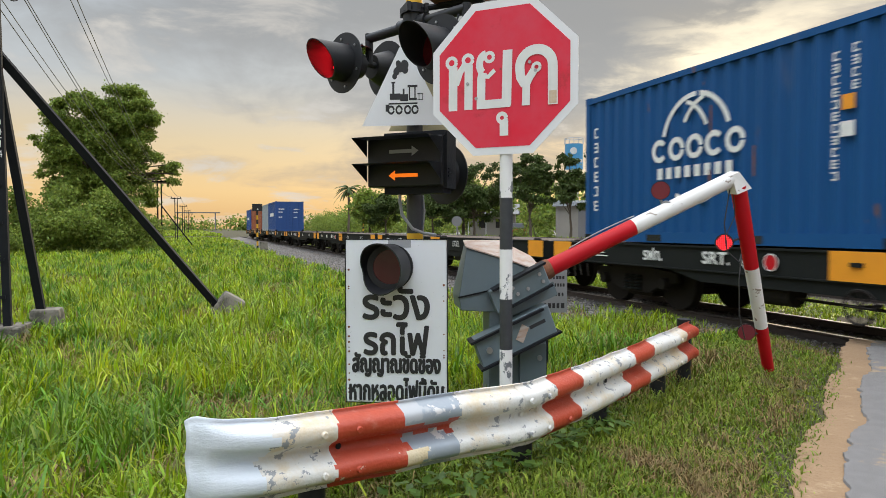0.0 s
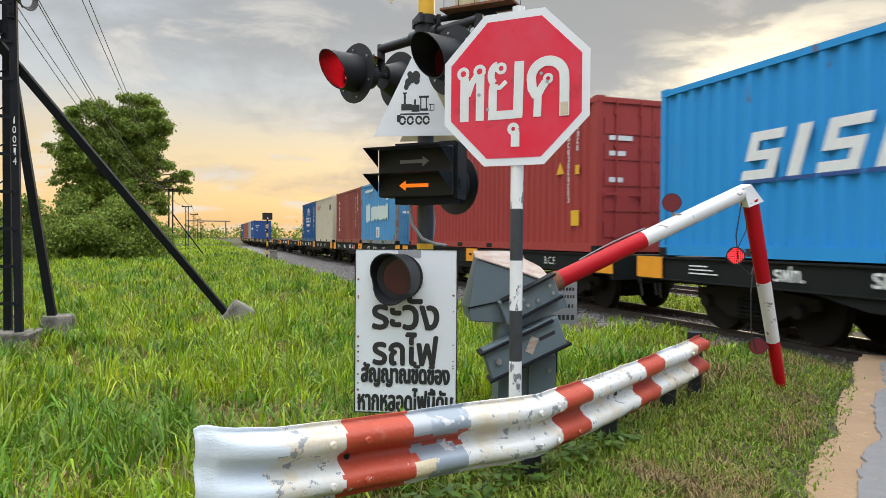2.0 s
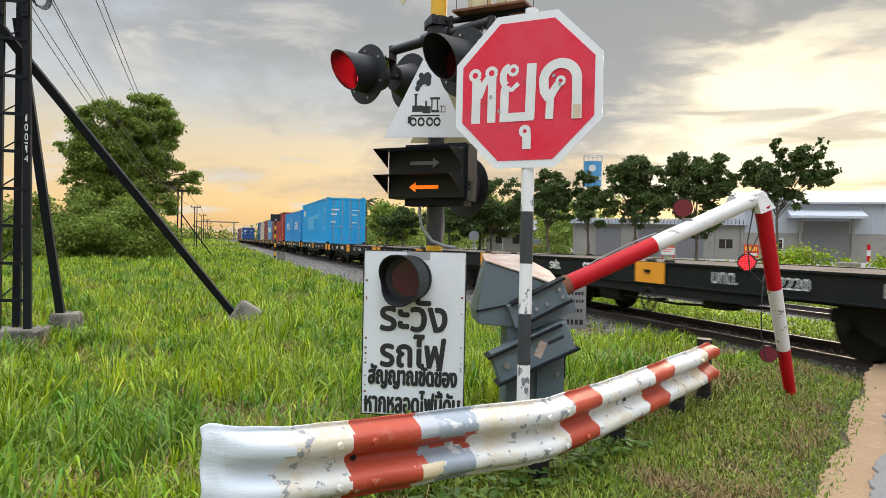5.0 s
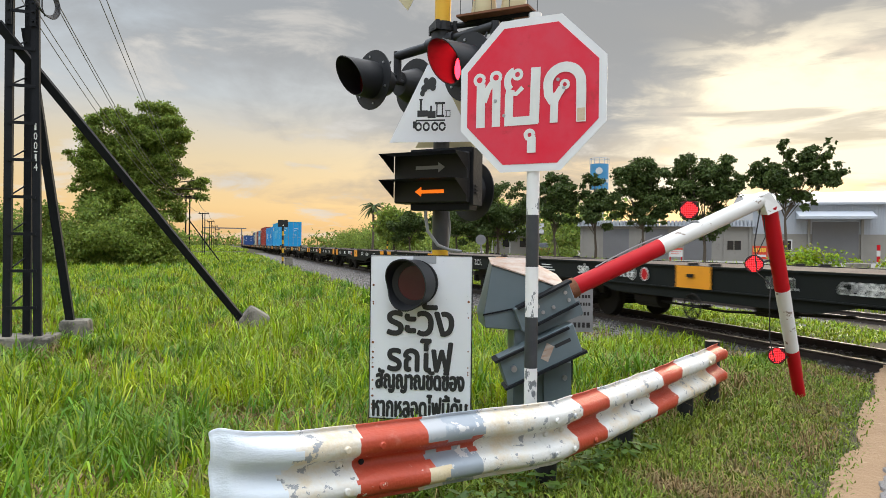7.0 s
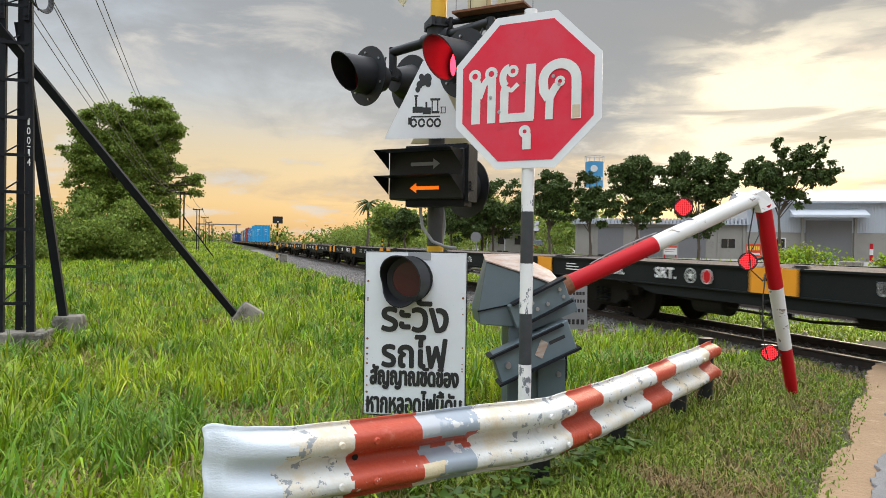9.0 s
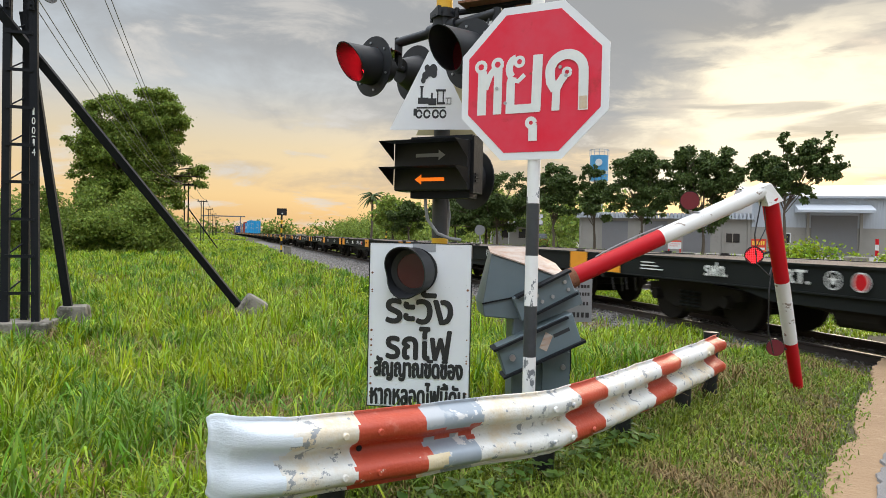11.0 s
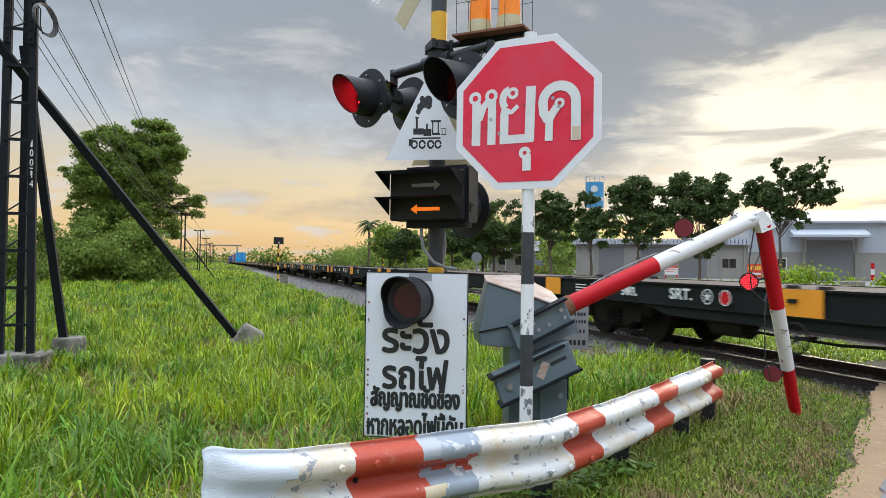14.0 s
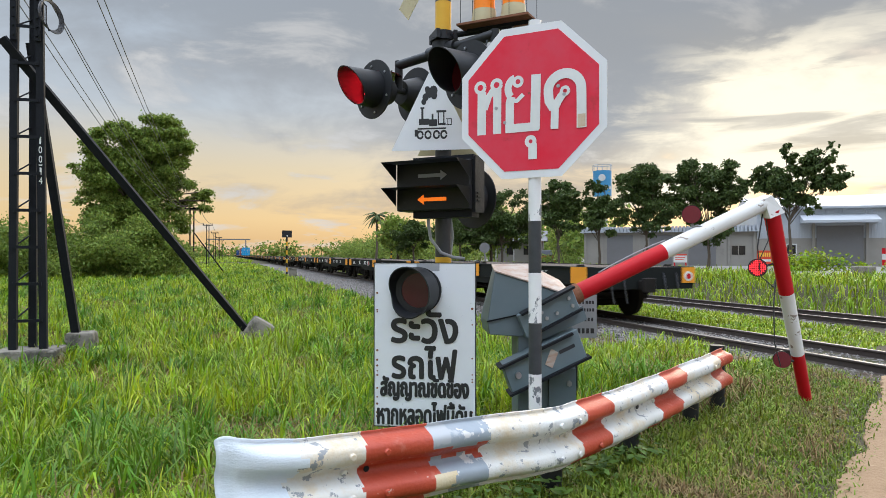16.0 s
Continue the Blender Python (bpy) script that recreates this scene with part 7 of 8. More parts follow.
    bar(bm, [(0.08, 0, 5.14), (0.26, -0.12, 5.18)], 0.018, 6)
    box(bm, 0.18, 0.28, -0.16, -0.08, 5.14, 5.20)
    bar(bm, [(0.10, 0, 5.2), (0.22, -0.1, 5.05), (0.23, -0.14, 4.8), (0.27, -0.15, 4.68)], 0.010, 5)
    part("bracket", bm, M["black_iron"], t)
    # line of poles and wires toward the horizon
    far = []
    for i, (d, hh) in enumerate(((46, 5.2), (80, 5.3), (112, 5.3), (145, 5.3), (180, 5.3))):
        x, y = -2.86 - 0.0080 * d - 0.35, 11.26 + d
        p = thing("telegraph_pole", pose(x, y, 0), "distant dark telegraph pole of two rails with crossarms", "telegraph pole", "telegraph poles along the line")
        for dx in (-0.14, 0.14):
            part("leg", box(B(), dx - 0.05, dx + 0.05, -0.05, 0.05, 0, hh), M["black_iron"], p)
        part("crossarm", box(B(), -0.62, 0.62, -0.05, 0.05, hh - 0.15, hh - 0.05), M["black_iron"], p)
        for dx in (-0.5, 0.5):
            part("insulator", cyl(B(), (dx, 0, hh - 0.05), (dx, 0, hh + 0.12), 0.05, n=8), M["black_iron"], p)
        if i == 0:
            part("stay", bar(B(), [(0.15, 0, hh * 0.62), (2.45, 0.6, 0.0)], 0.06, 4), M["black_iron"], p)
        far.append((x, y, hh))
    w = thing("overhead_wires", pose(0, 0, 0), "thin overhead telegraph wires running along the railway", "wires")
    x, y, hh = far[0]
    for a, q, dr in (((-3.138, 12.60, 5.12), (-0.55, -0.1), 0.9), ((-3.143, 12.59, 5.32), (-0.5, 0), 0.8), ((-2.706, 12.26, 5.20), (-0.1, 0), 1.0), ((-2.689, 12.25, 5.24), (0.0, 0), 0.9), ((-1.958, 10.47, 5.23), (-0.2, 0.9), 0.45), ((-1.854, 10.44, 5.23), (0.0, 0.9), 0.55)):
        pts = [Vector(p) for p in sag(a, (x + q[0], y, hh + q[1]), dr, 24)]
        pts.insert(0, pts[0] + (pts[0] - pts[1]) * 0.6)
        part("wire", bar(B(), pts, 0.0075, 4), M["wire"], w)
    for (x0, y0, h0), (x1, y1, h1) in zip(far, far[1:]):
        for dx in (-0.5, 0.5):
            part("wire", bar(B(), sag((x0 + dx, y0, h0 + 0.1), (x1 + dx, y1, h1 + 0.1), 0.4, 10), 0.02, 4), M["wire"], w)


make_stop_sign()
make_mast()
make_board()
make_gate()
make_barrier()
make_tower()
make_grass()


# ---- trees, yard and buildings beyond ----
def clump(rng, blobs, n, leaf, droop=0.2):
    """Leaf diamonds on and in a set of ellipsoids (x, y, z, rx, ry, rz)."""
    wts = np.array([b[3] * b[5] for b in blobs])
    idx = rng.choice(len(blobs), n, p=wts / wts.sum())
    b = np.array(blobs)[idx]
    v = rng.normal(0, 1, (n, 3))
    v /= np.linalg.norm(v, axis=1)[:, None]
    rad = rng.random(n) ** 0.55 * 1.2 + 0.5 * rng.random(n) ** 6
    lump = 1 + 0.22 * np.sin(v[:, 0] * 5 + b[:, 0]) * np.sin(v[:, 2] * 6 + b[:, 1]) + 0.12 * np.sin(v[:, 1] * 11)
    C = b[:, :3] + v * b[:, 3:] * (rad * lump)[:, None]
    a = rng.normal(0, 1, (n, 3))
    a /= np.linalg.norm(a, axis=1)[:, None]
    a[:, 2] -= droop
    w = np.cross(a, rng.normal(0, 1, (n, 3)))
    w /= np.linalg.norm(w, axis=1)[:, None] + 1e-6
    ln = leaf * rng.uniform(0.6, 1.5, n)
    V = np.stack([C, C + (a * 0.5 + w * 0.36) * ln[:, None], C + a * ln[:, None], C + (a * 0.5 - w * 0.36) * ln[:, None]], 1).reshape(-1, 3)
    F = np.arange(4 * n).reshape(-1, 4)
    return V, F


def tree(name, x, y, z, blobs, trunk_r, trunk_h, leaf, n, mat, label, seed, lean=(0, 0), turn=0.0):
    rng = np.random.default_rng(seed)
    t = thing(name, pose(x, y, z, 0, 0, turn), label, "tree")
    bm = B()
    top = Vector((lean[0], lean[1], trunk_h))
    bar_pts = [Vector((0, 0, -0.2)), Vector((lean[0] * 0.3 + 0.05, lean[1] * 0.3, trunk_h * 0.35)), Vector((lean[0] * 0.7 - 0.03, lean[1] * 0.7, trunk_h * 0.7)), top]
    for i, (p, q) in enumerate(zip(bar_pts, bar_pts[1:])):
        cyl(bm, p, q, trunk_r * (1 - 0.22 * i), trunk_r * (1 - 0.22 * (i + 1)), 9)
    for i, b in enumerate(blobs):
        if i % 5 and (b[0] < 3.4 or i % 2):
            continue
        s = bar_pts[2].lerp(top, rng.random()) if i else top
        e = Vector(b[:3])
        m = s.lerp(e, 0.5) + Vector(rng.normal(0, 0.12, 3))
        cyl(bm, s, m, trunk_r * 0.30, trunk_r * 0.15, 6)
        cyl(bm, m, e, trunk_r * 0.15, trunk_r * 0.05, 6)
        for _ in range(3):
            o = Vector(rng.normal(0, 1, 3)).normalized()
            cyl(bm, m, e + Vector((o.x * b[3], o.y * b[4], o.z * b[5])) * 0.75, trunk_r * 0.08, trunk_r * 0.02, 5)
    part("trunk", bm, M["bark"], t, smooth=True)
    V, F = clump(rng, blobs, n, leaf)
    cr = new("crown", bulk("crown", V, F, [mat]))
    cr.parent = t
    return t


def shrubs(name, blobs, n, leaf, mat, label, seed, category="bushes"):
    V, F = clump(np.random.default_rng(seed), blobs, n, leaf)
    tagged(new(name, bulk(name, V, F, [mat])), label, category, kind="stuff")


def masses(rng, specs, deep=0.7, size=0.34, more=1.0):
    """Leafy blobs that fill each mass of a crown (x, z, half width, half height, count), with an uneven outline."""
    out = []
    for cx, cz, hw, hh, n in specs:
        for _ in range(round(n * more)):
            a, q, w = rng.uniform(0, 2 * math.pi), math.sqrt(rng.random()), rng.uniform(-1, 1)
            r = rng.uniform(0.6, 1.3) * size * math.sqrt(hw * hh) * (1.2 - 0.5 * q)
            out.append((cx + hw * 1.06 * q * math.cos(a), w * deep * hw * math.sqrt(1 - 0.8 * q * q), cz + hh * 1.06 * q * math.sin(a), r * 1.2, r, r * 0.72))
    return out


def make_trees():
    rng = np.random.default_rng(21)
    # the large tree across the field
    top = masses(np.random.default_rng(8), [(2.06, 9.31, 1.97, 1.77, 30), (-0.95, 8.86, 1.92, 1.54, 26), (-2.46, 7.4, 1.14, 0.83, 9), (0.12, 6.62, 2.52, 1.94, 34), (-2.1, 5.34, 1.14, 0.68, 8), (2.64, 6.38, 1.19, 1.78, 14), (0.15, 4.1, 2.72, 1.63, 24), (-1.2, 7.3, 1.7, 1.2, 12), (1.4, 7.6, 1.6, 1.3, 12)], size=0.27, more=1.7)
    side = masses(np.random.default_rng(9), [(4.14, 5.99, 1.10, 0.60, 7), (4.64, 4.97, 0.73, 0.60, 5), (3.41, 3.96, 0.90, 0.85, 6), (5.2, 6.2, 0.35, 0.3, 2)], size=0.46)
    tree("tree", -7.3, 52.0, 0, top + side, 0.38, 5.6, 0.150, 135000, M["leaf"], "tall broad-crowned green tree standing beyond the field", 1, turn=8.0)
    low = masses(rng, [(-3.57, 2.55, 0.94, 1.35, 9), (-2.38, 2.02, 1.53, 1.53, 12), (-0.41, 2.1, 1.91, 1.74, 16), (1.82, 2.0, 1.78, 1.80, 16), (3.30, 1.30, 0.95, 1.23, 8), (-4.99, 1.6, 1.6, 1.5, 14), (0.6, 1.3, 4.2, 1.2, 24)], size=0.42)
    turn = Matrix.Translation((-7.3, 47.0, 0)) @ Matrix.Rotation(radians(8.9), 4, "Z")
    shrubs("field_bushes", [(*(turn @ Vector(b[:3])), *b[3:]) for b in low] + [(-22 + 2.0 * i, 48 + rng.normal(0, 1.5), 1.3 + 0.3 * rng.random(), 2.0, 1.6, 1.5 + 0.3 * math.sin(i * 2)) for i in range(6)] + [(-14.5, 52, 2.0, 1.8, 2, 1.7), (-17.5, 52, 2.0, 2.6, 2, 1.7), (-22, 50, 2.0, 3, 2, 1.5)],
           80000, 0.150, M["leaf"], "dense green bushes below the tall tree", 2)
    # wood along the far side of the line
    bl = []
    for i in range(46):
        s = 62 + 6.5 * i + rng.normal(0, 2)
        l = 27 + 0.11 * s + rng.normal(0, 2.5) - (4 if i > 25 else 0)
        hh = 4.6 + 2.0 * rng.random()
        p = rail_point(l, s, 0.4 + hh * 0.55)
        bl.append((p.x, p.y, p.z, 3.4 + rng.random(), 3.0, hh * 0.62))
    shrubs("distant_wood", bl, 60000, 0.45, M["leaf"], "belt of distant green trees along the far side of the line", 3, "wood")
    bl = []
    for i in range(40):
        a = radians(-24 + 2.0 * i + rng.normal(0, 0.5))
        r = 330 + 80 * rng.random()
        bl.append((r * math.sin(a), r * math.cos(a), 2.6, 9, 6, 3.5 + 2.2 * rng.random()))
    shrubs("horizon_wood", bl, 20000, 1.4, M["leaf"], "low tree line on the horizon", 4, "wood")
    # row in front of the warehouses: camera-side row of trees
    rows = [(12.6, 70, 4.6, 5.0, "leaf"), (20.3, 66, 5.6, 5.5, "leaf")]
    for i, (b, d, hh, w, mt) in enumerate(rows):
        x, y = d * math.sin(radians(b)), d * math.cos(radians(b))
        tree("tree", x, y, 0.5, [(rng.normal(0, w * 0.22), rng.normal(0, 0.8), hh * (0.45 + 0.10 * k), w * 0.36 * (1 - 0.09 * k), w * 0.3, hh * 0.17) for k in range(5)] + [(0, 0, hh * 0.88, w * 0.2, w * 0.2, hh * 0.13)],
             0.18, hh * 0.55, 0.30, 6500, M[mt], "green broadleaf tree in front of the warehouses", 30 + i)


def make_yard():
    # concrete yard sheet
    bm = B()
    c = [rail_point(21.5, 25, 0.56), rail_point(140, 10, 0.56), rail_point(150, 150, 0.56), rail_point(30, 130, 0.56)]
    bm.faces.new([bm.verts.new(p) for p in c])
    ob = part("yard", bm, M["yard"])
    tagged(ob, "pale concrete yard before the warehouses", "yard", kind="structure")


def make_far_row():
    rng = np.random.default_rng(77)
    # these crowns take the leaf copy darkened as if backlit
    row = [
        (21.8, 56.2, -21.2, 2.6, "leaf_silhouette", 13000, [(0.32, 4.85, 3.14, 1.27, 18), (-1.12, 3.31, 2.95, 1.28, 14), (1.57, 3.1, 2.15, 1.17, 11), (1.03, 6.0, 1.66, 0.69, 7), (-2.83, 2.55, 1.97, 1.18, 9)]),
        (23.4, 48.4, -25.8, 2.6, "leaf_silhouette", 7500, [(0.06, 5.29, 1.47, 1.40, 14), (0.22, 3.77, 1.56, 1.30, 12)]),
        (25.9, 46.6, -29.1, 2.6, "leaf_silhouette", 5200, [(-0.03, 5.26, 1.02, 1.20, 10), (0.2, 3.69, 1.44, 1.19, 10), (-0.46, 6.1, 0.60, 0.5, 4)]),
        (27.6, 42.9, -32.8, 3.0, "leaf_silhouette", 9500, [(-0.39, 6.17, 1.44, 1.15, 15), (0.59, 4.86, 1.76, 1.6, 16), (-0.95, 4.66, 1.45, 1.45, 12), (0.05, 3.06, 1.36, 0.88, 7)]),
        (31.1, 40.8, -37.4, 2.8, "leaf_silhouette", 10500, [(-0.98, 6.42, 1.34, 1.15, 13), (0.87, 6.1, 1.64, 1.33, 16), (-0.46, 4.66, 1.73, 1.5, 16), (1.37, 4.64, 1.24, 1.17, 10), (0.31, 2.69, 1.41, 0.86, 7)]),
        (34.9, 37.5, -43.0, 4.2, "leaf_silhouette", 9500, [(-0.98, 6.11, 1.44, 0.95, 11), (1.22, 7.06, 1.26, 0.96, 10), (2.28, 6.01, 1.1, 0.96, 8), (0.49, 5.32, 1.5, 0.9, 9), (-0.23, 7.8, 0.40, 0.56, 4), (2.51, 7.9, 0.28, 0.44, 3), (0.84, 4.38, 0.97, 0.6, 4)]),
        (19.4, 60.5, -18.0, 2.2, "leaf_silhouette", 5200, [(0.0, 3.2, 2.3, 1.3, 14), (0.3, 4.3, 1.4, 0.7, 7)]),
        (15.6, 63.0, -14.0, 1.8, "leaf_silhouette", 4600, [(0.0, 2.6, 1.9, 1.2, 12), (-0.3, 3.6, 1.1, 0.6, 6)])]
    for i, (x, y, turn, th, mt, n, specs) in enumerate(row):
        r = np.random.default_rng(100 + i)
        tree("tree", x, y, 0.5, masses(r, specs, size=0.23, more=2.2), 0.13, th, 0.17, int(n * 2.3), M[mt], "broadleaf tree with a thin trunk before the warehouses", 200 + i, turn=turn)
        if i in (1, 3, 5):
            t = thing("tree_prop", pose(x, y, 0.5), "wooden poles propping a young tree", "tree prop")
            for a in (0.3, 2.4, 4.5):
                part("pole", bar(B(), [(0.7 * math.cos(a), 0.7 * math.sin(a), 0), (0.08 * math.cos(a), 0.08 * math.sin(a), 1.7)], 0.03, 5), M["bark"], t)
    # clipped hedges
    for x, y, w, h in ((25.7, 50.9, 0.9, 0.75), (24.4, 52.3, 0.75, 0.8)):
        shrubs("hedge", [(x, y, 0.5 + h * 0.6, w, 0.7, h * 0.75), (x - w * 0.5, y, 0.5 + h * 0.4, w * 0.6, 0.7, h * 0.6), (x + w * 0.5, y, 0.5 + h * 0.4, w * 0.6, 0.7, h * 0.6)], 1500, 0.13, M["leaf"], "rounded clipped green hedge", 61, "hedge")
    shrubs("yard_weeds", [(32.5 + rng.normal(0, 1.6), 32.2 + rng.normal(0, 0.6), 0.75 + 0.35 * rng.random(), 0.6, 0.5, 0.6) for _ in range(9)] + [(36.5 + rng.normal(0, 1.2), 31 + rng.normal(0, 0.6), 0.7, 0.6, 0.5, 0.4) for _ in range(7)], 3600, 0.16, M["grass"], "pale green bushy weeds at the yard's edge", 62, "weeds")
    # coconut palm
    t = thing("palm_tree", pose(24.6, 128.5, 0.3), "slender coconut palm standing above the wood", "palm tree")
    part("trunk", bar(B(), [(0, 0, 0), (0.2, 0, 4), (0.1, 0, 8.6)], 0.22, 8), M["bark"], t)
    for i in range(24):
        a = i * 2.399
        el = 1.0 - 1.5 * ((i * 7) % 24) / 24
        d = Vector((math.cos(a), math.sin(a) * 0.6, 0))
        pts = [Vector((0.1, 0, 8.6)) + d * (2.9 * q) + Vector((0, 0, el * 2.4 * q - 2.0 * q * q)) for q in (0, 0.25, 0.5, 0.75, 1.0)]
        bm = B()
        prev = None
        for q, p in enumerate(pts):
            w = (0.08, 0.24, 0.28, 0.22, 0.04)[q]
            s = Vector((-d.y, d.x, 0)).normalized() * w
            cur = [bm.verts.new(p - s - Vector((0, 0, w * 0.5))), bm.verts.new(p), bm.verts.new(p + s - Vector((0, 0, w * 0.5)))]
            if prev:
                for b in (0, 1):
                    bm.faces.new((prev[b], prev[b + 1], cur[b + 1], cur[b]))
            prev = cur
        part("frond", bm, M["leaf_silhouette"], t)
    # water tank
    t = thing("water_tank", pose(42.8, 76.2, 0.5), "blue cylindrical water tank on a white tower with a railing", "water tank")
    part("tower", cyl(B(), (0, 0, 0), (0, 0, 8.2), 0.7, 0.6, 18), M["wall_metal"], t, smooth=True)
    part("tank", cyl(B(), (0, 0, 8.2), (0, 0, 11.3), 1.12, n=26), M["tank_blue"], t, smooth=True)
    part("railing", torus(B(), (0, 0, 12.0), (0, 0, 1), 1.15, 0.04, 24, 5), M["wall_metal"], t)
    for i in range(12):
        a = i * math.pi / 6
        part("railing_post", bar(B(), [(1.15 * math.cos(a), 1.15 * math.sin(a), 11.3), (1.15 * math.cos(a), 1.15 * math.sin(a), 12.0)], 0.035, 4), M["wall_metal"], t)
    part("emblem", cyl(B(), (-0.62, -1.02, 10.4), (-0.56, -0.94, 10.4), 0.42, n=16), M["cast_white"], t)
    for i in range(4):
        part("letter_bar", box(B(), -0.85 + 0.38 * i, -0.62 + 0.38 * i, -1.16, -1.10, 9.0, 9.4), M["cast_white"], t)


def make_warehouses():
    m = facing((29.45, 56.09, 0.0), (0.830, -0.558))
    G = 0.55
    # low concrete building
    t = thing("concrete_building", m, "low grey concrete building with metal shutters", "building")
    part("wall", box(B(), 0.2, 14.4, G, 3.45, -8.0, 0.0), M["wall_concrete"], t)
    roof = part("roof", box(B(), -0.1, 14.6, 3.45, 3.52, -8.2, 0.4), M["wall_metal"], t)
    for i in range(48):
        x = 0.305 * i
        part("roof_rib", box(B(), x, x + 0.2, 3.52, 3.95, -8.2, 0.35), M["wall_metal"], roof)
    for x in (0.3, 1.73, 4.9, 8.16, 12.22, 14.2):
        part("pilaster", box(B(), x - 0.09, x + 0.09, G, 3.45, 0.0, 0.10), M["wall_concrete"], t)
    for x0, x1 in ((2.2, 4.4), (5.8, 7.7), (9.0, 11.2)):
        sh = part("roller_shutter", box(B(), x0, x1, G, G + 2.66, 0.0, 0.012), M["shutter_grey"], t)
        for i in range(14):
            part("slat", box(B(), x0, x1, G + i * 0.19, G + i * 0.19 + 0.17, 0.012, 0.035), M["shutter_grey"], sh)
    w = part("window", box(B(), 12.45, 13.5, 1.5, 2.25, 0.0, 0.03), M["glass_hole_dark"], t)
    part("window_frame", box(B(), 12.93, 12.99, 1.5, 2.25, 0.03, 0.05), M["wall_concrete"], w)
    # tall warehouse
    t = thing("warehouse", m, "large pale corrugated metal warehouse with a grey roller door", "warehouse")
    part("base_wall", box(B(), 14.4, 45.0, G, 2.85, -20, 0.02), M["wall_concrete"], t)
    bm = B()
    for i in range(150):
        x = 14.4 + i * 0.204
        box(bm, x, x + 0.13, 2.85, 5.35, 0.02, 0.06)
    box(bm, 14.4, 45.0, 2.85, 5.35, -20, 0.02)
    part("upper_wall", bm, M["wall_metal"], t)
    bm = B()
    v = [bm.verts.new(p) for p in ((14.2, 5.3, 0.3), (45.2, 5.3, 0.3), (45.2, 7.3, -9.5), (14.2, 6.9, -9.5), (14.2, 5.3, -20), (45.2, 5.3, -20))]
    bm.faces.new(v[:4])
    bm.faces.new((v[3], v[2], v[5], v[4]))
    bm.faces.new((v[0], v[3], v[4]))
    bm.faces.new((v[1], v[5], v[2]))
    part("roof", bm, M["wall_metal"], t)
    part("gutter", box(B(), 14.2, 45.2, 5.25, 5.42, 0.2, 0.42), M["wall_metal"], t)
    bm = B()
    v = [bm.verts.new(p) for p in ((17.6, 4.75, 0.1), (23.1, 4.75, 0.1), (23.1, 4.25, 1.6), (17.6, 4.25, 1.6), (17.6, 4.05, 1.6), (23.1, 4.05, 1.6), (17.6, 4.05, 0.1), (23.1, 4.05, 0.1))]
    for f in ((0, 1, 2, 3), (3, 2, 5, 4), (0, 3, 4, 6), (1, 7, 5, 2), (6, 4, 5, 7)):
        bm.faces.new([v[i] for i in f])
    part("canopy", bm, M["wall_metal"], t)
    rd = part("roller_door", box(B(), 18.85, 22.2, G, G + 3.3, 0.06, 0.068), M["shutter_grey"], t)
    for i in range(20):
        part("slat", box(B(), 18.85, 22.2, G + i * 0.165, G + i * 0.165 + 0.15, 0.068, 0.09), M["shutter_grey"], rd)
    for x in (18.6, 22.45):
        part("column", box(B(), x - 0.1, x + 0.1, G, 4.1, 0.06, 0.2), M["wall_concrete"], t)
    for x0 in (16.55, 25.5):
        fr = part("window", box(B(), x0, x0 + 0.85, 1.45, 2.4, 0.02, 0.06), M["cast_white"], t)
        part("pane", box(B(), x0 + 0.1, x0 + 0.75, 1.55, 2.3, 0.06, 0.075), M["glass_hole_dark"], fr)
    # small house under the trees
    mh = facing((25.4, 66.5, 0.0), (0.90, -0.43))
    t = thing("small_house", mh, "small pale house in the shade of trees", "house")
    part("wall", box(B(), 0, 4.6, G, 3.0, -4, 0), M["wall_concrete"], t)
    bm = B()
    v = [bm.verts.new(p) for p in ((-0.4, 2.9, 0.6), (5.0, 2.9, 0.6), (5.0, 4.0, -2), (-0.4, 4.0, -2), (-0.4, 2.9, -4.6), (5.0, 2.9, -4.6))]
    bm.faces.new(v[:4])
    bm.faces.new((v[3], v[2], v[5], v[4]))
    part("roof", bm, M["shutter_grey"], t)
    for x in (0.9, 2.6):
        part("window", box(B(), x, x + 0.7, 1.5, 2.4, 0.0, 0.03), M["glass_hole_dark"], t)
    for x in (-0.2, 1.6, 3.6):
        part("post", box(B(), x, x + 0.09, G, 2.9, 0.7, 0.79), M["cast_white"], t)


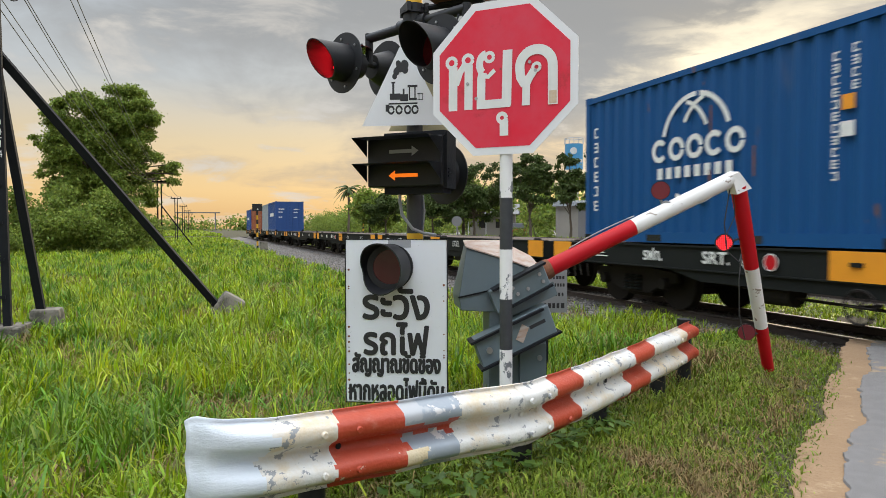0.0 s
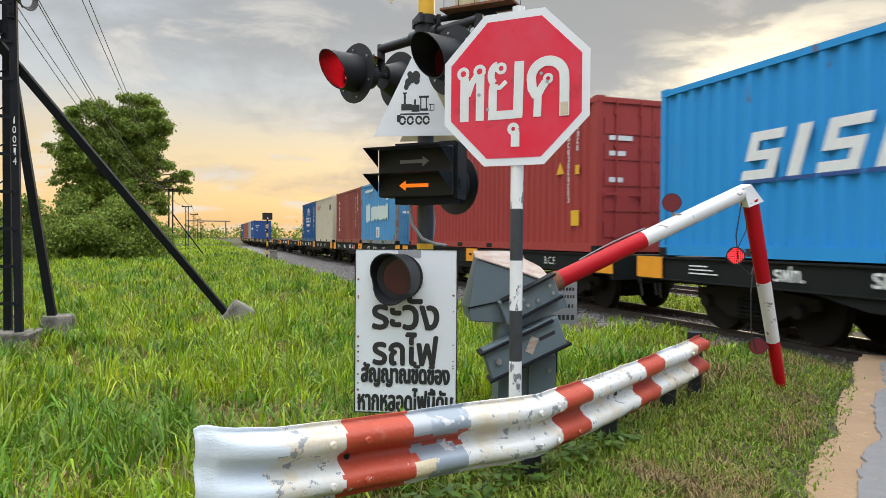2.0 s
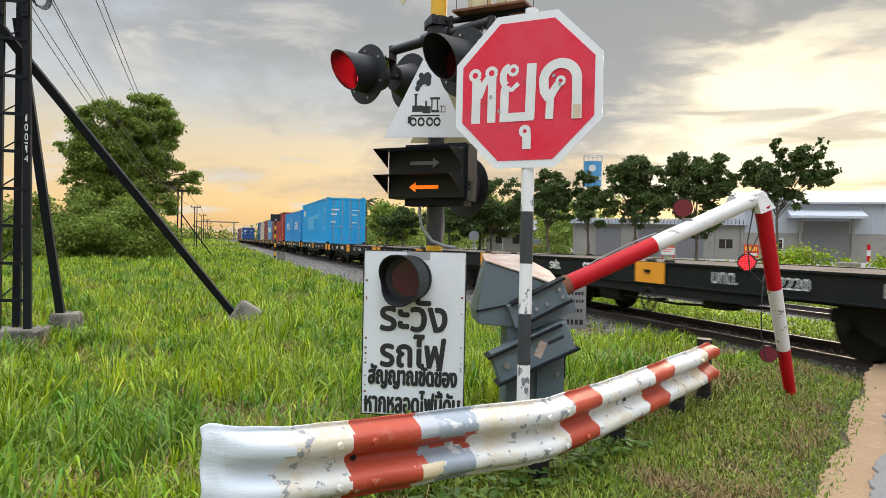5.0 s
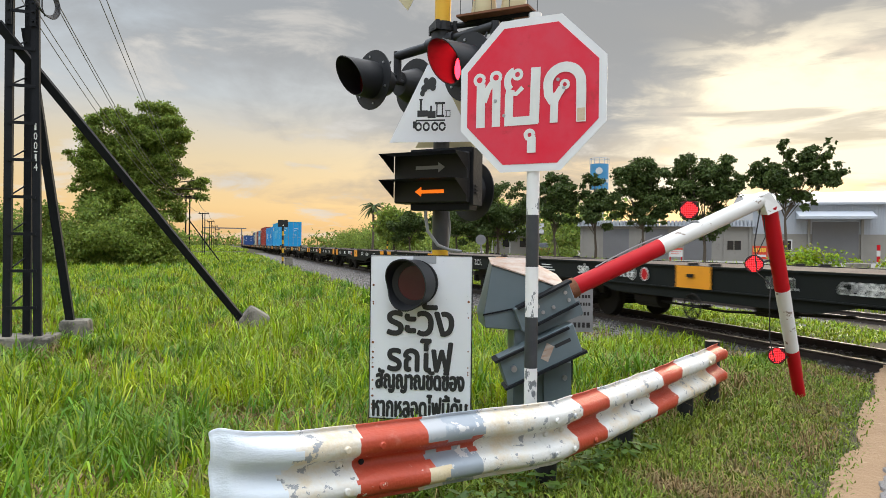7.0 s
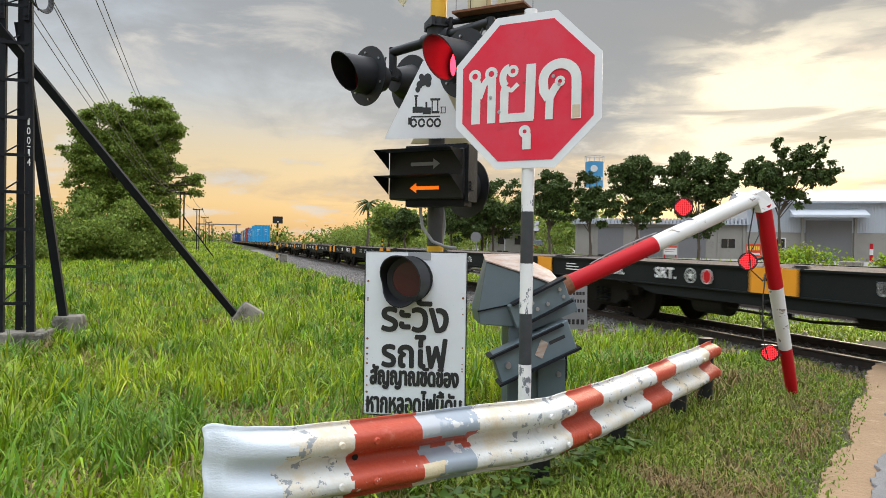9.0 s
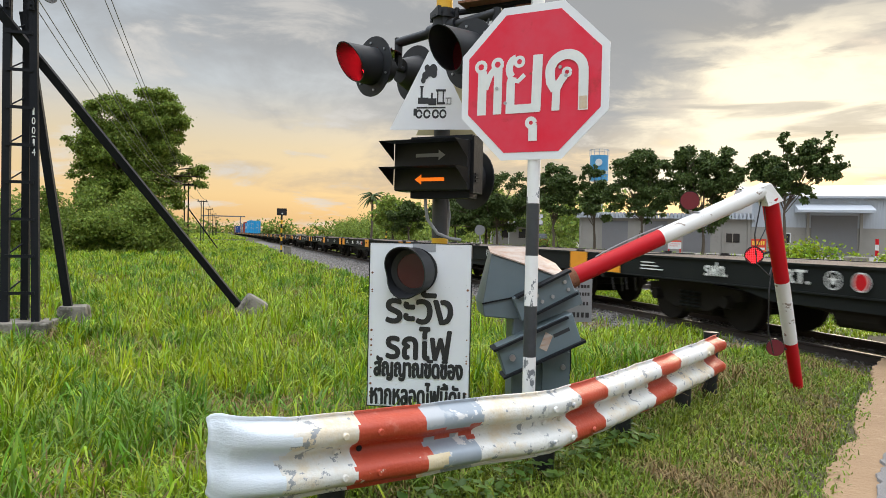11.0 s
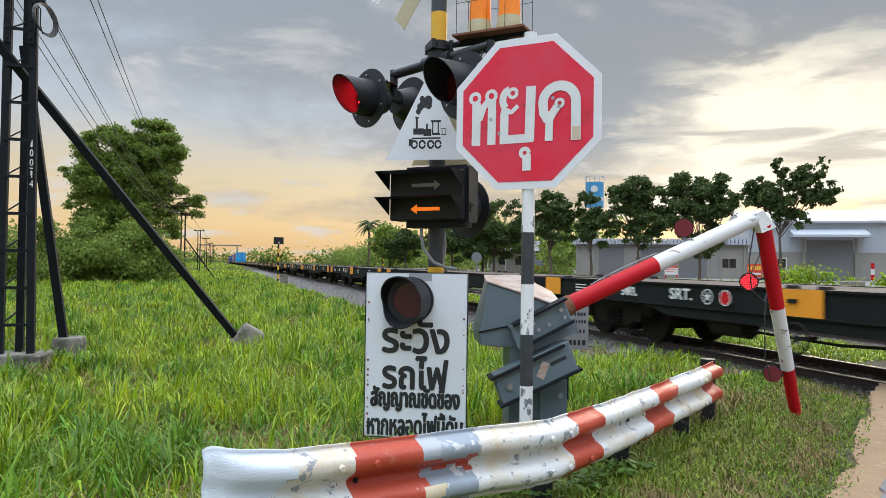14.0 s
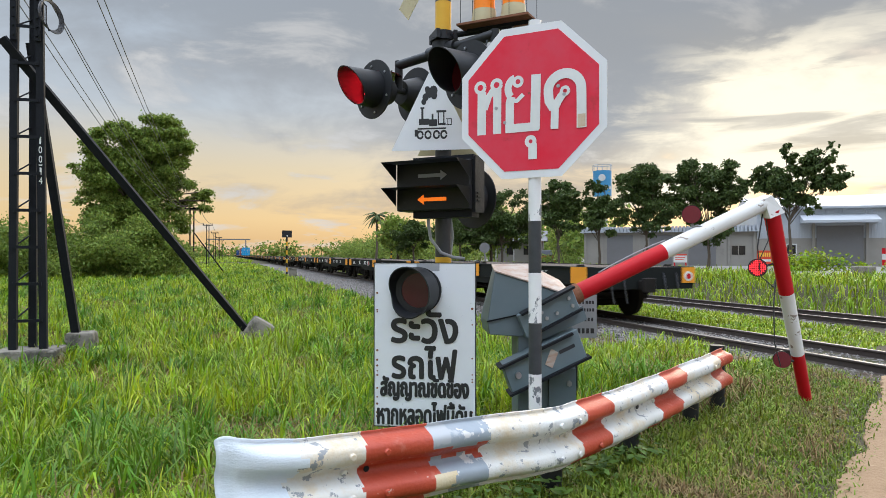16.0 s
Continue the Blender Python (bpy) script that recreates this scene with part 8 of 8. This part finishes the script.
def make_signals():
    for x, y, h, s in ((3.40, 53.3, 2.9, 1.0), (15.75, 73.7, 2.3, 1.15)):
        t = thing("rail_signal", pose(x, y, -0.1), "black railway signal head on a black and yellow post", "rail signal", "signals beside the line")
        n = 9
        for i in range(n):
            z0, z1 = h * i / n, h * (i + 1) / n
            part("post_band", cyl(B(), (0, 0, z0), (0, 0, z1), 0.07 * s, n=10, caps=False), M["black_paint"] if i % 2 == 0 else M["yellow_paint"], t)
        part("head", box(B(), -0.36 * s, 0.36 * s, -0.12, 0.12, h, h + 0.52), M["black_paint"], t)
        if s == 1.0:
            part("aspect_lens", cyl(B(), (0.02, -0.14, h + 0.12), (0.02, -0.12, h + 0.12), 0.06, n=12), M["cast_white"], t)
    t = thing("relay_box", pose(3.55, 49.0, -0.1), "dark square equipment box beside the ballast", "relay box")
    part("body", box(B(), -0.24, 0.24, -0.24, 0.24, 0, 0.62), M["concrete"], t)
    part("lid", box(B(), -0.27, 0.27, -0.27, 0.27, 0.62, 0.68), M["concrete"], t)
    # far gantry over the line
    t = thing("signal_gantry", pose(-11.5, 330, 0), "pale distant gantry standing over the railway", "gantry")
    for x in (-2, 14):
        part("leg", box(B(), x - 0.25, x + 0.25, -0.25, 0.25, 0, 8.4), M["shutter_grey"], t)
    part("beam", box(B(), -3, 16, -0.3, 0.3, 8.3, 8.8), M["shutter_grey"], t)
    # yard notices
    m = facing((27.5, 38.9, 0.55), (0.85, -0.52))
    t = thing("yard_notice", m, "white notice board with a red header on two posts", "notice board")
    part("board", box(B(), -0.42, 0.40, 0.45, 1.0, 0, 0.03), M["cast_white"], t)
    part("header", box(B(), -0.42, 0.40, 0.90, 1.0, 0.03, 0.04), M["red_sign"], t)
    for x in (-0.36, 0.34):
        part("post", box(B(), x - 0.04, x + 0.04, -0.1, 0.95, -0.06, 0), M["arm_red"], t)
        part("foot", cyl(B(), (x, -0.05, 0), (x, 0.12, 0), 0.16, 0.14, 12), M["black_paint"], t)
    part("writing_bar", box(B(), -0.33, 0.3, 0.75, 0.79, 0.03, 0.036), M["red_sign"], t)
    part("writing_bar", box(B(), -0.33, 0.2, 0.62, 0.66, 0.03, 0.036), M["red_sign"], t)
    m = facing((30.6, 34.9, 0.6), (0.80, -0.6))
    t = thing("red_sign", m, "orange-red rental sign with yellow writing bars", "sign")
    part("board", box(B(), -0.42, 0.42, 0.35, 1.15, 0, 0.03), M["red_sign"], t)
    for i in range(6):
        part("writing_bar", box(B(), -0.36 + 0.12 * i, -0.28 + 0.12 * i, 0.78, 1.02, 0.03, 0.036), M["yellow_text"], t)
    part("number_bar", box(B(), -0.34, 0.34, 0.48, 0.62, 0.03, 0.036), M["cast_white"], t)
    part("post", box(B(), -0.04, 0.04, -0.1, 0.4, -0.05, 0), M["black_iron"], t)
    t = thing("bollard", pose(37.6, 32.9, 0.5), "red and white striped post at the yard", "bollard")
    for i in range(4):
        part("band", cyl(B(), (0, 0, 0.35 * i), (0, 0, 0.35 * i + 0.35), 0.10, n=12), M["arm_red"] if i % 2 else M["cast_white"], t)
    t = thing("concrete_block", pose(25.6, 23.4, 0.45), "weathered concrete block in the grass bank", "concrete block")
    part("body", bevelled(box(B(), -0.4, 0.4, -0.3, 0.3, 0, 0.55), 0.04), M["concrete"], t)
    t = thing("traffic_mirror", pose(13.6, 37.8, 0.0), "round white traffic mirror on a post, seen from behind", "traffic mirror")
    part("post", bar(B(), [(0.2, 0, 0), (0.0, 0, 1.6)], 0.05, 8), M["shutter_grey"], t)
    part("dish", cyl(B(), (0, 0, 1.9), (0.03, 0.08, 1.9), 0.30, 0.26, 20), M["shutter_grey"], t)
    t = thing("parked_car", pose(27.7, 60.2, 0.55, 0, 0, 70), "small red car parked under the trees", "car")
    part("body", bevelled(box(B(), -1.9, 1.9, -0.8, 0.8, 0.3, 0.85), 0.12, 2), M["arm_red"], t)
    part("cabin", bevelled(box(B(), -1.1, 1.0, -0.7, 0.7, 0.85, 1.4, taper=0.8), 0.08, 2), M["glass_hole_dark"], t)
    for x in (-1.2, 1.2):
        for y in (-0.75, 0.75):
            part("wheel", cyl(B(), (x, y - 0.08, 0.3), (x, y + 0.08, 0.3), 0.3, n=16), M["black_paint"], t)


make_trees()
make_yard()
make_far_row()
make_warehouses()
make_signals()


# ---- what moves ----
def motions():
    for ob, q, z in MOVERS:
        walk(ob, [(t, rail_pose(TRACKS[0], q + SPEED * t, z)) for t in (0, 4, 8, 12, 16)])
    starts = (0.4, 2.05, 3.65, 5.2, 6.8, 8.35, 9.95, 11.55, 13.15, 14.75)
    # the added flaps swing to imitate lamps switching on and off
    for ob, phase in ADDED_FLAPS:
        # phase 1: open (lit) from each start for 0.8 s; phase 0: open in between
        shut = Matrix.Identity(4)
        lifted = pose(0, 0, 0, 86, 0, 0)
        first = shut if phase else lifted
        rows = [(0, first)]
        for s in starts:
            a, b = (shut, lifted) if phase else (lifted, shut)
            rows += [(s - 0.03, a), (s + 0.03, b), (s + 0.77, b), (s + 0.83, a)]
        rows.append((16, rows[-1][1]))
        base = ob.matrix_basis.copy()
        walk(ob, [(t, base @ m) for t, m in rows])


motions()
